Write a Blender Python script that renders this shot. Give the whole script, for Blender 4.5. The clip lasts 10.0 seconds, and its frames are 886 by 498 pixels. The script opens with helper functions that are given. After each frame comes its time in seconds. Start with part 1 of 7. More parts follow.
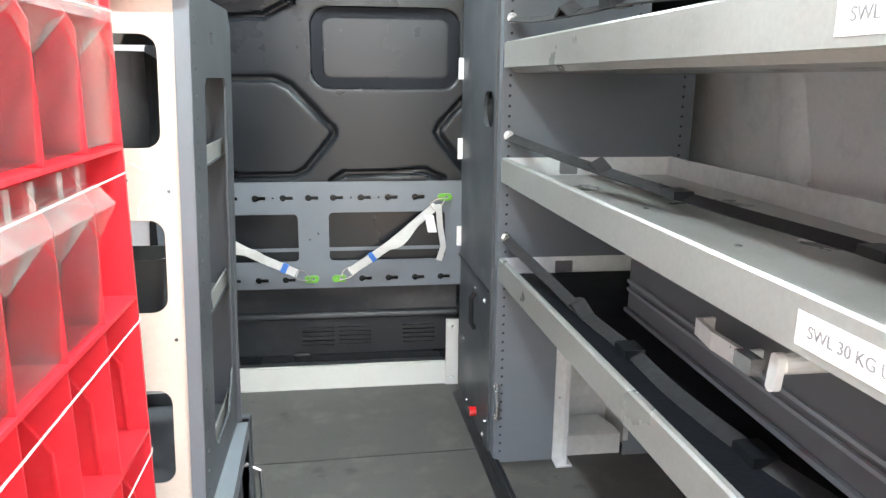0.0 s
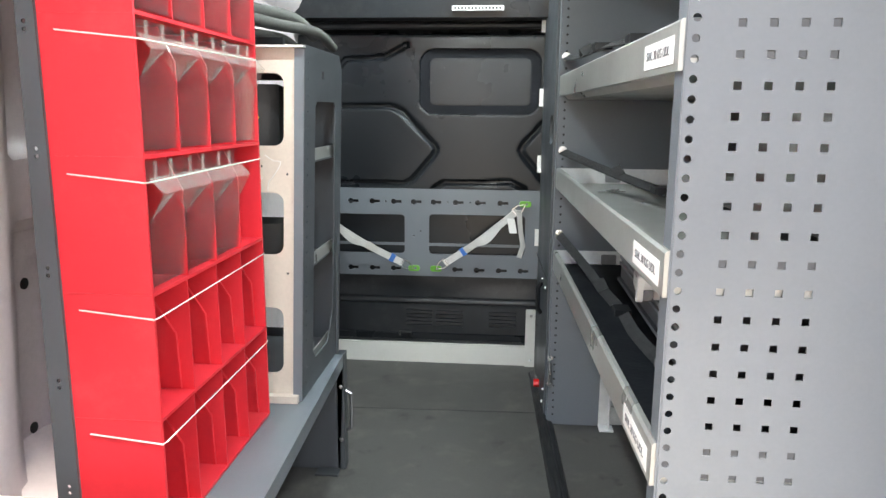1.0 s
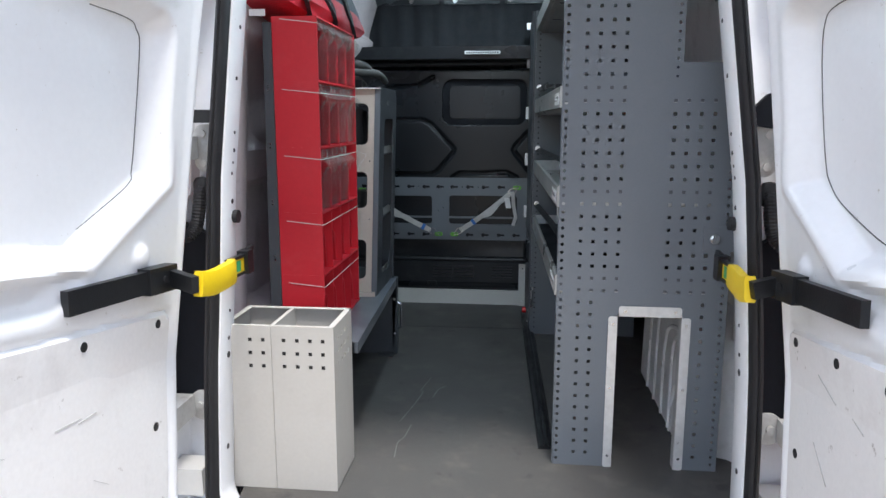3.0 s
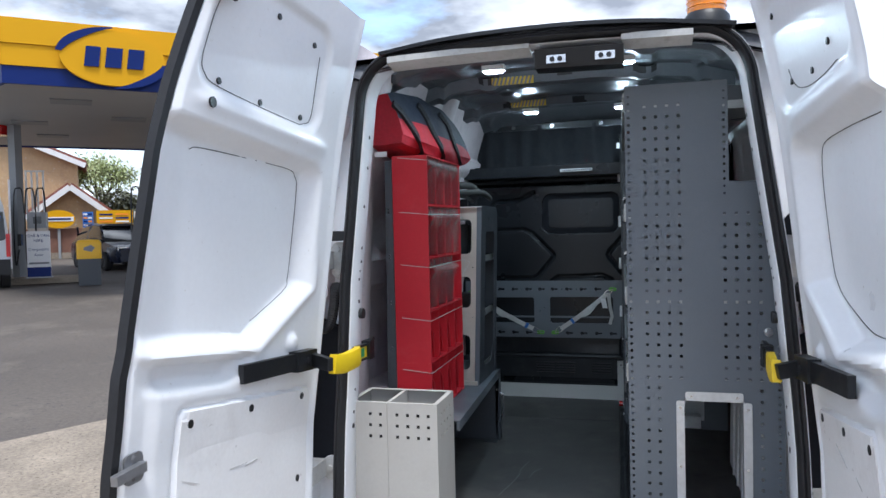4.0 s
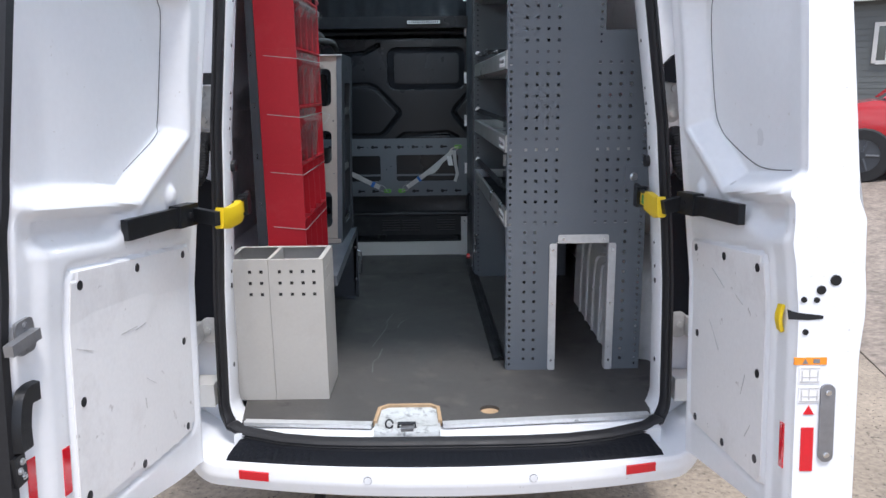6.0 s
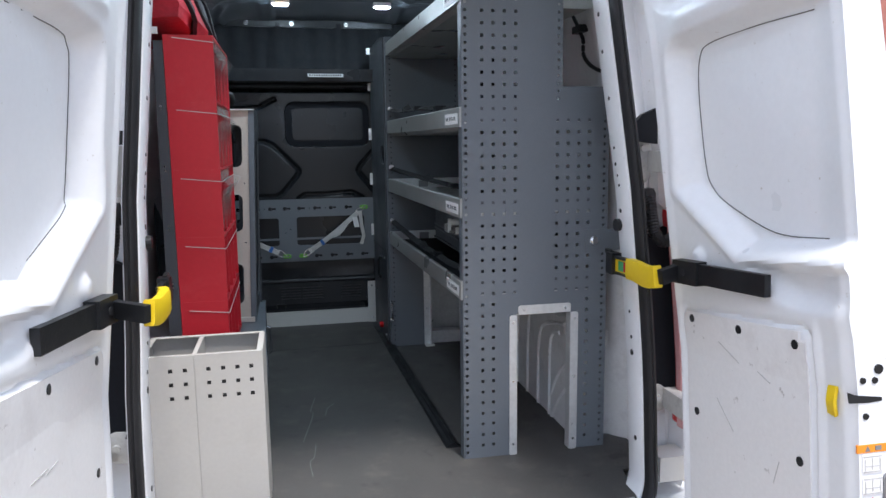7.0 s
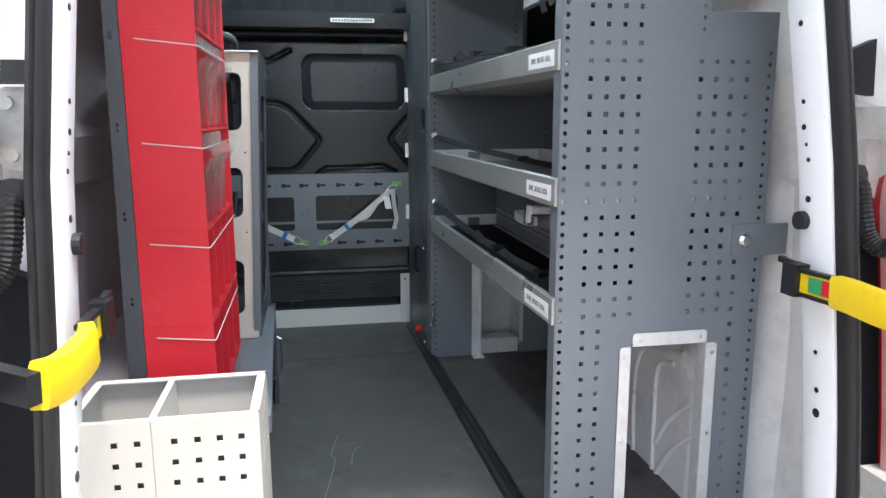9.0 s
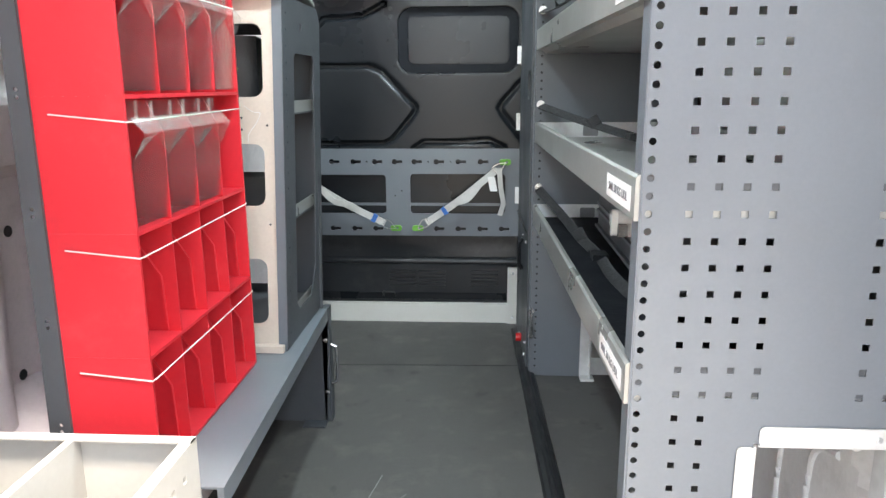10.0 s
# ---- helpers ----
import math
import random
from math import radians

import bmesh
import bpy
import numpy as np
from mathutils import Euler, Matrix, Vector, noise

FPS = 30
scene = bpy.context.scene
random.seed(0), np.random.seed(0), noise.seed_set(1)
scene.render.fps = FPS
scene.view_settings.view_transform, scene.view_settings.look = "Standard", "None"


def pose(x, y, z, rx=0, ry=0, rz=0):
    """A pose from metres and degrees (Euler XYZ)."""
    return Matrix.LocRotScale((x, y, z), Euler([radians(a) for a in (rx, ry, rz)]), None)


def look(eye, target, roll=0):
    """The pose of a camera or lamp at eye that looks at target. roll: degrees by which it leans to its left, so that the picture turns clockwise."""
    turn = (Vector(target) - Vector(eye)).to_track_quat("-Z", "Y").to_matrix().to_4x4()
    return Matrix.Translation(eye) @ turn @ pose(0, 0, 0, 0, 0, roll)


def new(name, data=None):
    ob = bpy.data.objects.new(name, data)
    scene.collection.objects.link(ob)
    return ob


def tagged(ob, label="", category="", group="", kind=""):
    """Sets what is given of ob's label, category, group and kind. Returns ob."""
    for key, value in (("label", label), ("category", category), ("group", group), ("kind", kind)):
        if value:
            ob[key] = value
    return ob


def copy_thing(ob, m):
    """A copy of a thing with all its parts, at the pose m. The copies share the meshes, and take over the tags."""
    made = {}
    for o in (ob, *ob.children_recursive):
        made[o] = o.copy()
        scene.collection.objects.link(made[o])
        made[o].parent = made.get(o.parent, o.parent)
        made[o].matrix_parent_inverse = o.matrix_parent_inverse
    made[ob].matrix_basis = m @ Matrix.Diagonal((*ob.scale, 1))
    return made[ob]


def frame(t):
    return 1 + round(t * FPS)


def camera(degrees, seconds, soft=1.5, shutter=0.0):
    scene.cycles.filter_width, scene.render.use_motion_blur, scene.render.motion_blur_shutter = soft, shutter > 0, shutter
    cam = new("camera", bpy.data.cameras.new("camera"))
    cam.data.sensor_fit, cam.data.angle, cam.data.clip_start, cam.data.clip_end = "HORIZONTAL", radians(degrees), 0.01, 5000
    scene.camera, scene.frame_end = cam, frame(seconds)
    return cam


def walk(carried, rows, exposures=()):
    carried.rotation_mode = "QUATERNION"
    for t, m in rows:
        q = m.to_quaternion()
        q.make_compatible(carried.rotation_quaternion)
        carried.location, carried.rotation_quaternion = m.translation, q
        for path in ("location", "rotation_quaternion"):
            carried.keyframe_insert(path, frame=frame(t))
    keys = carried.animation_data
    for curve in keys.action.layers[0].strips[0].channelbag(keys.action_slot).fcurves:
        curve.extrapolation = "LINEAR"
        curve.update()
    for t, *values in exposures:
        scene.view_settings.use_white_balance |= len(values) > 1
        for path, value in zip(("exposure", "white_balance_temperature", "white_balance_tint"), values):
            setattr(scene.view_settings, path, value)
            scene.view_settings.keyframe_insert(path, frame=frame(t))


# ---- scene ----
from mathutils import geometry

cam = camera(63.7, 10.0)
PATH = [
    (0, (0.061, 0.063, 1.111), (0.323, 1.991, 0.648), 0.5),
    (0.3, (0.161, -0.073, 1.094), (0.213, 1.882, 0.676), 0.9),
    (0.5, (0.239, -0.155, 1.087), (0.179, 1.803, 0.685), 0.6),
    (0.7, (0.28, -0.249, 1.099), (0.158, 1.709, 0.708), 0.7),
    (1, (0.297, -0.456, 1.088), (0.134, 1.501, 0.71), 0.5),
    (1.5, (0.293, -0.845, 1.105), (0.126, 1.101, 0.673), 0.9),
    (1.8, (0.355, -1.042, 1.068), (0.189, 0.887, 0.568), 0.8),
    (2.1, (0.397, -1.197, 1.063), (0.225, 0.708, 0.48), 0.5),
    (3.5, (0.395, -1.954, 1.131), (0.119, 0.018, 0.949), -1.4),
    (4, (0.58, -2.142, 1.139), (0.039, -0.217, 1.077), -1.4),
    (4.2, (0.62, -2.192, 1.14), (0.036, -0.279, 1.125), -1.3),
    (4.5, (0.634, -2.216, 1.142), (0.006, -0.318, 1.087), -1.2),
    (4.8, (0.621, -2.223, 1.111), (-0.032, -0.361, 0.785), -1.5),
    (5, (0.62, -2.227, 1.093), (-0.035, -0.39, 0.649), -1.6),
    (5.5, (0.537, -2.196, 1.082), (0.11, -0.307, 0.584), -1.3),
    (5.8, (0.396, -2.154, 1.064), (0.238, -0.213, 0.608), -1),
    (6, (0.278, -2.12, 1.068), (0.282, -0.167, 0.635), -0.7),
    (6.2, (0.21, -2.079, 1.081), (0.336, -0.128, 0.658), -0.5),
    (7.3, (-0.173, -1.683, 1.102), (0.305, 0.244, 0.857), -0.9),
    (7.5, (-0.265, -1.633, 1.122), (0.253, 0.286, 0.895), -0.9),
    (8, (-0.297, -1.494, 1.118), (0.257, 0.415, 0.896), -0.5),
    (8.5, (-0.141, -1.247, 1.065), (0.326, 0.678, 0.791), -0),
    (9, (-0.017, -1.018, 1.042), (0.337, 0.917, 0.678), -0.2),
    (9.5, (0.079, -0.702, 1.057), (0.307, 1.242, 0.645), -0.7),
    (9.8, (0.203, -0.565, 1.034), (0.26, 1.387, 0.604), -0.6),
    (10, (0.306, -0.497, 1.031), (0.191, 1.449, 0.583), -0.3),
]
EXPOSURES = [(0, 4.27, 7450, 13), (0.3, 4.0, 7450, 12), (0.7, 3.72, 7450, 12), (1.5, 3.22, 7200, 10), (2.1, 2.54, 6850, 11), (3.5, 1.67, 6120, 11), (4.5, 1.34, 5900, 9), (5.0, 1.58, 6080, 11), (5.5, 1.54, 6180, 13), (6.2, 1.52, 6120, 13), (7.5, 1.8, 6250, 12), (8.5, 2.18, 6300, 11), (9.5, 3.25, 6850, 10), (10, 3.52, 7100, 11)]
SKY, SUN, LED, CLOUDS = 0.15, 1.35, 200.0, (0.0, 0.0, 0.0)
walk(cam, [(t, look(eye, target, roll)) for t, eye, target, roll in PATH], EXPOSURES)

# ---- world and sun: bright broken cloud ----
world = bpy.data.worlds.new("sky")
scene.world = world
world.use_nodes = True
wn, wl = world.node_tree.nodes, world.node_tree.links
wn.clear()
w_out, w_bg = wn.new("ShaderNodeOutputWorld"), wn.new("ShaderNodeBackground")
w_sky, w_tc, w_map = wn.new("ShaderNodeTexSky"), wn.new("ShaderNodeTexCoord"), wn.new("ShaderNodeMapping")
w_sky.sky_type, w_sky.sun_disc, w_sky.sun_elevation, w_sky.sun_rotation = "NISHITA", False, radians(70), radians(206)
w_map.inputs["Scale"].default_value, w_map.inputs["Location"].default_value = (1.0, 1.0, 2.6), CLOUDS
w_noise, w_ramp, w_mix = wn.new("ShaderNodeTexNoise"), wn.new("ShaderNodeValToRGB"), wn.new("ShaderNodeMix")
w_noise.inputs["Scale"].default_value, w_noise.inputs["Detail"].default_value, w_noise.inputs["Roughness"].default_value = 2.3, 9, 0.55
w_ramp.color_ramp.elements[0].position, w_ramp.color_ramp.elements[1].position = 0.38, 0.47
w_n2, w_r2 = wn.new("ShaderNodeTexNoise"), wn.new("ShaderNodeValToRGB")
w_n2.inputs["Scale"].default_value, w_n2.inputs["Detail"].default_value = 4.0, 7
w_r2.color_ramp.elements[0].color, w_r2.color_ramp.elements[1].color = (1.15, 1.25, 1.45, 1), (5.0, 5.15, 5.4, 1)
w_r2.color_ramp.elements[0].position, w_r2.color_ramp.elements[1].position = 0.42, 0.68
w_mix.data_type = "RGBA"
wl.new(w_tc.outputs["Generated"], w_map.inputs["Vector"])
wl.new(w_map.outputs["Vector"], w_noise.inputs["Vector"])
wl.new(w_map.outputs["Vector"], w_n2.inputs["Vector"])
wl.new(w_noise.outputs["Fac"], w_ramp.inputs["Fac"])
wl.new(w_n2.outputs["Fac"], w_r2.inputs["Fac"])
wl.new(w_ramp.outputs["Color"], w_mix.inputs["Factor"])
wl.new(w_sky.outputs["Color"], w_mix.inputs["A"])
wl.new(w_r2.outputs["Color"], w_mix.inputs["B"])
wl.new(w_mix.outputs["Result"], w_bg.inputs["Color"])
w_bg.inputs["Strength"].default_value = SKY
wl.new(w_bg.outputs["Background"], w_out.inputs["Surface"])
sun_data = bpy.data.lights.new("sun", "SUN")
sun_data.energy, sun_data.angle, sun_data.color = SUN, radians(14), (1.0, 0.96, 0.9)
sun = new("sun", sun_data)
sun.matrix_world = look((2.3, -4.6, 14.2), (0, 0, 0))


# ---- materials ----
def mat(name, col, rough=0.5, metal=0.0, var=0.06, scale=6.0, fine=90.0, bump=0.0, bscale=250.0, coat=0.0, dirt=None, dirt_amt=0.0, island=0.0, pits=None):
    """A painted, plastic or metal surface: colour broken at two scales, roughness wear and fine relief."""
    m = bpy.data.materials.new(name)
    m.use_nodes = True
    n, l = m.node_tree.nodes, m.node_tree.links
    b = n["Principled BSDF"]
    b.inputs["Metallic"].default_value = metal
    b.inputs["Coat Weight"].default_value = coat
    b.inputs["Coat Roughness"].default_value = 0.08
    tc = n.new("ShaderNodeTexCoord")
    big, small = n.new("ShaderNodeTexNoise"), n.new("ShaderNodeTexNoise")
    big.inputs["Scale"].default_value, big.inputs["Detail"].default_value = scale, 5
    small.inputs["Scale"].default_value, small.inputs["Detail"].default_value = fine, 3
    for t in (big, small):
        l.new(tc.outputs["Object"], t.inputs["Vector"])
    add = n.new("ShaderNodeMath")
    add.operation = "ADD"
    l.new(big.outputs["Fac"], add.inputs[0])
    l.new(small.outputs["Fac"], add.inputs[1])
    rng = n.new("ShaderNodeMapRange")
    rng.inputs["From Min"].default_value, rng.inputs["From Max"].default_value = 0.6, 1.4
    rng.inputs["To Min"].default_value, rng.inputs["To Max"].default_value = 1 - var, 1 + var
    l.new(add.outputs[0], rng.inputs["Value"])
    mul = n.new("ShaderNodeVectorMath")
    mul.operation = "SCALE"
    mul.inputs[0].default_value = col
    l.new(rng.outputs["Result"], mul.inputs["Scale"])
    colour = mul.outputs["Vector"]
    if island:
        info = n.new("ShaderNodeObjectInfo")
        r2 = n.new("ShaderNodeMapRange")
        r2.inputs["To Min"].default_value, r2.inputs["To Max"].default_value = 1 - island, 1 + island
        l.new(info.outputs["Random"], r2.inputs["Value"])
        m2 = n.new("ShaderNodeVectorMath")
        m2.operation = "SCALE"
        l.new(colour, m2.inputs[0])
        l.new(r2.outputs["Result"], m2.inputs["Scale"])
        colour = m2.outputs["Vector"]
    if dirt:
        dn, dr, dm = n.new("ShaderNodeTexNoise"), n.new("ShaderNodeValToRGB"), n.new("ShaderNodeMix")
        dn.inputs["Scale"].default_value, dn.inputs["Detail"].default_value, dn.inputs["Roughness"].default_value = scale * 1.7, 8, 0.7
        dr.color_ramp.elements[0].position, dr.color_ramp.elements[1].position = 0.52, 0.74
        dr.color_ramp.elements[1].color = (dirt_amt,) * 3 + (1,)
        dm.data_type = "RGBA"
        l.new(tc.outputs["Object"], dn.inputs["Vector"])
        l.new(dn.outputs["Fac"], dr.inputs["Fac"])
        l.new(dr.outputs["Color"], dm.inputs["Factor"])
        l.new(colour, dm.inputs["A"])
        dm.inputs["B"].default_value = (*dirt, 1)
        colour = dm.outputs["Result"]
    if pits:
        pn, pr, pm_ = n.new("ShaderNodeTexNoise"), n.new("ShaderNodeValToRGB"), n.new("ShaderNodeMix")
        pn.inputs["Scale"].default_value, pn.inputs["Detail"].default_value, pn.inputs["Roughness"].default_value = pits[1], 5, 0.62
        pr.color_ramp.elements[0].position, pr.color_ramp.elements[1].position = pits[2], pits[2] + 0.07
        pm_.data_type = "RGBA"
        l.new(tc.outputs["Object"], pn.inputs["Vector"])
        l.new(pn.outputs["Fac"], pr.inputs["Fac"])
        l.new(pr.outputs["Color"], pm_.inputs["Factor"])
        l.new(colour, pm_.inputs["A"])
        pm_.inputs["B"].default_value = (*pits[0], 1)
        colour = pm_.outputs["Result"]
    l.new(colour, b.inputs["Base Color"])
    rr_ = n.new("ShaderNodeMapRange")
    rr_.inputs["From Min"].default_value, rr_.inputs["From Max"].default_value = 0.3, 0.7
    rr_.inputs["To Min"].default_value, rr_.inputs["To Max"].default_value = max(0.02, rough - 0.07), min(1, rough + 0.09)
    l.new(big.outputs["Fac"], rr_.inputs["Value"])
    l.new(rr_.outputs["Result"], b.inputs["Roughness"])
    if bump:
        bn, bp = n.new("ShaderNodeTexNoise"), n.new("ShaderNodeBump")
        bn.inputs["Scale"].default_value, bn.inputs["Detail"].default_value = bscale, 4
        bp.inputs["Strength"].default_value, bp.inputs["Distance"].default_value = bump, 0.004
        l.new(tc.outputs["Object"], bn.inputs["Vector"])
        l.new(bn.outputs["Fac"], bp.inputs["Height"])
        l.new(bp.outputs["Normal"], b.inputs["Normal"])
    return m


def glow(name, col, strength):
    m = bpy.data.materials.new(name)
    m.use_nodes = True
    b = m.node_tree.nodes["Principled BSDF"]
    b.inputs["Base Color"].default_value = (*col, 1)
    b.inputs["Emission Color"].default_value = (*col, 1)
    b.inputs["Emission Strength"].default_value = strength
    return m


def clear(name, col, rough, alpha_mix):
    """Thin clear plastic or glass: mostly let through, with a glossy skin."""
    m = bpy.data.materials.new(name)
    m.use_nodes = True
    n, l = m.node_tree.nodes, m.node_tree.links
    b = n["Principled BSDF"]
    b.inputs["Base Color"].default_value = (*col, 1)
    b.inputs["Roughness"].default_value = rough
    tr, mx, out = n.new("ShaderNodeBsdfTransparent"), n.new("ShaderNodeMixShader"), n["Material Output"]
    tr.inputs["Color"].default_value = (*[0.93 + 0.07 * c for c in col], 1)
    nz, rg, tc = n.new("ShaderNodeTexNoise"), n.new("ShaderNodeMapRange"), n.new("ShaderNodeTexCoord")
    nz.inputs["Scale"].default_value, nz.inputs["Detail"].default_value = 14, 6
    rg.inputs["From Min"].default_value, rg.inputs["From Max"].default_value = 0.3, 0.75
    rg.inputs["To Min"].default_value, rg.inputs["To Max"].default_value = alpha_mix * 0.6, alpha_mix * 1.5
    l.new(tc.outputs["Object"], nz.inputs["Vector"])
    l.new(nz.outputs["Fac"], rg.inputs["Value"])
    l.new(rg.outputs["Result"], mx.inputs["Fac"])
    l.new(tr.outputs[0], mx.inputs[1])
    l.new(b.outputs[0], mx.inputs[2])
    fr, gl, m2 = n.new("ShaderNodeLayerWeight"), n.new("ShaderNodeBsdfGlossy"), n.new("ShaderNodeMixShader")
    fr.inputs["Blend"].default_value = 0.22
    fk = n.new("ShaderNodeMath")
    fk.operation = "MULTIPLY_ADD"
    fk.inputs[1].default_value, fk.inputs[2].default_value = 0.30, 0.012
    gl.inputs["Roughness"].default_value = rough
    l.new(fr.outputs["Facing"], fk.inputs[0])
    l.new(fk.outputs[0], m2.inputs["Fac"])
    l.new(mx.outputs[0], m2.inputs[1])
    l.new(gl.outputs[0], m2.inputs[2])
    l.new(m2.outputs[0], out.inputs["Surface"])
    return m


M_WHITE = mat("white_van_paint", (0.79, 0.80, 0.82), 0.34, var=0.025, scale=2.5, fine=60, coat=0.12, dirt=(0.55, 0.53, 0.51), dirt_amt=0.12, pits=((0.52, 0.49, 0.45), 55.0, 0.68))
M_LINER = mat("white_wall_liner", (0.80, 0.80, 0.80), 0.45, var=0.05, scale=4, bump=0.05, dirt=(0.26, 0.24, 0.23), dirt_amt=0.35)
M_LEFTLINER = mat("pinkish_grey_wall_paint", (0.72, 0.64, 0.65), 0.45, var=0.06, scale=4, bump=0.05, dirt=(0.2, 0.18, 0.18), dirt_amt=0.35)
M_CARD = mat("scuffed_white_card", (0.82, 0.81, 0.805), 0.4, var=0.04, scale=3, dirt=(0.42, 0.38, 0.36), dirt_amt=0.28, pits=((0.42, 0.39, 0.37), 24.0, 0.66))
M_RUBBER = mat("black_rubber", (0.015, 0.015, 0.017), 0.55, var=0.25, scale=12, bump=0.1)
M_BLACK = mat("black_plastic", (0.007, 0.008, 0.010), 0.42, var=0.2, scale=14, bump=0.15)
M_BLACKMETAL = mat("black_satin_steel", (0.015, 0.018, 0.022), 0.34, var=0.12, scale=5, bump=0.02, dirt=(0.1, 0.1, 0.1), dirt_amt=0.25)
M_BULK = mat("dark_grey_moulded_steel", (0.009, 0.011, 0.014), 0.30, var=0.08, scale=3, bump=0.03)
M_GREY = mat("grey_powder_coat", (0.130, 0.147, 0.167), 0.36, var=0.04, scale=5, fine=160, bump=0.08, bscale=700, dirt=(0.3, 0.3, 0.3), dirt_amt=0.06)
M_DKGREY = mat("dark_grey_powder_coat", (0.058, 0.064, 0.073), 0.42, var=0.05, scale=5, fine=160, bump=0.08, bscale=700)
M_FLOOR = mat("grey_coated_ply_floor", (0.066, 0.063, 0.060), 0.58, var=0.16, scale=4, fine=140, bump=0.3, bscale=420, dirt=(0.15, 0.134, 0.12), dirt_amt=0.6, pits=((0.045, 0.043, 0.042), 8.0, 0.61))
M_PLY = mat("raw_plywood_edge", (0.42, 0.29, 0.17), 0.7, var=0.25, scale=20, fine=240)
M_GALV = mat("galvanised_steel", (0.66, 0.67, 0.67), 0.34, metal=0.45, var=0.12, scale=16, fine=55, bump=0.03)
M_TRAY = mat("brushed_grey_tray", (0.35, 0.355, 0.34), 0.32, metal=0.40, var=0.08, scale=5, fine=120, dirt=(0.15, 0.15, 0.15), dirt_amt=0.2)
# galvanised steel with lamp light put into a paler colour
M_GALVLIT = mat("lit_galvanised_steel", (0.84, 0.85, 0.85), 0.4, metal=0.2, var=0.08, scale=16)
M_ALU = mat("worn_aluminium", (0.60, 0.53, 0.46), 0.40, metal=0.15, var=0.06, scale=7, fine=150, dirt=(0.5, 0.44, 0.40), dirt_amt=0.5)
M_CHROME = mat("bright_zinc", (0.75, 0.76, 0.77), 0.22, metal=1.0, var=0.05)
M_STEEL = mat("dull_steel", (0.30, 0.30, 0.31), 0.4, metal=0.7, var=0.1, scale=20)
M_RED = mat("red_plastic", (0.58, 0.026, 0.038), 0.36, var=0.05, scale=4, bump=0.03, dirt=(0.70, 0.20, 0.20), dirt_amt=0.10)
M_CLEARBIN = clear("scuffed_clear_plastic", (0.74, 0.70, 0.69), 0.16, 0.016)
M_CORD = mat("worn_pale_cord", (0.60, 0.55, 0.51), 0.8, var=0.15, scale=60)
M_CREAM = mat("cream_white_enamel", (0.64, 0.63, 0.595), 0.42, var=0.025, scale=5, bump=0.03, dirt=(0.5, 0.47, 0.42), dirt_amt=0.2)
M_BINCREAM = mat("cream_bin_enamel", (0.47, 0.452, 0.42), 0.45, var=0.04, scale=5, bump=0.04, dirt=(0.38, 0.35, 0.31), dirt_amt=0.3)
M_YELLOW = mat("yellow_plastic", (0.80, 0.56, 0.01), 0.4, var=0.05, scale=10, bump=0.1)
M_WEB = mat("black_webbing", (0.010, 0.010, 0.012), 0.75, var=0.3, scale=60, fine=500, bump=0.4, bscale=900)
M_WEBGREY = mat("worn_white_webbing", (0.55, 0.54, 0.52), 0.8, var=0.15, scale=30, fine=500, bump=0.4, bscale=900)
M_GREEN = mat("green_anodised_clip", (0.12, 0.36, 0.05), 0.4, metal=0.2, var=0.1)
M_BLUE = mat("blue_tape", (0.04, 0.16, 0.5), 0.6, var=0.1)
M_LABEL = mat("white_label", (0.80, 0.79, 0.78), 0.5, var=0.03)
M_INK = mat("black_print", (0.20, 0.20, 0.21), 0.6, var=0.1)
M_REFL = mat("red_reflector", (0.62, 0.008, 0.018), 0.18, var=0.08, scale=30, fine=300, coat=0.5)
M_LAMPRED = mat("red_lamp_lens", (0.55, 0.012, 0.014), 0.1, var=0.1, scale=20, coat=0.8)
M_ORANGE = mat("orange_print", (0.85, 0.28, 0.02), 0.5, var=0.04)
M_AMBER = mat("amber_lens", (0.85, 0.25, 0.01), 0.2, var=0.15, scale=25, coat=0.6)
M_ROOF = mat("grey_bare_roof_steel", (0.120, 0.128, 0.143), 0.36, metal=0.0, var=0.12, scale=6, bump=0.05, dirt=(0.1, 0.1, 0.1), dirt_amt=0.35)
M_BINLIP = clear("frosted_bin_lip", (0.82, 0.78, 0.74), 0.14, 0.16)
M_SCUFF = mat("grey_scuff", (0.50, 0.49, 0.48), 0.6, var=0.2)
M_LED = glow("cool_led", (0.72, 0.90, 1.0), LED)
M_REDCLOTH = mat("red_nylon_cloth", (0.42, 0.012, 0.025), 0.7, var=0.2, scale=14, bump=0.5, bscale=60)
M_NAVY = mat("navy_nylon_cloth", (0.012, 0.018, 0.035), 0.7, var=0.2, scale=14, bump=0.5, bscale=60)
M_MAT = mat("black_rubber_mat", (0.006, 0.007, 0.010), 0.6, var=0.2, scale=6, bump=0.2, bscale=120)
M_RUBBER.node_tree.nodes["Principled BSDF"].inputs["Specular IOR Level"].default_value = 0.4
M_RED.node_tree.nodes["Principled BSDF"].inputs["Specular IOR Level"].default_value = 0.28
M_BULK.node_tree.nodes["Principled BSDF"].inputs["Specular IOR Level"].default_value = 0.36
M_MAT.node_tree.nodes["Principled BSDF"].inputs["Specular IOR Level"].default_value = 0.15
M_CASTING_HEADER = mat("cast_steel_and_shaded_header", (0.52, 0.52, 0.50), 0.5, var=0.10, scale=14, bump=0.2, bscale=120, dirt=(0.24, 0.22, 0.2), dirt_amt=0.5)
M_BRACKETGREEN = mat("faded_green_label", (0.03, 0.3, 0.12), 0.5, var=0.05)


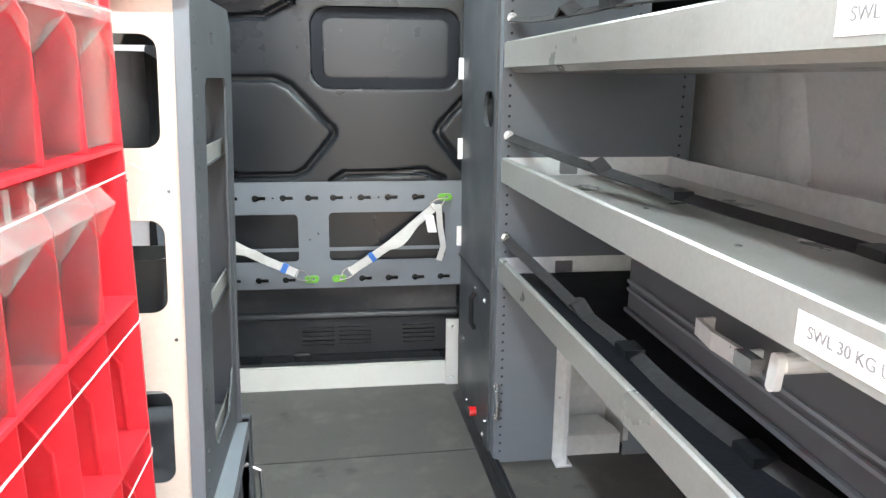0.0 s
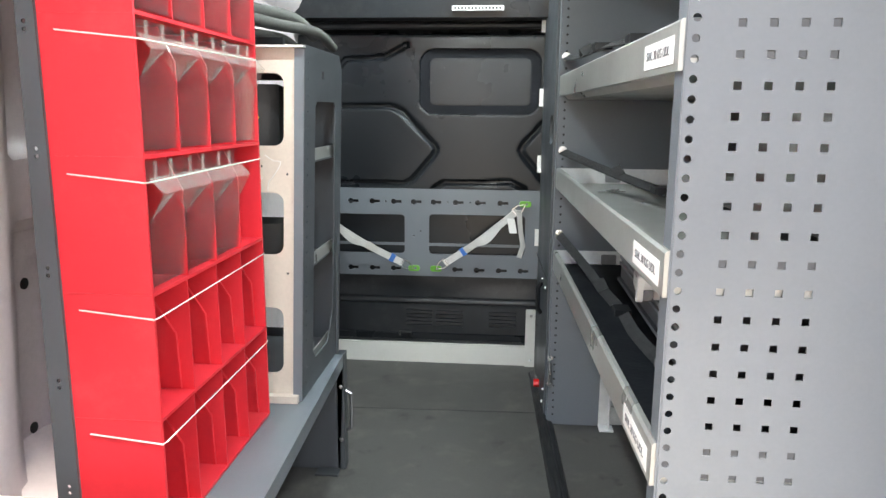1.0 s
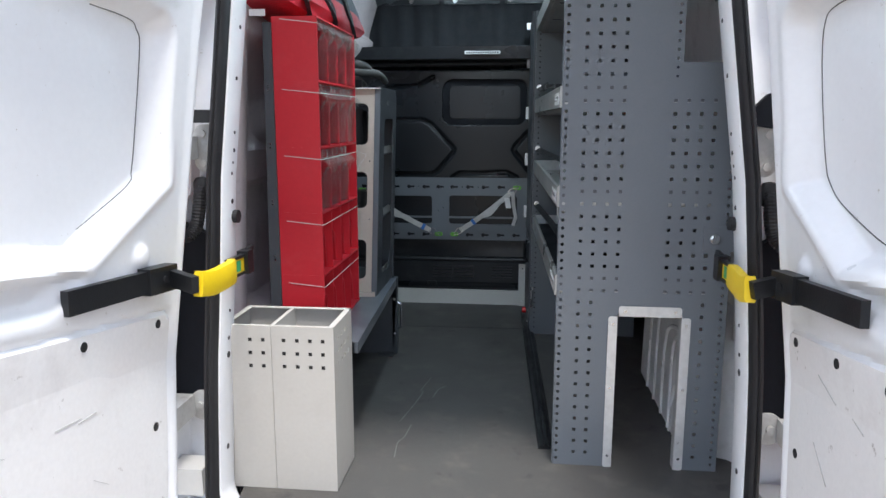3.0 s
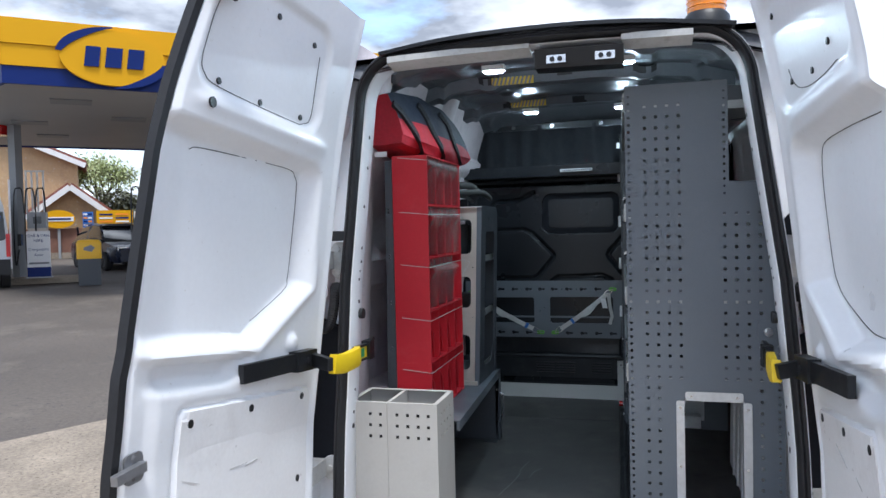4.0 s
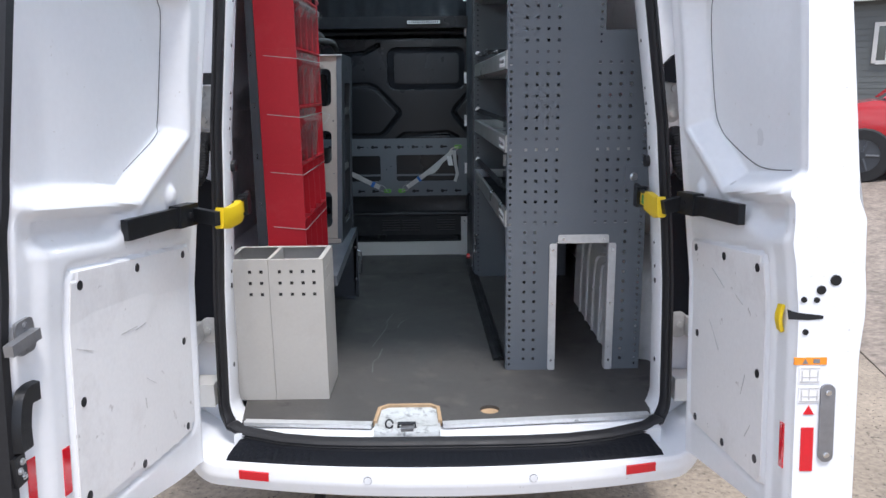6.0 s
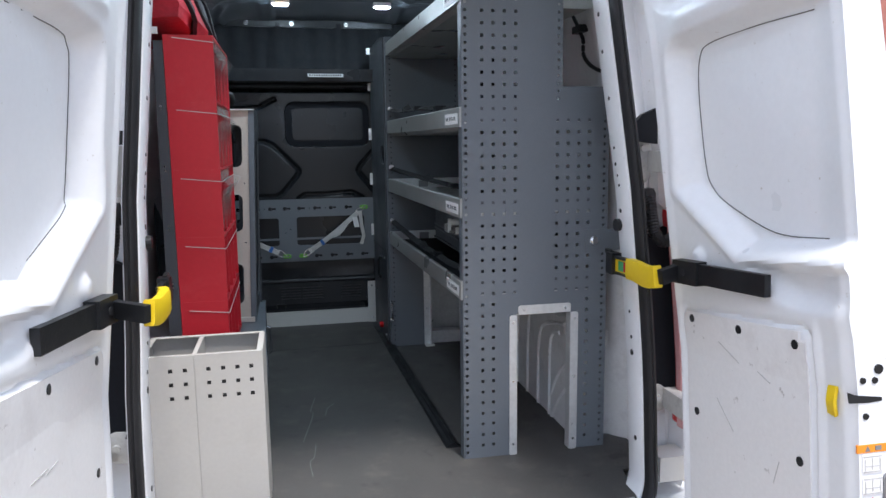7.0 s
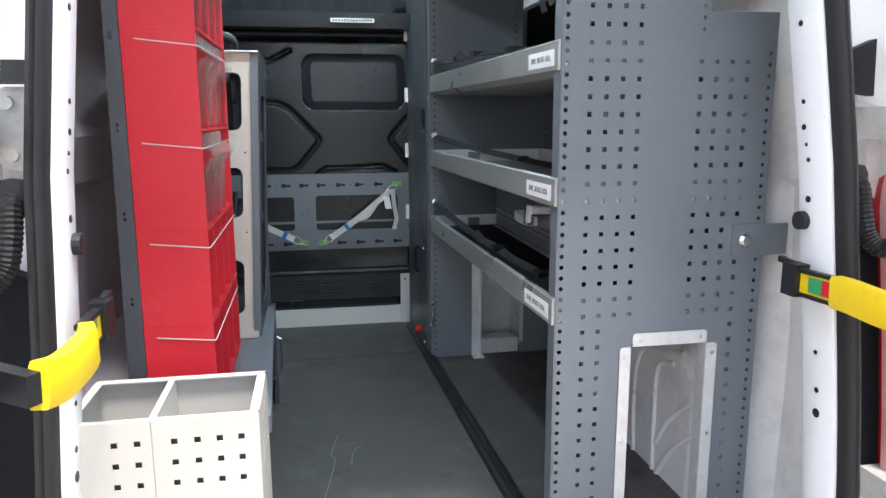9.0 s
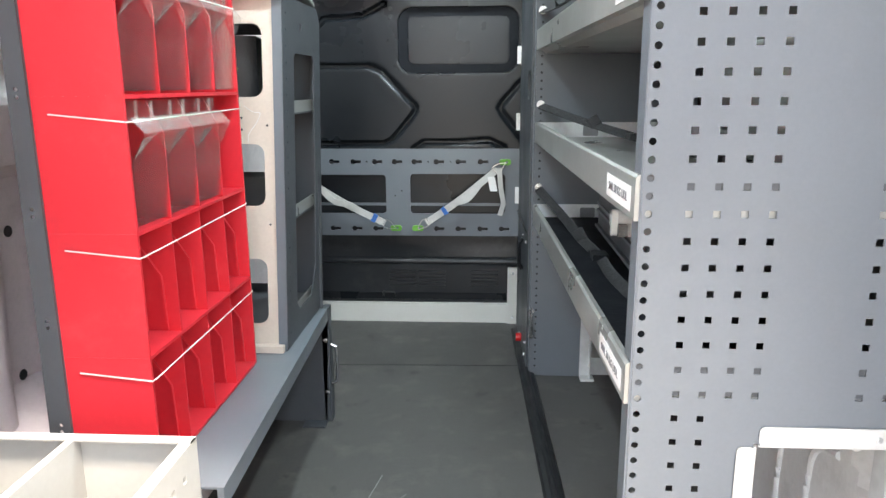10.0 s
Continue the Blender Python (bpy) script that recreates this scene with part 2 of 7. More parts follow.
# ---- mesh helpers ----
def part(name, bm, material, parent=None, label="", smooth=False, bevel=0.0):
    """Links a bmesh as one mesh object, under a thing or a part if one is given."""
    if bevel:
        bmesh.ops.bevel(bm, geom=[e for e in bm.edges if len(e.link_faces) == 2 and e.calc_face_angle(0) > 0.6], offset=bevel, segments=2, affect="EDGES", profile=0.6, clamp_overlap=True)
    bmesh.ops.recalc_face_normals(bm, faces=bm.faces)
    me = bpy.data.meshes.new(name)
    bm.to_mesh(me)
    bm.free()
    for m in (material if isinstance(material, (list, tuple)) else [material]):
        me.materials.append(m)
    if smooth:
        for p in me.polygons:
            p.use_smooth = True
        me.set_sharp_from_angle(angle=radians(38))
    ob = new(name, me)
    if parent is not None:
        ob.parent = parent
    if label:
        ob["label"] = label
    return ob


def thing(name, label, category, group="", kind="", at=None):
    ob = new(name)
    if at is not None:
        ob.matrix_world = at
    return tagged(ob, label, category, group, kind)


def cuboid(x0, x1, y0, y1, z0, z1, bm=None):
    bm = bm or bmesh.new()
    v = [bm.verts.new((x, y, z)) for x in (x0, x1) for y in (y0, y1) for z in (z0, z1)]
    for f in ((0, 1, 3, 2), (4, 6, 7, 5), (0, 4, 5, 1), (2, 3, 7, 6), (0, 2, 6, 4), (1, 5, 7, 3)):
        bm.faces.new([v[i] for i in f])
    return bm


def rr(u0, u1, v0, v1, r, n=5):
    """A rounded rectangle as a loop of points."""
    out = []
    for cu, cv, a in ((u1 - r, v0 + r, -90), (u1 - r, v1 - r, 0), (u0 + r, v1 - r, 90), (u0 + r, v0 + r, 180)):
        for i in range(n + 1):
            b = radians(a + 90 * i / n)
            out.append((cu + r * math.cos(b), cv + r * math.sin(b)))
    return out


def disc(u, v, r, n=8):
    return [(u + r * math.cos(2 * math.pi * i / n), v + r * math.sin(2 * math.pi * i / n)) for i in range(n)]


def slab(loops, place, thick, bm=None):
    """A flat plate with holes. loops: outline, then holes, in (u, v); place(u, v, w) gives the point; the plate fills w from 0 to thick."""
    bm = bm or bmesh.new()
    tris = geometry.tessellate_polygon([[Vector((u, v, 0)) for u, v in lp] for lp in loops])
    flat = [p for lp in loops for p in lp]
    front = [bm.verts.new(place(u, v, 0)) for u, v in flat]
    back = [bm.verts.new(place(u, v, thick)) for u, v in flat]
    for a, b, c in tris:
        for vs in ((front[a], front[b], front[c]), (back[c], back[b], back[a])):
            try:
                bm.faces.new(vs)
            except ValueError:
                pass
    k = 0
    for lp in loops:
        n = len(lp)
        for i in range(n):
            a, b = k + i, k + (i + 1) % n
            bm.faces.new((front[a], front[b], back[b], back[a]))
        k += n
    return bm


def sweep(pts, profile, up=(0, 0, 1), closed=False, bm=None, caps=True):
    """Sweeps a closed profile of (side, up) offsets along points."""
    bm = bm or bmesh.new()
    pts = [Vector(p) for p in pts]
    n, rings = len(pts), []
    for i, p in enumerate(pts):
        a = pts[(i - 1) % n] if closed or i else p
        b = pts[(i + 1) % n] if closed or i < n - 1 else p
        d = (b - a).normalized()
        side = d.cross(Vector(up))
        side = side.normalized() if side.length > 1e-5 else Vector((1, 0, 0))
        u = side.cross(d).normalized()
        rings.append([bm.verts.new(p + side * s + u * w) for s, w in profile])
    m = len(profile)
    for i in range(n if closed else n - 1):
        r0, r1 = rings[i], rings[(i + 1) % n]
        for j in range(m):
            bm.faces.new((r0[j], r0[(j + 1) % m], r1[(j + 1) % m], r1[j]))
    if caps and not closed:
        bm.faces.new(rings[0][::-1])
        bm.faces.new(rings[-1])
    return bm


def ring(r, n=8):
    return [(r * math.cos(2 * math.pi * i / n), r * math.sin(2 * math.pi * i / n)) for i in range(n)]


def rect(w, h):
    return [(-w / 2, -h / 2), (w / 2, -h / 2), (w / 2, h / 2), (-w / 2, h / 2)]


def rod(a, b, r, n=10, bm=None):
    d = Vector(b) - Vector(a)
    up = (0, 0, 1) if abs(d.normalized().z) < 0.9 else (0, 1, 0)
    return sweep([a, b], ring(r, n), up, bm=bm)


def curve_points(ctrl, n=8):
    """A smooth line through control points."""
    p = [Vector(c) for c in ctrl]
    p = [2 * p[0] - p[1]] + p + [2 * p[-1] - p[-2]]
    out = []
    for i in range(1, len(p) - 2):
        for k in range(n):
            t = k / n
            a, b, c, d = p[i - 1], p[i], p[i + 1], p[i + 2]
            out.append(0.5 * ((2 * b) + (c - a) * t + (2 * a - 5 * b + 4 * c - d) * t * t + (3 * b - a - 3 * c + d) * t ** 3))
    return out + [p[-2]]


def sheet(nu, nv, front, back, bm=None):
    """A thick pressed sheet: front(i, j) and back(i, j), both from 0 to 1, give its two faces."""
    bm = bm or bmesh.new()
    A = [[bm.verts.new(front(i / nu, j / nv)) for j in range(nv + 1)] for i in range(nu + 1)]
    edge = [(i, 0) for i in range(nu)] + [(nu, j) for j in range(nv)] + [(i, nv) for i in range(nu, 0, -1)] + [(0, j) for j in range(nv, 0, -1)]
    B = {e: bm.verts.new(back(e[0] / nu, e[1] / nv)) for e in edge}
    for i in range(nu):
        for j in range(nv):
            bm.faces.new((A[i][j], A[i + 1][j], A[i + 1][j + 1], A[i][j + 1]))
    for k in range(len(edge)):
        a, b = edge[k], edge[(k + 1) % len(edge)]
        bm.faces.new((A[a[0]][a[1]], B[a], B[b], A[b[0]][b[1]]))
    bm.faces.new([B[e] for e in edge])
    return bm


def sdf(u, v, u0, u1, v0, v1, r):
    """Distance outside (+) or inside (-) a rounded rectangle."""
    qx, qy = abs(u - (u0 + u1) / 2) - (u1 - u0) / 2 + r, abs(v - (v0 + v1) / 2) - (v1 - v0) / 2 + r
    return math.hypot(max(qx, 0), max(qy, 0)) + min(max(qx, qy), 0) - r


def step(a, b, x):
    t = min(1, max(0, (x - a) / (b - a)))
    return t * t * (3 - 2 * t)


def seg(p, a, b):
    """Distance from p to the line a-b, in 2D."""
    ax, ay, bx, by = a[0], a[1], b[0], b[1]
    t = ((p[0] - ax) * (bx - ax) + (p[1] - ay) * (by - ay)) / max(1e-9, (bx - ax) ** 2 + (by - ay) ** 2)
    t = min(1, max(0, t))
    return math.hypot(p[0] - ax - t * (bx - ax), p[1] - ay - t * (by - ay))


def words(text, m, size, material, parent, name="lettering"):
    cu = bpy.data.curves.new(name, "FONT")
    cu.body, cu.size, cu.align_x, cu.align_y, cu.extrude = text, size, "CENTER", "CENTER", 0.0004
    cu.materials.append(material)
    ob = new(name, cu)
    ob.parent = parent
    ob.matrix_world = m
    return ob


def bolt(parent, p, axis, r=0.008, h=0.007, material=None, name="bolt"):
    p, a = Vector(p), Vector(axis).normalized()
    bm = bmesh.new()
    rod(p, p + a * 0.002, r * 1.4, 12, bm)
    rod(p + a * 0.002, p + a * h, r, 6, bm)
    return part(name, bm, material or M_CHROME, parent)

# ---- the van's shell ----
CX = 0.28  # the middle of the van


def mid_x(z):
    """The middle of the rear opening at height z."""
    return 0.283 - 0.022 * max(0, z - 0.6)




def half(z):
    return 0.739 - 0.050 * max(0, z - 0.4) - 0.06 * max(0, z - 0.95)


def rear_y(z, x=None):
    dx = half(z) if x is None else x - CX
    flat = step(0.25, 0.0, z)
    return -0.02 + 0.10 * z + 0.26 * dx * dx * (1 - flat) + 0.48 * dx ** 4 * flat


def opening(out, y, n=9, r=0.135):
    """The loop of the rear opening, grown by out, moved by y from the rear plane."""
    pts = []
    upper = rr(-0.72 - out, 0.72 + out, -0.035 - out, 1.728 + out, r + out * 0.7, n)
    lower = rr(-0.72 - out, 0.72 + out, -0.035 - out, 1.728 + out, 0.085 + out * 0.7, n)
    for p, q in zip(upper, lower):
        u, z = p if p[1] > 0.8 else q
        pts.append(Vector((u, 0, z)))
    dense = []
    for i, p in enumerate(pts):
        q = pts[(i + 1) % len(pts)]
        k = max(1, int((q - p).length / 0.12))
        for j in range(k):
            w = p.lerp(q, j / k)
            x = mid_x(w.z) + w.x / 0.72 * half(w.z)
            dense.append(Vector((x, rear_y(w.z, x) + y, w.z)))
    return dense


def loft(loops, bm=None):
    bm = bm or bmesh.new()
    rings = [[bm.verts.new(p) for p in lp] for lp in loops]
    n = len(rings[0])
    for a, b in zip(rings, rings[1:]):
        for i in range(n):
            bm.faces.new((a[i], a[(i + 1) % n], b[(i + 1) % n], b[i]))
    return bm


def match(base, out, y, cap=1.750):
    """The base loop pushed outwards by out from its middle line and moved by y."""
    mid = Vector((CX, 0, 0.8))
    res = []
    n = len(base)
    for i, p in enumerate(base):
        d = base[(i + 1) % n] - base[i - 1]
        nrm = Vector((d.z, 0, -d.x)).normalized()
        if nrm.dot(p - mid) < 0:
            nrm = -nrm
        q = p + nrm * out + Vector((0, y, 0))
        q.z = min(q.z, cap)
        res.append(q)
    return res


BASE = opening(0.0, 0.0)
frame_loops = [match(BASE, o, y) for o, y in ((0.13, 0.125), (0.02, 0.112), (-0.010, 0.108), (-0.016, 0.098), (-0.017, 0.060), (-0.016, 0.022), (-0.012, 0.012), (-0.004, 0.009), (0.030, 0.008), (0.036, 0.06), (0.050, 0.13), (0.115, 0.135), (0.135, 0.12), (0.15, 0.045), (0.18, 0.09), (0.20, 0.16))]
part("rear_frame", loft(frame_loops), M_WHITE, smooth=True)
tagged(bpy.data.objects["rear_frame"], "white painted steel frame round the rear opening", "door frame", kind="structure")
seal_line = [p + (Vector((0, -0.006, 0.016)) if p.z < -0.03 else Vector((0, 0, 0))) for p in match(BASE, 0.008, -0.004)]
seal = part("rubber_seal", sweep(seal_line, [(-0.016, -0.004), (-0.012, -0.020), (-0.004, -0.026), (0.000, -0.022), (0.005, -0.027), (0.012, -0.022), (0.016, -0.010), (0.017, 0.010), (0.004, 0.014), (-0.006, 0.006), (-0.015, 0.012)], up=(0, 1, 0), closed=True), M_RUBBER, smooth=True)
tagged(seal, "black ribbed rubber seal round the rear opening", "door seal", kind="structure")

# pillar holes, and the dark recess between pillar and door
rear = bpy.data.objects["rear_frame"]
for side in (-1, 1):
    for z, dy, r in ((0.16, 0.05, 0.008), (0.43, 0.06, 0.010), (0.48, 0.058, 0.006), (0.56, 0.060, 0.005), (0.875, 0.07, 0.007), (0.955, 0.065, 0.005), (0.985, 0.068, 0.004), (1.02, 0.072, 0.006), (1.07, 0.068, 0.005), (1.22, 0.06, 0.006), (1.36, 0.065, 0.006), (1.47, 0.06, 0.007)):
        x = mid_x(z) + side * (half(z) - 0.017)
        part("pillar_hole", rod((x - side * 0.0012, rear_y(z) + dy, z), (x + side * 0.004, rear_y(z) + dy, z), r, 10), M_BLACK, rear)
    x = mid_x(0.83) + side * (half(0.83) - 0.017)
    part("bump_stop", rod((x - side * 0.014, rear_y(0.83) + 0.085, 0.83), (x + side * 0.004, rear_y(0.83) + 0.085, 0.83), 0.019, 14), M_RUBBER, rear, "round black rubber bump stop")
    def recess(i, j, side=side):
        z = 0.30 + (0.47 + 0.05 * i) * j
        return Vector((mid_x(z) + side * (half(z) + 0.030 + (0.100 if side > 0 else 0.125) * i), rear_y(z) + 0.055 + 0.012 * math.sin(3 * i), z))
    part("recess_lining", sheet(6, 16, recess, lambda i, j: recess(i, j) + Vector((0, 0.03, 0))), M_MAT, rear, "black plastic lining behind the tail lamp", smooth=True)
    z = 1.115
    xo = mid_x(z) + side * (half(z) + 0.055)
    if side < 0:
        part("recess_block", cuboid(xo - 0.035, xo + 0.035, rear_y(z) + 0.02, rear_y(z) + 0.07, z - 0.018, z + 0.018), M_BLACK, rear, "black door bracket", bevel=0.004)
    else:
        part("lamp_top", slab([[(0.990, 1.092), (0.990, 1.130), (1.030, 1.170), (1.080, 1.190), (1.080, 1.080)]], lambda u, v, w: (u, rear_y(v) + 0.030 + w, v), 0.02), M_MAT, rear, "black plastic wedge above the tail lamp")

# outer skin, running forward
skin = loft([match(BASE, 0.20, 0.16), match(BASE, 0.215, 0.45, 1.83), match(BASE, 0.215, 1.2, 1.91), match(BASE, 0.215, 3.2, 1.91)])
tagged(part("outer_wall", skin, M_WHITE, smooth=True), "white painted outer panels of the van", "van body", kind="structure")
gutter = sweep(curve_points([(CX - 0.56, 0.20, 1.738), (CX - 0.3, 0.155, 1.755), (CX + 0.02, 0.14, 1.760), (CX + 0.3, 0.155, 1.752), (CX + 0.575, 0.20, 1.730)], 5), rect(0.05, 0.012))
tagged(part("roof_trim", gutter, M_BLACK), "black plastic strip above the rear opening", "trim", kind="structure")

# Header panels take the dull casting white, which paints in their shade.
for x0, x1 in ((-0.245, 0.238), (0.524, 0.735)):
    def hdr(i, j, x0=x0, x1=x1):
        return Vector((x0 + (x1 - x0) * i, 0.150 + 0.07 * j, 1.706 - 0.016 * j - 0.03 * abs(x0 + (x1 - x0) * i - CX) ** 2))
    hp = part("header_panel", sheet(14, 6, hdr, lambda i, j: hdr(i, j) + Vector((0, 0, 0.02))), M_CASTING_HEADER, smooth=True)
    tagged(hp, "white painted steel header panel inside the rear opening, dulled for shade", "header panel", kind="structure")


def hull(side, z):
    """The inside of the side wall: half width at height z."""
    return 0.875 - 0.02 * max(0, 0.35 - z) - 0.055 * max(0, z - 0.5) - 0.16 * max(0, z - 1.25) ** 2 * 2


def wall(side):
    def face(i, j):
        y, z = 0.27 + 2.59 * i, -0.03 + 1.85 * j
        w = hull(side, z)
        rib = 0.030 * step(0.035, 0.0, abs(z - 0.95) - 0.05)
        for py in (0.62, 1.62):
            rib = max(rib, 0.05 * step(0.05, 0.0, abs(y - py) - 0.04))
        rib = max(rib, 0.035 * step(0.04, 0, abs(z - 1.52) - 0.03))
        rib += 0.012 * step(0.0, -0.03, sdf(y, z, 0.78, 1.45, 0.15, 0.80, 0.08))
        arch = 0.190 * step(0.012, -0.035, sdf(y, z, 0.60, 1.46, -0.6, 0.46, 0.20))
        rib = max(rib, arch)
        return Vector((CX + side * (w - rib), y, z))
    def back(i, j):
        p = face(i, j)
        return Vector((CX + side * (hull(side, p.z) + 0.035), p.y, p.z))
    return sheet(90, 70, face, back)


for side, nm, lab in ((-1, "wall_left", "pale grey pressed steel inner wall with ribs"), (1, "wall_right", "white pressed steel inner wall and wheel arch")):
    tagged(part(nm, wall(side), M_LINER if side > 0 else M_LEFTLINER, smooth=True), lab, "wall", kind="structure")

# wall plugs, small dark holes, and a black sheet for a shaded hollow
holes_parent = bpy.data.objects["wall_left"]
for y, z in ((0.755, 0.77), (0.761, 0.482), (0.42, 0.83), (0.50, 0.45), (0.46, 0.90), (0.36, 0.60), (0.40, 0.36)):
    bm = rod((CX - hull(-1, z) - 0.001, y, z), (CX - hull(-1, z) + 0.002, y, z), 0.011, 12)
    part("plug", bm, M_BLACK, holes_parent)
for y, z in ((0.546, 0.321), (0.45, 0.62), (0.40, 1.05)):
    bm = rod((CX + hull(1, z) + 0.001, y, z), (CX + hull(1, z) - 0.002, y, z), 0.010, 12)
    part("plug", bm, M_BLACK, bpy.data.objects["wall_right"])
right = bpy.data.objects["wall_right"]
# The hollow isn't cut in: a flat black sheet paints its shade.
part("cavity", cuboid(1.033, 1.040, 1.90, 2.44, 1.30, 1.545), M_MAT, right, "black sheet in place of the shaded hollow between the wall ribs")
for pts in (((0.956, 0.0), (0.974, 0.18), (0.960, 0.30), (0.90, 0.36), (0.69, 0.405)), ((0.826, 0.0), (0.840, 0.24), (0.822, 0.33), (0.74, 0.36)), ((0.815, 0.09), (0.749, 0.19), (0.635, 0.285)), ((0.800, 0.0), (0.718, 0.113), (0.606, 0.21)), ((1.10, 0.0), (1.11, 0.20), (1.10, 0.34), (1.05, 0.40)), ((1.24, 0.0), (1.25, 0.20), (1.24, 0.36))):
    part("pressed_rib", sweep(curve_points([(CX + hull(1, z) - 0.190, y, z) for y, z in pts], 6), ring(0.009, 8)), M_LINER, right, smooth=True)


# roof with pressed ribs
ROOF_RIBS = ((0.62, 0.80, 1.786), (1.235, 1.37, 1.812), (1.975, 2.12, 1.826))
ROOF_SLOTS = ((0.0, 1.235), (0.0, 1.975), (0.02, 0.62), (-0.36, 1.235), (0.36, 1.235), (-0.38, 1.975), (0.40, 1.975))


def roof_face(i, j):
    u, y = -0.74 + 1.48 * i, 0.24 + 2.41 * j
    z = 1.790 + 0.078 * step(0.35, 1.0, y) - 0.05 * step(2.3, 2.65, y) - 0.07 * step(0.34, 0.26, y)
    low = z
    for y0, y1, zb in ROOF_RIBS:
        k = step(0.014, -0.012, sdf(u, y, -0.9, 0.9, y0, y1, 0.02))
        panel = 0.012 * step(0.012, -0.01, sdf(u, y, -0.56, 0.62, y0 + 0.05, y1 - 0.03, 0.03)) * (0.55 + 0.45 * math.sin(u * 15 + y0 * 7))
        dents = sum(0.008 * step(0.045, 0.02, math.hypot(u - su, (y - y0 - 0.07) * 1.4)) for su in (-0.47, -0.20, 0.32, 0.55))
        low = min(low, z + (zb + panel - dents - z) * k)
    rib = 0.014 * step(0.05, 0.02, abs(abs(u) - 0.36)) * step(0.02, 0.05, min(abs(y - 1.02), abs(y - 1.66)) - 0.02)
    rib += 0.016 * step(0.03, 0.0, abs(abs(u) - 0.60 + 0.02 * math.sin(y * 17)))
    rib += 0.0025 * math.sin(u * 23 + 4 * y) * math.sin(y * 19 - 3 * u)
    side = 0.03 * (u / 0.6) ** 2 + 0.35 * max(0, abs(u) - 0.50) ** 1.6
    return Vector((CX - 0.04 + u, y, low - rib - side))


def roof_mesh():
    """The pressed roof, with dark oval slots punched in the ribs' rear faces."""
    bm = bmesh.new()
    nu, nv = 130, 230
    low = [[bm.verts.new(roof_face(i / nu, j / nv)) for j in range(nv + 1)] for i in range(nu + 1)]
    top_ = [[bm.verts.new(v.co + Vector((0, 0, 0.008))) for v in row] for row in low]
    for i in range(nu):
        for j in range(nv):
            bm.faces.new((low[i][j], low[i + 1][j], low[i + 1][j + 1], low[i][j + 1]))
            bm.faces.new((top_[i][j], top_[i][j + 1], top_[i + 1][j + 1], top_[i + 1][j]))
    for f in bm.faces:
        c = f.calc_center_median()
        for su, sy in ROOF_SLOTS:
            if abs(c.y - sy) < 0.028 and ((c.x - CX + 0.04 - su) / 0.05) ** 2 + ((c.z - (1.838 if sy > 1 else 1.79)) / 0.013) ** 2 < 1:
                f.material_index = 1
    return bm


tagged(part("ceiling", roof_mesh(), [M_ROOF, M_BLACK], smooth=True), "bare grey pressed steel van roof with cross ribs", "ceiling", kind="structure")

# floor sheet with the lock cut-out at its rear edge
fl_out = [(-0.395, 0.085), (0.045, 0.055), (0.055, 0.165), (0.085, 0.19), (0.235, 0.19), (0.262, 0.165), (0.272, 0.05), (0.975, 0.105), (1.02, 0.30), (1.17, 0.34), (1.17, 2.66), (-0.60, 2.66), (-0.60, 0.34), (-0.43, 0.30)]
floor = part("floor", slab([fl_out, disc(0.436, 0.148, 0.034, 16)], lambda u, v, w: (u, v, -w), 0.012), M_FLOOR)
tagged(floor, "worn grey coated plywood load floor", "floor", kind="structure")
part("ply_edge", sweep([(0.051, 0.06, -0.004), (0.058, 0.165, -0.004), (0.087, 0.187, -0.004), (0.233, 0.187, -0.004), (0.259, 0.165, -0.004), (0.267, 0.056, -0.004)], rect(0.012, 0.018)), M_PLY, floor, "raw plywood edge")
bm = rod((0.436, 0.148, -0.020), (0.436, 0.148, -0.0125), 0.036, 16)
part("hole_rim", bm, M_PLY, floor)
for a, b in (((-0.385, 0.080), (0.042, 0.050)), ((0.275, 0.046), (0.968, 0.100))):
    part("edge_strip", sweep([(*a, -0.004), (*b, -0.004)], rect(0.026, 0.014)), M_GALV, floor, "dull aluminium edge strip")
part("floor_seam", sweep([(-0.58, 2.005, 0.0), (0.47, 2.035, 0.0)], rect(0.004, 0.0016)), M_BLACK, floor)
for pts in (((0.036, 1.24), (0.012, 1.10), (0.020, 1.04), (-0.024, 0.78)), ((0.021, 0.75), (0.012, 0.64), (-0.004, 0.60), (0.003, 0.49)), ((0.11, 1.15), (0.08, 1.10), (0.07, 1.02))):
    part("scratch", sweep([(p.x, p.y, 0.0002) for p in curve_points([(x, y, 0) for x, y in pts], 5)], rect(0.0016, 0.0008)), M_STEEL, floor, "pale scratch in the floor")
rail = sweep([(0.508, 0.60, 0.004), (0.467, 1.95, 0.004), (0.452, 2.44, 0.004)], [(-0.028, -0.004), (0.028, -0.004), (0.022, 0.006), (0.010, 0.008), (0.004, 0.014), (-0.004, 0.014), (-0.010, 0.008), (-0.022, 0.006)])
tagged(part("floor_trim", rail, M_BLACK), "black rubber floor strip along the racking", "trim", kind="structure")

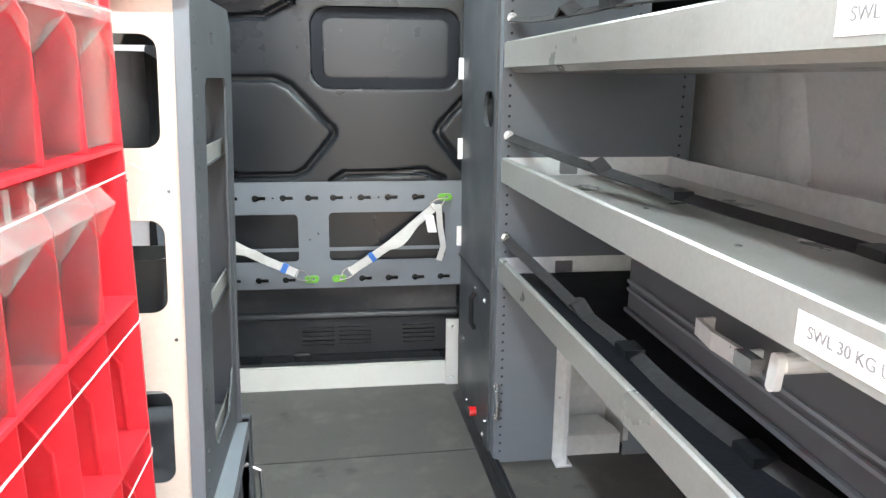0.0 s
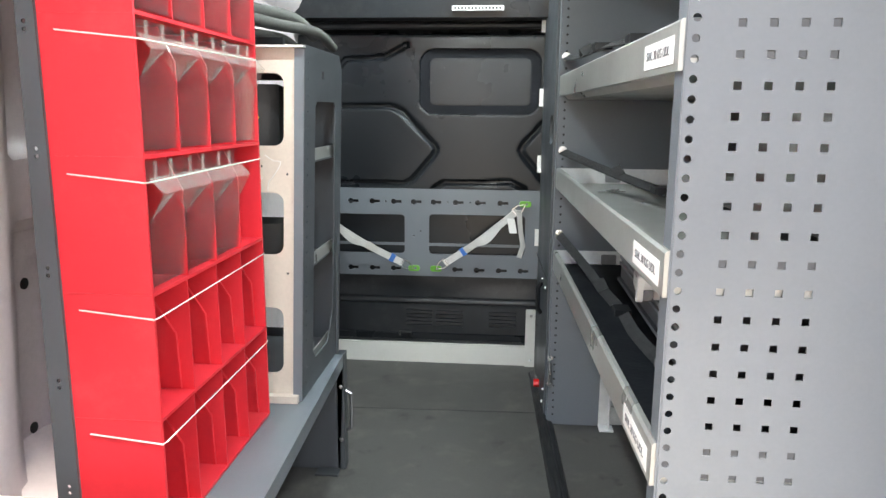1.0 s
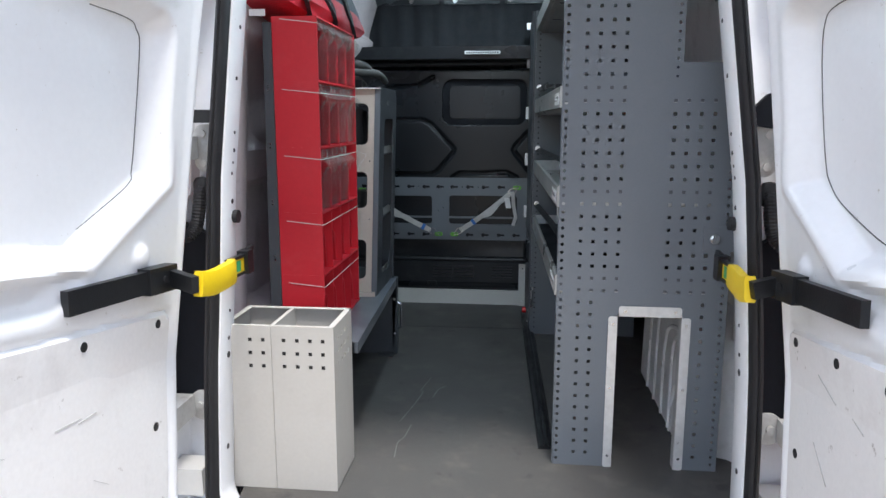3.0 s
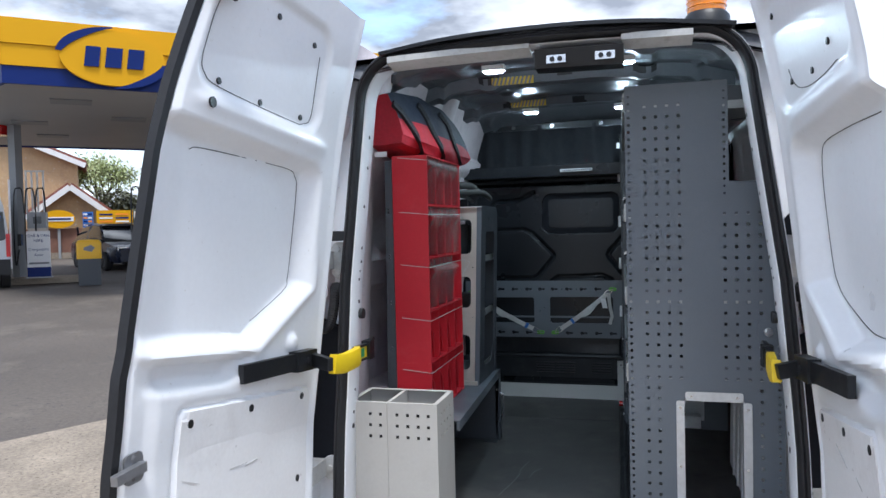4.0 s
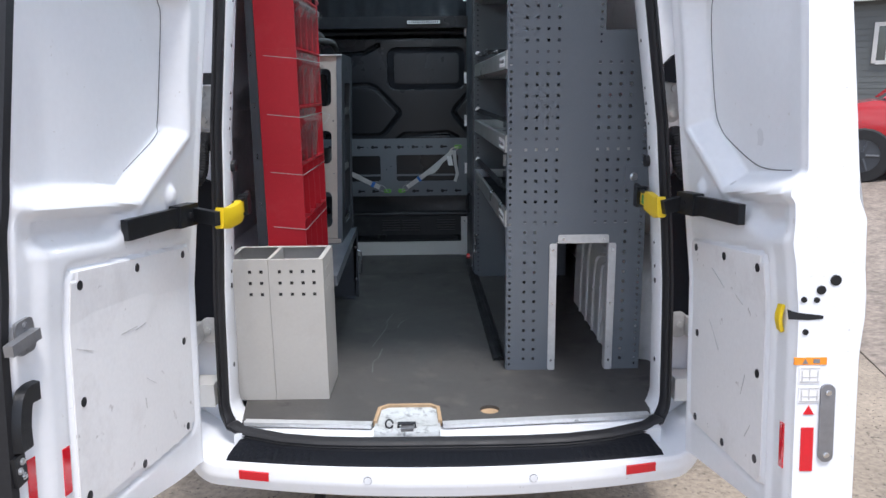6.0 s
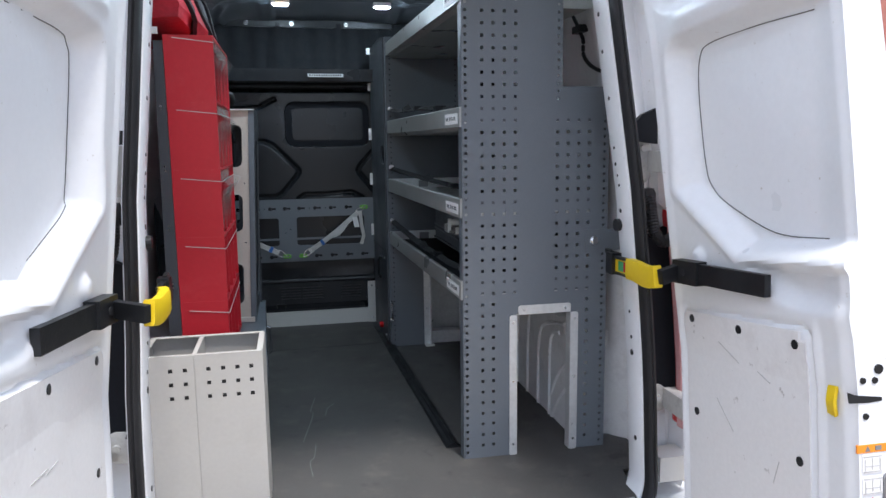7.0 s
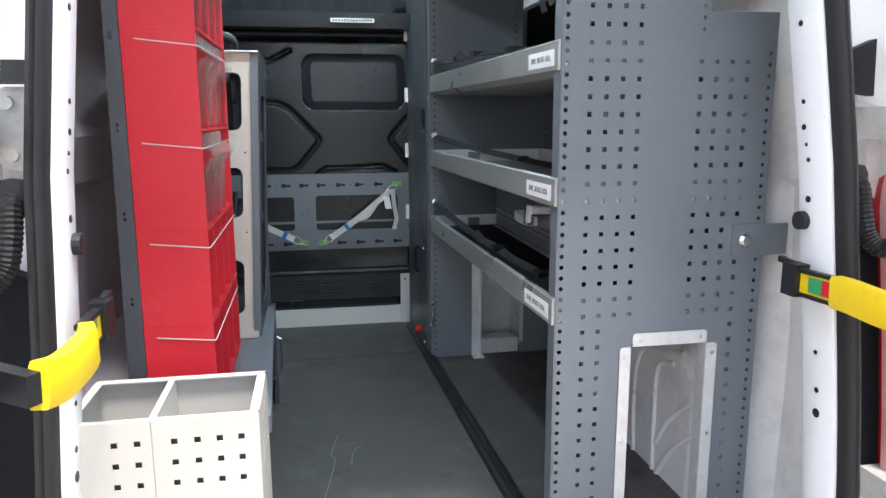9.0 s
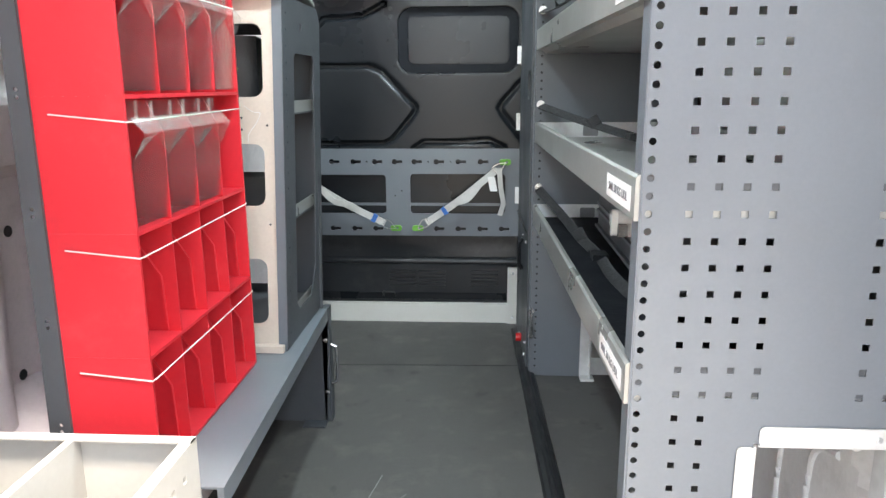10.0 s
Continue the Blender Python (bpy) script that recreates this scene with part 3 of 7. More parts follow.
# sill below the floor edge, with the lock plate
sill = sheet(60, 14, lambda i, j: Vector((-0.41 + 1.40 * i, 0.11 - 0.08 * j, -0.012 - 0.016 * step(0.15, 0.6, j) + 0.010 * step(-0.2, 0.5, math.sin(i * 52)) * step(0.35, 0.5, j))), lambda i, j: Vector((-0.41 + 1.40 * i, 0.11 - 0.08 * j, -0.10)))
tagged(part("sill", sill, M_WHITE, smooth=True), "white painted rear door sill", "sill", kind="structure")
lock = thing("lock_plate", "scuffed white recessed lock catch at the middle of the sill", "lock catch", kind="structure")
part("plate", sheet(16, 16, lambda i, j: Vector((0.052 + 0.215 * i, 0.19 - 0.205 * j, -0.004 - 0.008 * step(0.02, 0.4, j) * step(0.0, 0.12, i) * step(1.0, 0.88, i) + 0.008 * step(0.6, 0.75, j) - 0.030 * step(0.93, 1.0, j))), lambda i, j: Vector((0.052 + 0.215 * i, 0.19 - 0.205 * j, -0.09))), mat("scuffed_lock_paint", (0.5, 0.52, 0.52), 0.35, var=0.08, scale=22, dirt=(0.03, 0.03, 0.035), dirt_amt=1.0), lock, smooth=True)
part("catch", sweep([(0.13, 0.03, -0.012), (0.13, 0.025, 0.013), (0.185, 0.025, 0.013), (0.185, 0.03, -0.012)], ring(0.006, 8)), M_BLACK, lock)
part("ring", sweep([(0.100 + 0.012 * math.cos(a), 0.03 + 0.006 * math.sin(a), 0.009 + 0.012 * math.sin(a)) for a in np.linspace(0, 6.0, 14)], ring(0.003, 6), up=(0, 1, 0)), M_BLACK, lock)
part("latch_block", cuboid(0.140, 0.180, 0.0, 0.030, -0.020, 0.006), M_STEEL, lock, bevel=0.003)

# ---- bulkhead ----
tagged(part("wall_front", cuboid(-0.66, 1.22, 2.66, 2.70, -0.03, 1.95), M_BLACKMETAL), "dark steel partition behind the bulkhead", "wall", kind="structure")
BY = 2.472


def bulk_depth(x, z):
    """How far the pressed bulkhead stands back from its plane."""
    d = 0.0
    s = sdf(x, z, -0.040, 0.432, 1.083, 1.328, 0.055)
    d += 0.018 * step(0.008, -0.005, s) - 0.015 * step(-0.016, -0.028, s)
    lines = [((-0.60, 1.107), (-0.165, 1.109)), ((-0.165, 1.109), (-0.120, 1.088)), ((-0.120, 1.088), (0.012, 0.955)), ((0.012, 0.955), (0.022, 0.935)), ((0.022, 0.935), (0.010, 0.912)), ((0.010, 0.912), (-0.075, 0.812)), ((-0.075, 0.812), (-0.110, 0.795)), ((-0.110, 0.795), (-0.60, 0.790)),
             ((0.46, 1.052), (0.375, 0.958)), ((0.375, 0.958), (0.366, 0.938)), ((0.366, 0.938), (0.375, 0.920)), ((0.375, 0.920), (0.46, 0.815)),
             ((0.010, 0.772), (0.052, 0.800)), ((0.052, 0.800), (0.330, 0.806)), ((0.330, 0.806), (0.385, 0.778)),
             ((-0.60, 1.205), (-0.395, 1.240)), ((-0.395, 1.240), (-0.350, 1.292)), ((-0.350, 1.292), (-0.190, 1.302)), ((-0.190, 1.302), (-0.100, 1.350))]
    best = min(seg((x, z), a, b) for a, b in lines)
    d += 0.017 * step(0.015, 0.004, best)
    d += 0.05 * step(1.385, 1.402, z) - 0.055 * step(1.424, 1.436, z)
    d += 0.085 * step(0.42, 0.395, z)
    d += 0.012 * step(0.012, 0.0, abs(z - 0.315) - 0.004) - 0.014 * step(0.012, 0.0, abs(z - 0.115) - 0.012)
    return d


def bulk_front(i, j):
    x, z = -0.62 + 1.30 * i, 0.0 + 1.52 * j
    return Vector((x, BY + bulk_depth(x, z), z))


bulk = part("bulkhead", sheet(200, 240, bulk_front, lambda i, j: Vector((-0.62 + 1.30 * i, 2.62, 1.52 * j))), M_BULK, smooth=True)
tagged(bulk, "dark grey pressed steel bulkhead with a blanked window", "bulkhead", kind="structure")
for x0, x1 in ((-0.112, 0.003), (0.018, 0.136), (0.250, 0.368)):
    for k in range(5):
        z = 0.160 + 0.0165 * k
        part("vent_slat", cuboid(x0, x1, 2.535, 2.553, z, z + 0.008), M_BLACKMETAL, bulk, bevel=0.002)
low = part("lower_panel", sheet(40, 40, lambda i, j: Vector((-0.60 + 1.05 * i, 2.548 + 0.008 * math.sin(i * 9) * step(0.6, 0.9, j) - 0.012 * step(0.03, 0, abs(j - 0.62) - 0.02), 0.085 + 0.31 * j)), lambda i, j: Vector((-0.60 + 1.05 * i, 2.60, 0.085 + 0.31 * j))), M_BLACKMETAL, bulk, "black lower panel with vents", smooth=True)
part("cable_clip", sweep([(-0.14, 2.545, 0.115), (-0.14, 2.53, 0.135), (-0.09, 2.53, 0.135), (-0.09, 2.545, 0.115)], ring(0.006, 6)), M_BLACK, bulk)
# black ring covering the pressed groove round the blanked window
part("window_seal", sweep([(u, BY + 0.008, v) for u, v in rr(-0.027, 0.419, 1.096, 1.315, 0.044, 6)], rect(0.034, 0.012), up=(0, 1, 0), closed=True), M_MAT, bulk, "black ring round the blanked window", smooth=True)
for z in (1.30, 1.33):
    part("boss", rod((-0.075, BY - 0.004, z), (-0.075, BY + 0.004, z), 0.009, 10), M_BLACK, bulk)

# upper part: ledge, curtain and bolts
top = thing("bulkhead_ledge", "dark grey steel ledge above the bulkhead with a label", "ledge", kind="structure")
part("ledge", sweep([(-0.60, 2.46, 1.475), (0.68, 2.46, 1.475)], [(-0.02, -0.035), (0.10, -0.035), (0.12, 0.03), (-0.005, 0.022), (-0.02, 0.0)]), M_BLACKMETAL, top, smooth=True)
part("tube", sweep([(-0.60, 2.455, 1.418), (0.60, 2.455, 1.424)], ring(0.014, 10)), M_BLACK, top)
part("label", cuboid(0.090, 0.285, 2.3405, 2.3550, 1.463, 1.480), M_SCUFF, top, "pale printed strip")
for k in range(14):
    part("print_bar", cuboid(0.098 + 0.013 * k, 0.106 + 0.013 * k, 2.3390, 2.3405, 1.467, 1.476), M_BLACK, top)
cur = thing("partition_curtain", "black fabric curtain hung above the bulkhead", "curtain", kind="structure")
part("curtain", sheet(90, 8, lambda i, j: Vector((-0.62 + 1.30 * i, 2.60 + 0.008 * math.sin(i * 70) + 0.01 * math.sin(i * 23 + 1), 1.47 + 0.32 * j)), lambda i, j: Vector((-0.62 + 1.30 * i, 2.64, 1.47 + 0.32 * j))), mat("black_curtain_cloth", (0.012, 0.014, 0.018), 0.85, var=0.2, scale=20, bump=0.3), cur, smooth=True)
part("batten", cuboid(-0.55, 0.60, 2.585, 2.60, 1.765, 1.80), M_BLACKMETAL, cur, bevel=0.003)
for x in (-0.24, 0.015, 0.33):
    bolt(cur, (x, 2.585, 1.785), (0, -1, 0), 0.010, 0.010)

# white kick plate and upright bracket
kick = thing("kick_plate", "white painted steel kick plate along the bulkhead foot", "kick plate", kind="structure")
part("plate", cuboid(-0.58, 0.425, 2.530, 2.545, 0.0, 0.088), M_CREAM, kick, bevel=0.003)
part("bracket", cuboid(0.409, 0.455, 2.518, 2.530, 0.0, 0.256), M_CREAM, kick, bevel=0.003)
for z in (0.03, 0.23):
    bolt(kick, (0.432, 2.518, z), (0, -1, 0), 0.004, 0.004)


# keyhole lashing panel
panel_loops = [rr(-0.56, 0.452, 0.410, 0.776, 0.004, 2), rr(-0.40, -0.106, 0.505, 0.668, 0.014, 4), rr(-0.004, 0.392, 0.505, 0.672, 0.016, 4)]
kx_top = (-0.50, -0.41, -0.318, -0.228, -0.138, -0.055, 0.027, 0.119, 0.210, 0.302)
kx_bot = (-0.50, -0.41, -0.322, -0.230, -0.140, 0.119, 0.210, 0.302, 0.392)
for k, (xs, z) in enumerate(((kx_top, 0.722), (kx_bot, 0.440))):
    for x in xs:
        panel_loops.append([(x - 0.014 + 0.0115 * math.cos(a), z + 0.0115 * math.sin(a)) for a in np.linspace(0.5, 2 * math.pi - 0.5, 9)] + [(x + 0.006, z - 0.006), (x + 0.019, z - 0.006), (x + 0.019, z + 0.006), (x + 0.006, z + 0.006)])
for x, z in ((0.165, 0.722), (-0.185, 0.722), (0.072, 0.722), (-0.068, 0.58), (-0.04, 0.60)):
    panel_loops.append(disc(x, z, 0.004, 6))
lash = thing("lashing_panel", "grey steel lashing panel with keyhole slots, bolted to the bulkhead", "lashing panel", kind="structure")
part("plate", slab(panel_loops, lambda u, v, w: (u, 2.450 + w, v), 0.004), M_GREY, lash)
for x in (-0.56, 0.445):
    part("spacer", cuboid(x, x + 0.008, 2.454, 2.474, 0.42, 0.77), M_GREY, lash)
part("rear_rail", cuboid(-0.55, 0.445, 2.47, 2.478, 0.535, 0.547), M_GREY, lash)


def lash_strap(name, a, b, end_a, end_b):
    """A ratchet webbing strap slung between two green clips."""
    s = thing(name, "worn white webbing strap with green clips, slung on the lashing panel", "lashing strap", "lashing straps")
    A, B = Vector(a), Vector(b)
    pts = [A.lerp(B, t) + Vector((0, -0.018 + 0.008 * math.sin(t * 9), -0.010 * math.sin(math.pi * t))) for t in np.linspace(0.09, 0.90, 22)]
    part("webbing", sweep(pts, rect(0.028, 0.004), up=(0, -1, 0)), M_WEBGREY, s)
    pts2 = [p + Vector((0.004, -0.006, -0.006 + 0.012 * math.sin(i * 0.7))) for i, p in enumerate(pts[2:15])]
    part("loose_layer", sweep(pts2, rect(0.024, 0.003), up=(0, -1, 0)), M_WEBGREY, s)
    d = (B - A).normalized()
    for end, sign in ((A, 1), (B, -1)):
        clip = part("clip", slab([rr(-0.024, 0.024, -0.012, 0.012, 0.010, 4), disc(0.006, 0, 0.006, 8)], lambda u, v, w, e=end: (e.x + u, 2.443 + w, e.z + v), 0.006), M_GREEN, s, "green anodised clip")
        loop = [end + d * sign * k + Vector((0, -0.012, 0)) for k in (0.0, 0.03, 0.055)]
        nrm = Vector((-d.z, 0, d.x))
        part("shackle", sweep([loop[0], loop[1] + nrm * 0.016, loop[2] + nrm * 0.016, loop[2] - nrm * 0.016, loop[1] - nrm * 0.016], ring(0.0028, 6), up=(0, 1, 0), closed=True), M_CHROME, s)
    return s, pts


s1, p1 = lash_strap("lashing_strap", (-0.52, 2.445, 0.700), (-0.066, 2.445, 0.443), 0, 0)
part("blue_tape", sweep([p1[-4], p1[-3]], rect(0.034, 0.007), up=(0, -1, 0)), M_BLUE, s1)
part("blue_tape", sweep([p1[2], p1[3]], rect(0.034, 0.007), up=(0, -1, 0)), M_BLUE, s1)
s2, p2 = lash_strap("lashing_strap", (0.390, 2.445, 0.721), (0.027, 2.445, 0.443), 0, 0)
part("blue_tape", sweep([p2[-7], p2[-6]], rect(0.034, 0.007), up=(0, -1, 0)), M_BLUE, s2)
part("tag", slab([rr(-0.016, 0.016, -0.03, 0.03, 0.003, 2)], lambda u, v, w: (0.338 + u * 0.95 - v * 0.2, 2.415 + w, 0.635 + v), 0.0015), M_LABEL, s2, "white paper tag")
part("tail", sweep([(0.365, 2.425, 0.70), (0.372, 2.43, 0.62), (0.385, 2.44, 0.55), (0.370, 2.44, 0.50)], rect(0.020, 0.003), up=(0, -1, 0)), M_WEBGREY, s2)

# ---- racking on the right ----
def square(u, v, h=0.0052):
    return [(u - h, v - h), (u + h, v - h), (u + h, v + h), (u - h, v + h)]


rack = thing("shelving_end_panel", "grey perforated steel end panel of the racking, with a galvanised-edged cut-out", "racking panel")
out = [(0.527, 0.0), (0.709, 0.0), (0.709, 0.508), (0.909, 0.508), (0.909, 0.0), (1.04, 0.0), (1.037, 1.272), (0.868, 1.272), (0.866, 1.622), (0.522, 1.622)]
perf = [out]
for r in range(40):
    z = 1.547 - 0.0385 * r
    if z < 0.02:
        break
    for c in range(4):
        x = 0.590 + 0.038 * c
        if not (x > 0.665 and z < 0.555):
            perf.append(square(x, z))
    if z < 1.17:
        for c in range(4):
            x = 0.852 + 0.038 * c
            if not (x < 0.944 and z < 0.555):
                perf.append(square(x, z))
for k in range(64):
    z = 1.5849 - 0.0252 * k
    if z < 0.01:
        break
    perf.append(disc(0.5345, z, 0.0055, 8))
    if z > 1.22:
        perf.append(disc(0.853, z, 0.0045, 8))
    elif z < 1.25:
        perf.append(disc(1.022, z, 0.0045, 8))
part("plate", slab(perf, lambda u, v, w: (u, 0.498 + w, v), 0.002), M_GREY, rack)
part("front_fold", cuboid(0.522, 0.526, 0.500, 0.545, 0.0, 1.622), M_GREY, rack)
part("top_fold", cuboid(0.526, 0.866, 0.500, 0.535, 1.6185, 1.622), M_GREY, rack)
part("side_fold", cuboid(1.034, 1.038, 0.500, 0.535, 0.0, 1.270), M_GREY, rack)
for x0, x1, z0, z1 in ((0.684, 0.711, 0.0, 0.504), (0.907, 0.934, 0.0, 0.504), (0.715, 0.906, 0.506, 0.537)):
    part("edge_bracket", slab([rr(x0, x1, z0, z1, 0.008, 3)], lambda u, v, w: (u, 0.4955 - w, v), 0.0022), M_GALV, rack, "galvanised edge bracket")
part("edge_bracket", cuboid(0.709, 0.712, 0.495, 0.535, 0.0, 0.504), M_GALV, rack)
part("edge_bracket", cuboid(0.906, 0.909, 0.495, 0.535, 0.0, 0.504), M_GALV, rack)
part("edge_bracket", cuboid(0.715, 0.906, 0.495, 0.535, 0.504, 0.507), M_GALV, rack)
for x, z in ((0.697, 0.04), (0.697, 0.27), (0.697, 0.48), (0.920, 0.04), (0.920, 0.27), (0.920, 0.48), (0.735, 0.521), (0.886, 0.521)):
    bolt(rack, (x, 0.4933, z), (0, -1, 0), 0.0035, 0.003)
part("wall_strap", cuboid(0.955, 1.10, 0.4945, 0.4975, 0.715, 0.790), M_GREY, rack, "grey fixing strap")
bolt(rack, (0.988, 0.4945, 0.752), (0, -1, 0), 0.011, 0.012)

up = thing("shelving_upright", "grey perforated steel upright panel of the racking", "racking panel")
out = [(0.474, 0.0), (0.682, 0.0), (0.682, 0.415), (0.872, 0.415), (0.872, 0.0), (1.005, 0.0), (1.005, 1.25), (0.985, 1.27), (0.866, 1.27), (0.866, 1.63), (0.474, 1.63)]
perf = [out]
for k in range(60):
    z = 1.60 - 0.0265 * k
    if z < 0.02:
        break
    perf.append(disc(0.492, z, 0.0045, 6))
    if 0.45 < z < 1.25:
        perf.append(disc(0.975, z, 0.0045, 6))
    elif z > 1.28:
        perf.append(disc(0.838, z, 0.0045, 6))
part("plate", slab(perf, lambda u, v, w: (u, 1.945 + w, v), 0.002), M_GREY, up)
# Added black strips stand in for the shade seen through the hole columns.
part("backing_strip", cuboid(0.478, 0.508, 1.950, 1.953, 0.01, 1.62), M_BLACK, up)
part("backing_strip", cuboid(0.958, 0.992, 1.950, 1.953, 0.43, 1.255), M_BLACK, up)
part("backing_strip", cuboid(0.822, 0.856, 1.950, 1.953, 1.28, 1.62), M_BLACK, up)
part("front_fold", cuboid(0.470, 0.4735, 1.945, 1.985, 0.0, 1.63), M_GREY, up)
part("edge_bracket", cuboid(0.652, 0.684, 1.9405, 1.9435, 0.0, 0.42), M_GALV, up)
part("edge_bracket", cuboid(0.684, 0.687, 1.905, 1.9435, 0.0, 0.42), M_GALV, up)
part("edge_bracket", cuboid(0.870, 0.886, 1.9405, 1.9435, 0.05, 0.42), M_GALV, up)
part("foot", cuboid(0.652, 0.70, 1.895, 1.940, 0.0, 0.006), M_GALV, up)
box_ = thing("galvanised_box", "galvanised steel box behind the racking's cut-out", "metal box")
part("back", cuboid(0.66, 0.90, 2.17, 2.175, 0.0, 0.44), M_GALV, box_)
part("base", sweep([(0.69, 1.96, 0.03), (0.87, 1.96, 0.03)], [(0.0, -0.03), (-0.20, -0.03), (-0.20, 0.0), (-0.06, 0.03), (0.0, 0.035)]), M_GALV, box_)
part("cheek", cuboid(0.90, 0.905, 1.96, 2.175, 0.0, 0.44), M_GALV, box_)
for z in (0.150, 0.245):
    bolt(up, (0.476, 1.9445, z), (0, -1, 0), 0.007, 0.012)
part("grab_handle", sweep([(0.474, 1.94, 0.250), (0.474, 1.915, 0.240), (0.474, 1.912, 0.198), (0.474, 1.915, 0.156), (0.474, 1.94, 0.146)], ring(0.005, 8), up=(1, 0, 0)), M_CHROME, up, "bright bent handle")

# closed locker between the upright and the bulkhead
lk = thing("locker", "dark grey steel locker beside the bulkhead, door shut", "locker")
part("door", slab([[(1.985, 0.0), (2.462, 0.0), (2.462, 1.63), (1.985, 1.63)], rr(2.005, 2.130, 0.980, 1.080, 0.040, 6)], lambda u, v, w: (0.462 - 0.030 * (u - 1.985) + w, u, v), 0.012), M_DKGREY, lk)
part("finger_pull", sheet(10, 10, lambda i, j: Vector((0.4625 + 0.026 * math.sin(math.pi * i) ** 0.6, 2.000 + 0.135 * i, 0.975 + 0.11 * j)), lambda i, j: Vector((0.50, 2.000 + 0.135 * i, 0.975 + 0.11 * j))), M_BLACK, lk, "black recessed finger pull", smooth=True)
part("top", cuboid(0.452, 0.866, 1.99, 2.46, 1.630, 1.634), M_DKGREY, lk)
part("step_top", cuboid(0.866, 1.004, 1.99, 2.46, 1.266, 1.270), M_DKGREY, lk)
part("upper_side", cuboid(0.862, 0.866, 1.99, 2.46, 1.270, 1.630), M_DKGREY, lk)
part("corner_tab", cuboid(0.428, 0.452, 2.435, 2.442, 1.60, 1.635), M_LABEL, lk)
part("side", cuboid(1.000, 1.004, 1.99, 2.46, 0.0, 1.266), M_DKGREY, lk)
part("red_knob", sweep([(0.452, 2.13, 0.080), (0.430, 2.13, 0.080)], ring(0.016, 12)), M_LAMPRED, lk, "red plastic turn knob")
part("kick_seam", sweep([(0.4555, 1.99, 0.52), (0.4415, 2.455, 0.52)], rect(0.003, 0.004)), M_BLACK, lk)
for y, z in ((2.05, 0.04), (2.30, 0.04), (2.02, 0.10), (2.36, 0.24), (2.20, 0.47), (2.06, 0.47)):
    bolt(lk, (0.462 - 0.03 * (y - 1.985), y, z), (-1, 0, 0), 0.005, 0.005)
part("grab_loop", sweep([(0.452, 2.18, 0.46), (0.44, 2.18, 0.44), (0.44, 2.18, 0.36), (0.452, 2.18, 0.34)], ring(0.008, 8), up=(0, 1, 0)), M_BLACK, lk)
for z in (1.428, 1.146, 0.885, 0.585):
    part("hinge", cuboid(0.432, 0.4475, 2.440, 2.4475, z - 0.034, z + 0.034), M_LABEL, lk, "white hinge plate", bevel=0.002)


def shelf_front(y):
    return 0.515 - (y - 0.52) * 0.0296


def slant(u, v, w):
    """Points of the racking: u inwards from its front, v along it, w up."""
    return Vector((shelf_front(v) + u, v, w))


SHELVES = ((1.535, "top"), (1.142, "second"), (0.843, "third"), (0.566, "bottom"))
LABELS = []
for z0, where in SHELVES:
    sh = thing("shelf", {"top": "grey steel tray shelf high in the racking", "second": "grey steel tray shelf with a black strap", "third": "bare grey steel tray shelf above a drawer, with a strap", "bottom": "grey steel tray shelf lined with a black rubber mat"}[where], "shelf", "racking shelves")
    y0, y1, dep, h = 0.503, 1.942, 0.475, 0.065
    bm = bmesh.new()
    prof = [(0.0, 0.0), (0.0, h - 0.004), (0.004, h), (0.012, h), (0.014, h - 0.006), (0.010, h - 0.010), (0.008, 0.016), (dep - 0.004, 0.016), (dep - 0.004, h), (dep, h), (dep, 0.0), (dep - 0.03, -0.012), (0.03, -0.012), (0.018, 0.0)]
    rows = [[bm.verts.new(slant(u, y, z0 + w)) for u, w in prof] for y in np.linspace(y0, y1, 9)]
    for a, b in zip(rows, rows[1:]):
        for i in range(len(prof)):
            j = (i + 1) % len(prof)
            bm.faces.new((a[i], a[j], b[j], b[i]))
    bm.faces.new(rows[0]), bm.faces.new(rows[-1][::-1])
    part("tray", bm, M_TRAY, sh)
    # Far plate is paled as lamp-lit; near one darkened like shade behind the holes.
    for y in (y0 - 0.0026, y1 - 0.003):
        part("end_plate", slab([[(0.010, 0.016), (dep - 0.004, 0.016), (dep - 0.004, h), (0.010, h)]], lambda u, v, w, y=y: slant(u, y + w, z0 + v), 0.002), M_GALVLIT if y > 1 else M_DKGREY, sh, "galvanised end plate, paled for the lamp light on it" if y > 1 else "")
    part("back_plate", slab([[(0.508, 0.016), (1.938, 0.016), (1.938, h + 0.002), (0.508, h + 0.002)]], lambda u, v, w: slant(dep - 0.0065 + w, u, z0 + v), 0.002), M_GALV, sh, "bright galvanised back plate")
    for y in np.linspace(0.75, 1.75, 4):
        for u in (0.17, 0.30):
            bolt(sh, slant(u, y + (0.03 if u > 0.2 else 0), z0 + 0.0162), (0, 0, 1), 0.0045, 0.003)
    part("fixing_tab", slab([rr(0.0, 0.05, 0, 0.034, 0.004, 2)], lambda u, v, w: slant(0.16 + u, 1.936 + w, z0 + 0.02 + v), 0.002), M_STEEL, sh)
    part("label", slab([[(0.524, 0.010), (0.694, 0.010), (0.694, 0.046), (0.524, 0.046)]], lambda u, v, w: slant(-0.0006 - w, u, z0 + v), 0.0008), M_LABEL, sh, "white printed load label")
    LABELS.append((sh, z0))
    if where == "bottom":
        part("mat", slab([[(0.02, 0.53), (0.46, 0.53), (0.46, 1.93), (0.02, 1.93)]], lambda u, v, w: slant(u, v, z0 + 0.0165 + w), 0.005), M_MAT, sh, "black rubber mat")
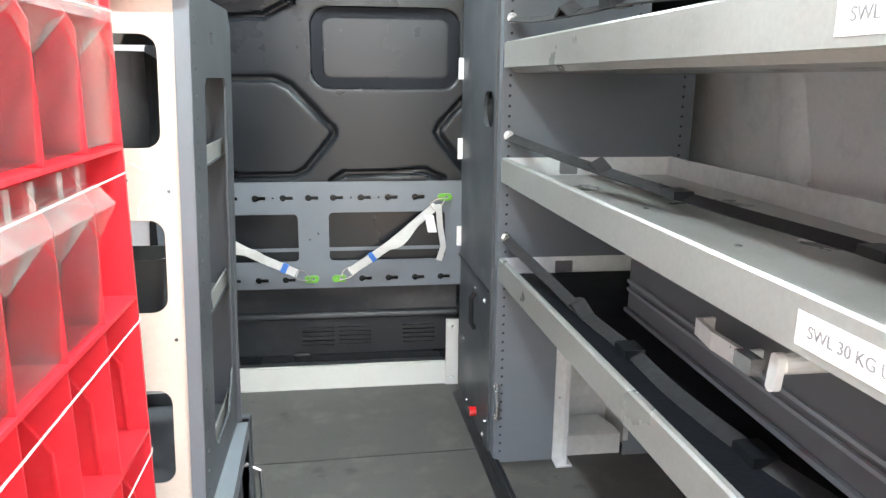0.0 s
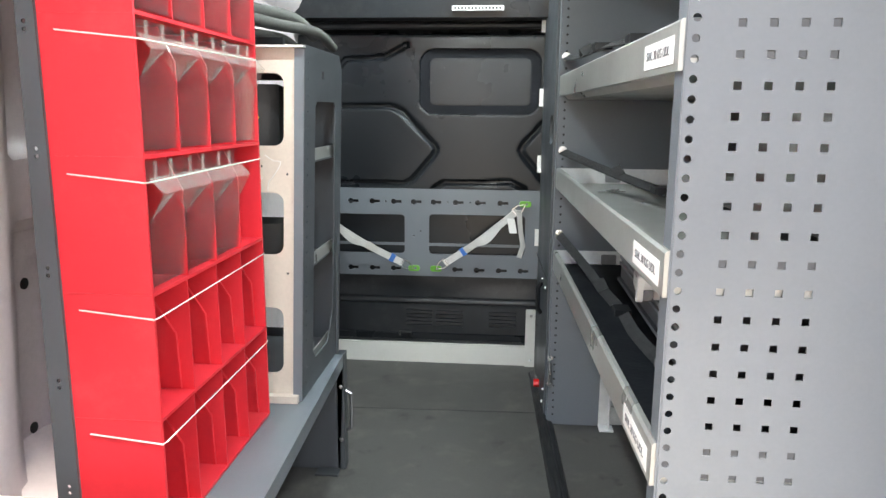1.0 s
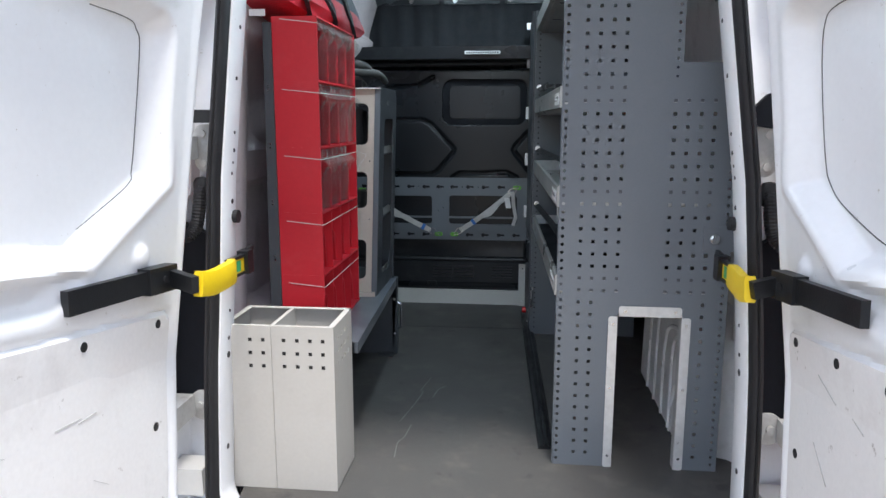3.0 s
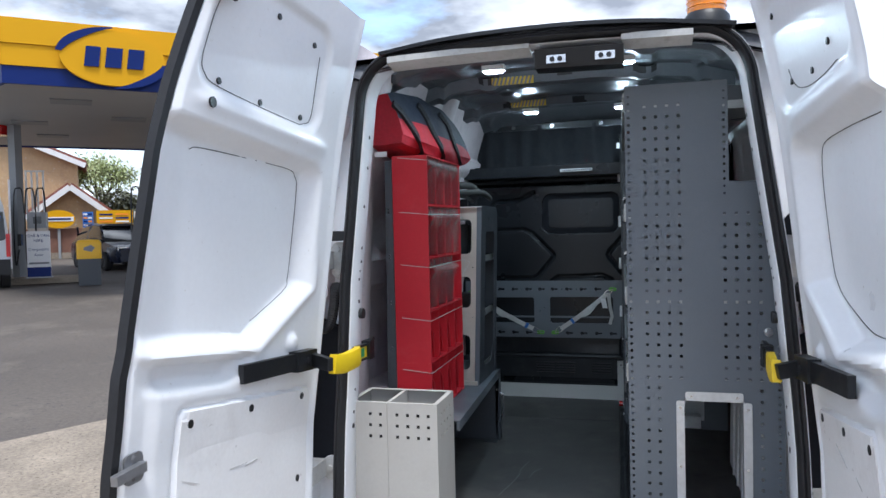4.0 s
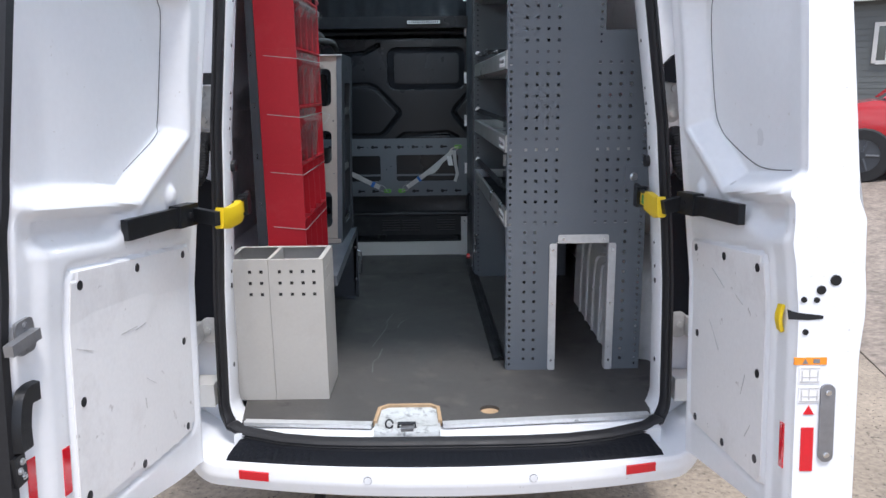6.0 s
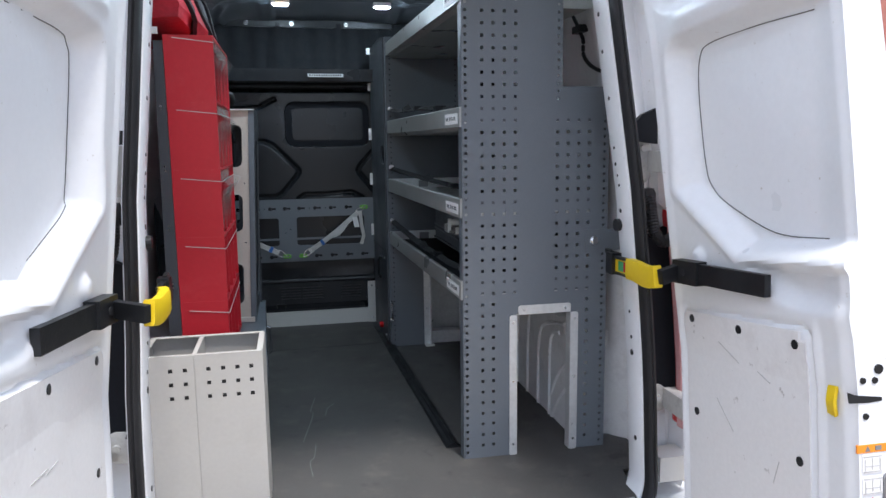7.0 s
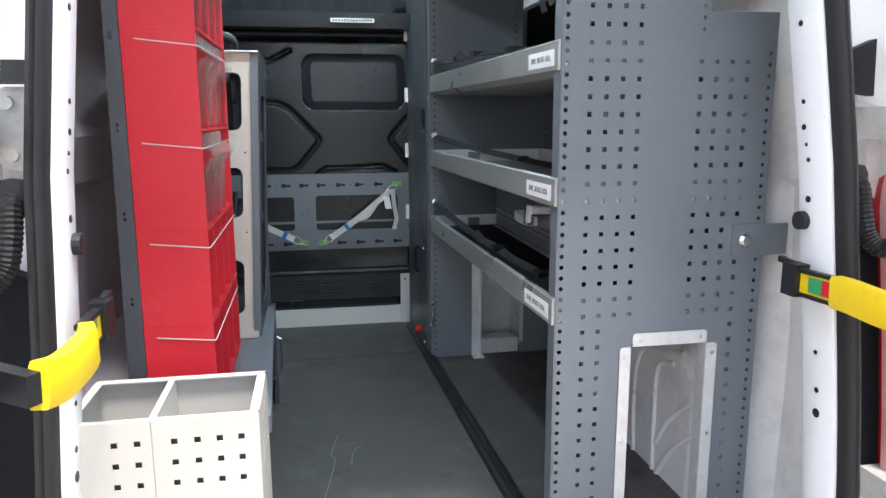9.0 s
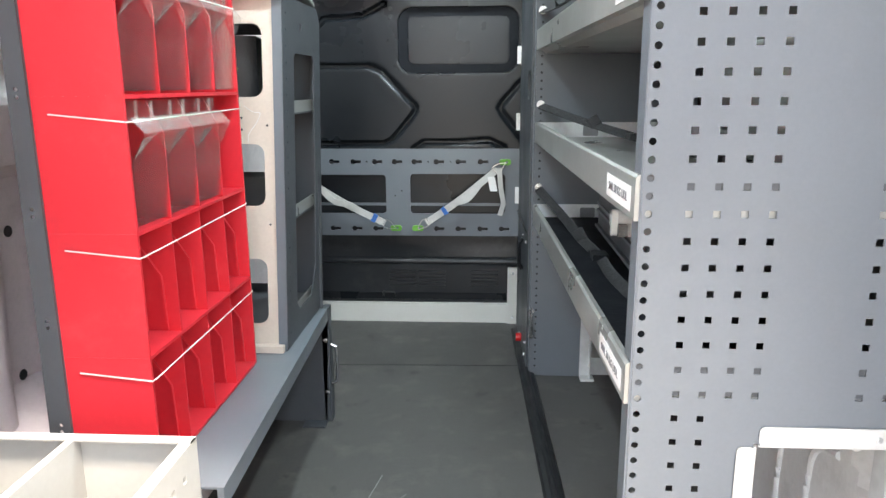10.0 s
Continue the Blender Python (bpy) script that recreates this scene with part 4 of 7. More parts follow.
for sh, z0 in LABELS:
    m = Matrix(((0.0296, 0, -1, 0), (-1, 0, -0.0296, 0), (0, 1, 0, 0), (0, 0, 0, 1)))
    p = slant(-0.0022, 0.609, z0 + 0.028)
    words("SWL 30 KG UDL", Matrix.Translation(p) @ m, 0.0185, M_INK, sh)


def shelf_strap(z, label, run):
    s = thing("retaining_strap", label, "strap", "shelf straps")
    ctrl = [slant(0.016, 1.925, z + 0.055)] + [Vector(p) for p in run]
    pts = curve_points(ctrl, 7)
    part("webbing", sweep(pts, rect(0.028, 0.003), up=(-0.5, 0, 0.9)), M_WEB, s)
    mid = pts[len(pts) * 3 // 10]
    part("loose_flap", sweep([mid, mid + Vector((-0.008, 0.04, 0.020)), mid + Vector((-0.004, 0.07, 0.012)), mid + Vector((0.0, 0.10, 0.004))], rect(0.032, 0.006), up=(-0.5, 0, 0.9)), M_WEB, s)
    for k in (0.42, 0.72):
        c = pts[int(len(pts) * k)]
        part("buckle", cuboid(c.x - 0.020, c.x + 0.020, c.y - 0.028, c.y + 0.028, c.z - 0.006, c.z + 0.010), M_BLACK, s, bevel=0.004)
    bolt(s, slant(0.018, 1.943, z + 0.058), (0, -1, 0), 0.010, 0.012)
    return s


shelf_strap(1.208, "black webbing strap slung along the shelf from a bolt", ((0.50, 1.70, 1.245), (0.516, 1.40, 1.238), (0.522, 1.21, 1.236), (0.535, 1.00, 1.225), (0.56, 0.80, 1.215), (0.60, 0.55, 1.22)))
shelf_strap(0.908, "black webbing strap with buckles slung along the shelf from a bolt", ((0.565, 1.72, 0.935), (0.640, 1.48, 0.912), (0.720, 1.24, 0.892), (0.790, 1.00, 0.880), (0.82, 0.80, 0.875), (0.84, 0.55, 0.885)))
shelf_strap(0.630, "black webbing strap lying in the matted tray", ((0.555, 1.72, 0.625), (0.582, 1.55, 0.600), (0.604, 1.32, 0.596), (0.606, 1.14, 0.594), (0.626, 0.94, 0.594), (0.656, 0.79, 0.594), (0.70, 0.58, 0.60)))

# drawer under the third shelf
dr = thing("drawer_unit", "grey steel drawer hung below a shelf, with a wing latch", "drawer")
def dslant(u, v, w):
    return Vector((0.600 - (v - 0.75) * 0.0 + u, v, w))
part("front", slab([[(0.60, 0.682), (1.335, 0.682), (1.335, 0.826), (0.60, 0.826)]], lambda u, v, w: dslant(w, u, v), 0.012), M_DKGREY, dr, bevel=0.002)
for z in (0.716, 0.732):
    part("groove_rib", cuboid(0.5945, 0.600, 0.602, 1.333, z, z + 0.006), M_GREY, dr, bevel=0.0015)
part("bottom_lip", cuboid(0.592, 0.600, 0.60, 1.335, 0.674, 0.6815), M_DKGREY, dr)
part("side", cuboid(0.612, 0.96, 0.60, 0.605, 0.682, 0.826), M_DKGREY, dr)
part("side", cuboid(0.612, 0.96, 1.330, 1.335, 0.682, 0.826), M_DKGREY, dr)
part("base", cuboid(0.612, 0.96, 0.605, 1.330, 0.682, 0.686), M_DKGREY, dr)
part("pull_handle", sweep([(0.600, 1.012, 0.756), (0.575, 1.012, 0.756), (0.569, 0.955, 0.755), (0.575, 0.885, 0.754), (0.600, 0.885, 0.754)], rect(0.008, 0.026), up=(0, 0, 1)), M_GALV, dr, "galvanised pull handle")
part("wing_latch", sweep([(0.600, 0.755, 0.803), (0.540, 0.755, 0.803)], ring(0.012, 12)), M_GALV, dr, "bright wing latch")
part("wing", slab([rr(-0.008, 0.008, -0.034, 0.014, 0.007, 4)], lambda u, v, w: (0.540 - w, 0.755 + u - v * 0.12, 0.803 + v), 0.010), M_GALV, dr, bevel=0.002)
part("latch_arm", cuboid(0.560, 0.578, 0.845, 0.885, 0.748, 0.770), M_CHROME, dr, bevel=0.003)

# things at the back of the racking
bagr = thing("tool_bag", "dark tool bag pushed to the back of the upper shelf", "bag")
part("body", sheet(14, 10, lambda i, j: Vector((0.80 - 0.04 * math.sin(math.pi * j) * math.sin(math.pi * i), 0.85 + 0.5 * i, 1.160 + 0.14 * j + 0.012 * math.sin(i * 17) * j)), lambda i, j: Vector((0.95, 0.85 + 0.5 * i, 1.160 + 0.13 * j))), M_NAVY, bagr, smooth=True)
part("grip", sweep(curve_points([(0.80, 1.0, 1.30), (0.80, 1.04, 1.36), (0.80, 1.16, 1.36), (0.80, 1.20, 1.30)], 5), rect(0.02, 0.005)), M_WEB, bagr)

# ---- fittings on the left ----
bench = thing("bench_shelf", "grey steel bench shelf on a low plinth frame", "bench shelf")
def bx(y):
    return -0.130 - (y - 0.60) * 0.040
bm = bmesh.new()
prof = [(0.0, 0.0), (0.0, -0.040), (-0.012, -0.040), (-0.012, -0.004), (-0.46, -0.004), (-0.46, 0.0)]
rows = [[bm.verts.new((bx(y) + u, y, 0.372 + w)) for u, w in prof] for y in np.linspace(0.56, 1.565, 8)]
for a, b in zip(rows, rows[1:]):
    for i in range(len(prof)):
        j = (i + 1) % len(prof)
        bm.faces.new((a[i], a[j], b[j], b[i]))
bm.faces.new(rows[0]), bm.faces.new(rows[-1][::-1])
part("top", bm, M_GREY, bench)
part("end_panel", slab([[(-0.36, 0.0), (-0.182, 0.0), (-0.168, 0.332), (-0.56, 0.332), (-0.56, 0.0)]], lambda u, v, w: (u, 1.548 + w, v), 0.004), M_DKGREY, bench)
part("near_panel", slab([[(-0.52, 0.0), (-0.30, 0.0), (-0.22, 0.332), (-0.52, 0.332)]], lambda u, v, w: (u, 0.70 + w, v), 0.004), M_DKGREY, bench)
part("post", cuboid(-0.188, -0.166, 1.548, 1.590, 0.0, 0.372), M_DKGREY, bench)
part("grab_handle", sweep([(-0.166, 1.57, 0.250), (-0.150, 1.57, 0.242), (-0.148, 1.57, 0.185), (-0.150, 1.57, 0.128), (-0.166, 1.57, 0.120)], ring(0.005, 8), up=(0, 1, 0)), M_CHROME, bench, "bright bent handle")
for z in (0.10, 0.27):
    bolt(bench, (-0.177, 1.547, z), (0, -1, 0), 0.005, 0.004)
part("foot_plate", cuboid(-0.25, -0.18, 1.50, 1.545, 0.0, 0.005), M_DKGREY, bench)

# shelf unit with the aluminium end plate
unit = thing("shelf_unit", "grey steel open-sided shelf unit with a worn aluminium end plate", "shelf unit")
alu = [rr(-0.50, -0.162, 0.385, 1.228, 0.002, 1)]
for z0, z1 in ((1.006, 1.172), (0.746, 0.896), (0.446, 0.614)):
    alu.append(rr(-0.42, -0.208, z0, z1, 0.024, 5))
for x, z in ((-0.200, 0.94), (-0.198, 0.70), (-0.262, 0.958), (-0.262, 0.93), (-0.262, 0.675)):
    alu.append(disc(x, z, 0.0035, 6))
part("end_plate", slab(alu, lambda u, v, w: (u - 0.030 * (1.228 - v) / 0.85, 1.190 + w, v), 0.003), M_ALU, unit, "worn bare aluminium plate with three openings")
part("top_flange", cuboid(-0.50, -0.158, 1.165, 1.192, 1.2285, 1.2325), M_LABEL, unit)
part("bottom_flange", cuboid(-0.50, -0.196, 1.168, 1.1885, 0.374, 0.392), M_ALU, unit, bevel=0.002)
lean = lambda z: -0.160 - 0.030 * (1.228 - z) / 0.85
side = [[(1.194, 0.374), (1.560, 0.374), (1.535, 1.236), (1.194, 1.236)], [(1.290, 0.47), (1.315, 0.445), (1.45, 0.445), (1.505, 0.52), (1.500, 1.095), (1.485, 1.110), (1.305, 1.110), (1.290, 1.095)], square(1.36, 1.175, 0.010)]
for k in range(22):
    side.append(disc(1.222, 0.41 + 0.0375 * k, 0.0038, 6))
part("side_frame", slab(side, lambda u, v, w: (lean(v) - w, u, v), 0.004), M_DKGREY, unit, "dark grey frame with a large opening")
part("post", slab([[(1.562, 0.0), (1.598, 0.0), (1.570, 1.20), (1.536, 1.236)]], lambda u, v, w: (lean(v) - w, u, v), 0.018), M_DKGREY, unit)
part("corner_strip", slab([[(-0.022, 0.374), (0.0, 0.374), (0.0, 1.228), (-0.022, 1.228)]], lambda u, v, w: (lean(v) - 0.001 + u + 0.001, 1.1865 - w, v), 0.002), M_GREY, unit)
for z in (0.420, 0.690, 0.960):
    part("inner_shelf", cuboid(-0.55, lean(z) - 0.010, 1.20, 1.55, z, z + 0.004), M_DKGREY, unit)
    part("shelf_lip", cuboid(lean(z) - 0.016, lean(z) - 0.012, 1.20, 1.55, z + 0.004, z + 0.034), M_TRAY, unit)
part("top", cuboid(-0.55, -0.170, 1.195, 1.535, 1.228, 1.2325), M_DKGREY, unit)
part("back", cuboid(-0.56, -0.555, 1.19, 1.55, 0.374, 1.232), M_DKGREY, unit)
part("rear_panel", slab([[(-0.55, 0.374), (-0.18, 0.374), (-0.17, 1.228), (-0.55, 1.228)], rr(-0.47, -0.26, 0.45, 0.62, 0.02, 4), rr(-0.47, -0.26, 0.74, 0.90, 0.02, 4), rr(-0.47, -0.26, 1.0, 1.17, 0.02, 4)], lambda u, v, w: (u, 1.545 + w, v), 0.003), M_DKGREY, unit)
crack = curve_points([(-0.262, 1.1894, 0.985), (-0.243, 1.1894, 0.972), (-0.225, 1.1894, 0.968), (-0.236, 1.1894, 0.945), (-0.255, 1.1894, 0.92), (-0.258, 1.1894, 0.90)], 5)
part("scratch", sweep(crack, rect(0.0014, 0.0012), up=(0, 1, 0)), M_GALV, unit, "bright scratch")
pouch = thing("tool_pouch", "black tool pouch with a yellow trim on the unit's upper shelf", "tool pouch")
part("body", sheet(12, 12, lambda i, j: Vector((-0.40 + 0.15 * i, 1.27 - 0.03 * math.sin(math.pi * i), 0.9645 + 0.185 * j)), lambda i, j: Vector((-0.39 + 0.13 * i, 1.40, 0.9645 + 0.175 * j))), M_BLACK, pouch, smooth=True)
part("yellow_grip", sweep(curve_points([(-0.30, 1.225, 0.972), (-0.305, 1.222, 1.02), (-0.300, 1.222, 1.06), (-0.296, 1.228, 1.075)], 5), ring(0.011, 8), up=(0, 1, 0)), M_YELLOW, pouch, "yellow handle")
tub = thing("plastic_tub", "smoky grey plastic tub in the shelf unit", "tub")
part("tub", loft([[Vector((x, 1.32 + 0.5 * y, z)) for x, y in rr(-0.40 + e, -0.26 - e, 0.0 + e, 0.24 - e, 0.03, 4)] for e, z in ((0.012, 0.6945), (0.0, 0.80), (0.004, 0.80), (0.014, 0.70))]), mat("smoky_plastic", (0.10, 0.105, 0.10), 0.4), tub, smooth=True)

# red tilt-bin cabinet
RX, RY0, RY1, RZ0, RZ1 = -0.245, 0.583, 1.105, 0.374, 1.424
red = thing("bin_cabinet", "red plastic tilt-bin cabinet with clear bins above and bare cells below", "bin cabinet")
ROWS_Z = [0.374, 0.588, 0.798, 1.013, 1.225, 1.424]
part("near_cheek", cuboid(-0.392, RX, RY0, RY0 + 0.006, RZ0, RZ1), M_RED, red, bevel=0.002)
part("far_cheek", cuboid(-0.392, RX, RY1 - 0.006, RY1, RZ0, RZ1), M_RED, red, bevel=0.002)
part("back", cuboid(-0.392, -0.387, RY0 + 0.006, RY1 - 0.006, RZ0, RZ1), M_RED, red)
NB = 4
bw = (RY1 - RY0 - 0.012) / NB
for r in range(5):
    z0, z1 = ROWS_Z[r], ROWS_Z[r + 1]
    part("row_floor", sweep([(-0.316, RY0 + 0.006, z0), (-0.316, RY1 - 0.006, z0)], [(0.071, 0.0), (0.071, 0.006), (-0.062, 0.006), (-0.066, 0.014), (-0.071, 0.014), (-0.071, 0.0)]), M_RED, red)
    part("seam", cuboid(-0.390, RX + 0.0005, RY0 - 0.0008, RY0, z0 + 0.001, z0 + 0.004), M_RED, red)
    for c in range(1, NB):
        y = RY0 + 0.006 + bw * c
        top_ = z1 - 0.004
        if r >= 2:
            lp = [(-0.386, z0 + 0.006), (RX - 0.002, z0 + 0.006), (RX - 0.002, z1 - 0.06), (-0.275, top_), (-0.386, top_)]
        else:
            lp = [(-0.386, z0 + 0.006), (RX - 0.002, z0 + 0.006), (RX - 0.004, top_), (-0.386, top_)]
        part("divider", slab([lp], lambda u, v, w, y=y: (u, y - 0.0015 + w, v), 0.003), M_RED, red)
    if r < 2:
        for c in range(NB):
            y = RY0 + 0.006 + bw * (c + 1) - 0.0035
            arc = [(RX - 0.075, y, z1 - 0.030), (RX - 0.030, y, z1 - 0.100), (RX - 0.026, y, z0 + 0.008)]
            part("bin_guide", sweep(arc, rect(0.004, 0.007), up=(0, 1, 0)), M_RED, red)
part("top", cuboid(-0.392, RX, RY0, RY1, RZ1, RZ1 + 0.004), M_RED, red)


def clear_bin():
    """A tilt-out clear bin, its foot at the origin, front towards +x."""
    w = bw - 0.006
    bm = bmesh.new()
    slab([[(0.0, 0.0), (w, 0.0), (w, 0.106), (w * 0.66, 0.140), (w * 0.34, 0.140), (0.0, 0.106)]], lambda u, v, t: (0.003 * v / 0.140 - t, u, v), 0.002, bm)
    for y in (0.0, w - 0.002):
        slab([[(-0.002, 0.0), (0.003, 0.106), (-0.010, 0.168), (-0.085, 0.168), (-0.085, 0.0)]], lambda u, v, t, y=y: (u, y + t, v), 0.002, bm)
    slab([[(-0.085, 0.0), (0.0, 0.0), (0.0, 0.002), (-0.085, 0.002)]], lambda u, v, t: (u, t, v), w, bm)
    return bm


def bin_lip():
    """The flared lip above a bin's front, with its folded corners."""
    w = bw - 0.001
    bm = bmesh.new()
    V = lambda x, y, z: bm.verts.new((x, y, z))
    a0, a1, a2, a3 = V(0.003, 0, 0.107), V(0.004, w * 0.34, 0.141), V(0.004, w * 0.66, 0.141), V(0.003, w, 0.107)
    f0, f1, f2, f3 = V(0.024, 0.0, 0.151), V(0.024, w * 0.34, 0.151), V(0.024, w * 0.66, 0.151), V(0.024, w, 0.151)
    t0, t3 = V(0.002, 0.0, 0.174), V(0.002, w, 0.174)
    for q in ((a0, a1, f1, f0), (a1, a2, f2, f1), (a2, a3, f3, f2), (f0, f1, f2, f3, t3, t0)):
        bm.faces.new(q)
    bmesh.ops.solidify(bm, geom=bm.faces[:], thickness=0.0015)
    return bm


bin_mesh = lip_mesh = None
for r in (4, 3, 2):
    for c in range(NB):
        if r == 2 and c == 3:
            continue
        ob = part("clear_bin", clear_bin(), M_CLEARBIN, red, "scuffed clear plastic bin") if bin_mesh is None else new("clear_bin", bin_mesh)
        if bin_mesh is None:
            bin_mesh = ob.data
        else:
            ob.parent = red
        ob.matrix_world = pose(RX - 0.006, RY0 + 0.009 + bw * c, ROWS_Z[r] + 0.012, 0, 1.0 if r != 2 else 2.5, 0)
        lo_ = part("lip", bin_lip(), M_BINLIP, ob, "flared lip") if lip_mesh is None else new("lip", lip_mesh)
        lip_mesh = lo_.data
        lo_.parent = ob
        lo_.matrix_local = Matrix.Identity(4)
    part("bin_rail", cuboid(-0.2535, -0.2515, RY0 + 0.006, RY1 - 0.006 - (bw if r == 2 else 0), ROWS_Z[r + 1] - 0.034, ROWS_Z[r + 1] - 0.004), M_CLEARBIN, red, "clear top strip")
    for c in range(NB if r != 2 else NB - 1):
        for f in (0.30, 0.72):
            y = RY0 + 0.006 + bw * (c + f)
            part("strip_rib", cuboid(-0.252, -0.2475, y, y + 0.004, ROWS_Z[r + 1] - 0.034, ROWS_Z[r + 1] - 0.004), M_BINLIP, red)
for z in (1.190, 0.978, 0.763, 0.553, 1.412):
    front_cord = [(-0.365, RY0 - 0.003, z + 0.012), (RX + 0.002, RY0 - 0.003, z), (RX + 0.004, RY0 + 0.01, z), (RX + 0.003, RY1 - 0.01, z + 0.004), (RX, RY1 + 0.002, z + 0.004)] if z < 1.4 else [(-0.365, RY0 - 0.003, z + 0.008), (RX + 0.002, RY0 - 0.003, z - 0.006)]
    part("cord", sweep(front_cord, ring(0.0014, 6)), M_CORD, red, "taut white cord")
bp = thing("backing_strip", "grey perforated steel mounting strip behind the bin cabinet", "mounting strip")
strip = [[(-0.432, 0.374), (-0.393, 0.374), (-0.393, 1.41), (-0.420, 1.41)]]
for zc in (0.464, 0.650, 0.836, 1.022, 1.208):
    for z in (zc - 0.006, zc + 0.006):
        strip.append(disc(-0.410, z, 0.0036, 8))
part("face", slab(strip, lambda u, v, w: (u, 0.578 + w, v), 0.003), M_DKGREY, bp)
part("return", slab([[(0.581, 0.374), (1.10, 0.374), (1.10, 1.41), (0.581, 1.41)]], lambda u, v, w: (-0.396 + w, u, v), 0.003), M_GREY, bp)

# cream twin bin on the floor
BX0, BX1, BY0, BY1, BZ = -0.466, -0.128, 0.247, 0.468, 0.513
twin = thing("twin_bin", "cream enamelled steel twin bin standing on the floor by the door", "bin")
XS = -0.3155
for x0, x1, cols in ((BX0, XS - 0.001, (-0.380, -0.341)), (XS + 0.001, BX1, (-0.278, -0.238, -0.199, -0.161))):
    loops = [[(x0, 0.001), (x1, 0.001), (x1, BZ), (x0, BZ)]] + [square(x, z, 0.0058) for x in cols for z in (0.470, 0.430, 0.390)]
    part("front", slab(loops, lambda u, v, w: (u, BY0 + w, v), 0.003), M_BINCREAM, twin)
    part("rim", cuboid(x0, x1, BY0 + 0.003, BY0 + 0.014, BZ - 0.003, BZ), M_BINCREAM, twin)
side_loops = [[(BY0 + 0.003, 0.001), (BY1, 0.001), (BY1, BZ), (BY0 + 0.003, BZ)]] + [square(y, z, 0.0058) for y in (0.30, 0.34, 0.38, 0.42) for z in (0.470, 0.430, 0.390)]
part("side", slab(side_loops, lambda u, v, w: (BX1 - w, u, v), 0.003), M_BINCREAM, twin)
part("side", slab(side_loops[:1], lambda u, v, w: (BX0 + w, u, v), 0.003), M_BINCREAM, twin)
part("back", cuboid(BX0, BX1, BY1, BY1 + 0.003, 0.001, BZ), M_BINCREAM, twin)
part("divider", cuboid(XS - 0.006, XS + 0.006, BY0 + 0.003, BY1, 0.001, BZ - 0.001), M_BINCREAM, twin)
part("rim", cuboid(BX0, BX1, BY1 - 0.016, BY1, BZ - 0.003, BZ), M_BINCREAM, twin)
for x0 in (BX0 + 0.003, BX1 - 0.017):
    part("rim", cuboid(x0, x0 + 0.014, BY0 + 0.014, BY1 - 0.016, BZ - 0.003, BZ), M_BINCREAM, twin)
part("base", cuboid(BX0, BX1, BY0 + 0.003, BY1, 0.001, 0.005), M_BINCREAM, twin)
# Added black sheets paint the bin's inner shade behind the holes.
for x0, x1 in ((BX0 + 0.02, XS - 0.02), (XS + 0.02, BX1 - 0.005)):
    part("liner", cuboid(x0, x1, BY0 + 0.006, BY0 + 0.009, 0.37, 0.49), M_BLACK, twin, "added black sheet behind the holes, for the shade inside")

# red holdall wedged under the roof
bag = thing("holdall", "red and navy nylon holdall wedged above the bin cabinet", "holdall")
def bag_pt(i, j):
    a = 2 * math.pi * j
    y = 0.56 + 1.20 * i
    k = 0.30 + 0.70 * math.sin(math.pi * min(1, max(0, 0.13 + i * 0.80))) ** 0.7
    base = [(-0.50, 1.44), (-0.40, 1.43), (-0.31, 1.45), (-0.29, 1.49), (-0.33, 1.62), (-0.385, 1.73), (-0.45, 1.745), (-0.50, 1.62)]
    n = len(base)
    t = j * n
    p, q = base[int(t) % n], base[(int(t) + 1) % n]
    f = t - int(t)
    x, z = p[0] + (q[0] - p[0]) * f, p[1] + (q[1] - p[1]) * f
    cx, cz = -0.41, 1.55
    wob = 1 + 0.03 * math.sin(9 * i + 5 * a) + 0.02 * math.sin(21 * i - 3 * a)
    return Vector((cx + (x - cx) * k * wob, y, max(1.432, cz + (z - cz) * k * wob)))
bm = bmesh.new()
NI, NJ = 26, 32
R = [[bm.verts.new(bag_pt(i / NI, j / NJ)) for j in range(NJ)] for i in range(NI + 1)]
for i in range(NI):
    for j in range(NJ):
        f = bm.faces.new((R[i][j], R[i][(j + 1) % NJ], R[i + 1][(j + 1) % NJ], R[i + 1][j]))
        f.material_index = 1 if 14.5 - 0.06 * i < j < 31 else 0
bm.faces.new(R[0]), bm.faces.new(R[-1][::-1])
part("body", bm, [M_REDCLOTH, M_NAVY], bag, smooth=True)
for i in (6, 12, 19):
    pts = []
    for j in np.linspace(5.6, 18, 14):
        p = bag_pt(max(0, (i - 0.46 * (j - 5))) / NI, j / NJ)
        pts.append(p + Vector((0.004, -0.003, 0.003)))
    part("strap", sweep(pts, rect(0.034, 0.014), up=(0.9, -0.2, 0.4)), M_WEB, bag)
for x, z in ((-0.45, 1.435),):
    part("paper_tag", cuboid(-0.45, -0.40, 0.545, 0.553, 1.425, 1.445), M_LABEL, bag)
pipe = thing("pipe_bundle", "pale grey lagged pipes lying above the shelf unit", "pipe bundle")
for k, (x, z) in enumerate(((-0.40, 1.345), (-0.33, 1.305), (-0.44, 1.29))):
    part("pipe", sweep(curve_points([(x, 1.22, z), (x + 0.01, 1.5, z + 0.01), (x + 0.04, 1.8, z + 0.02), (x + 0.02, 2.1, z)], 6), ring(0.020 - 0.004 * k, 10)), mat("grey_foam_lagging", (0.07, 0.068, 0.063), 0.8, var=0.3, scale=20, bump=0.3) if k == 0 else bpy.data.materials["grey_foam_lagging"], pipe, smooth=True)
part("prop", cuboid(-0.45, -0.30, 1.48, 1.50, 1.2335, 1.28), M_BLACK, pipe)

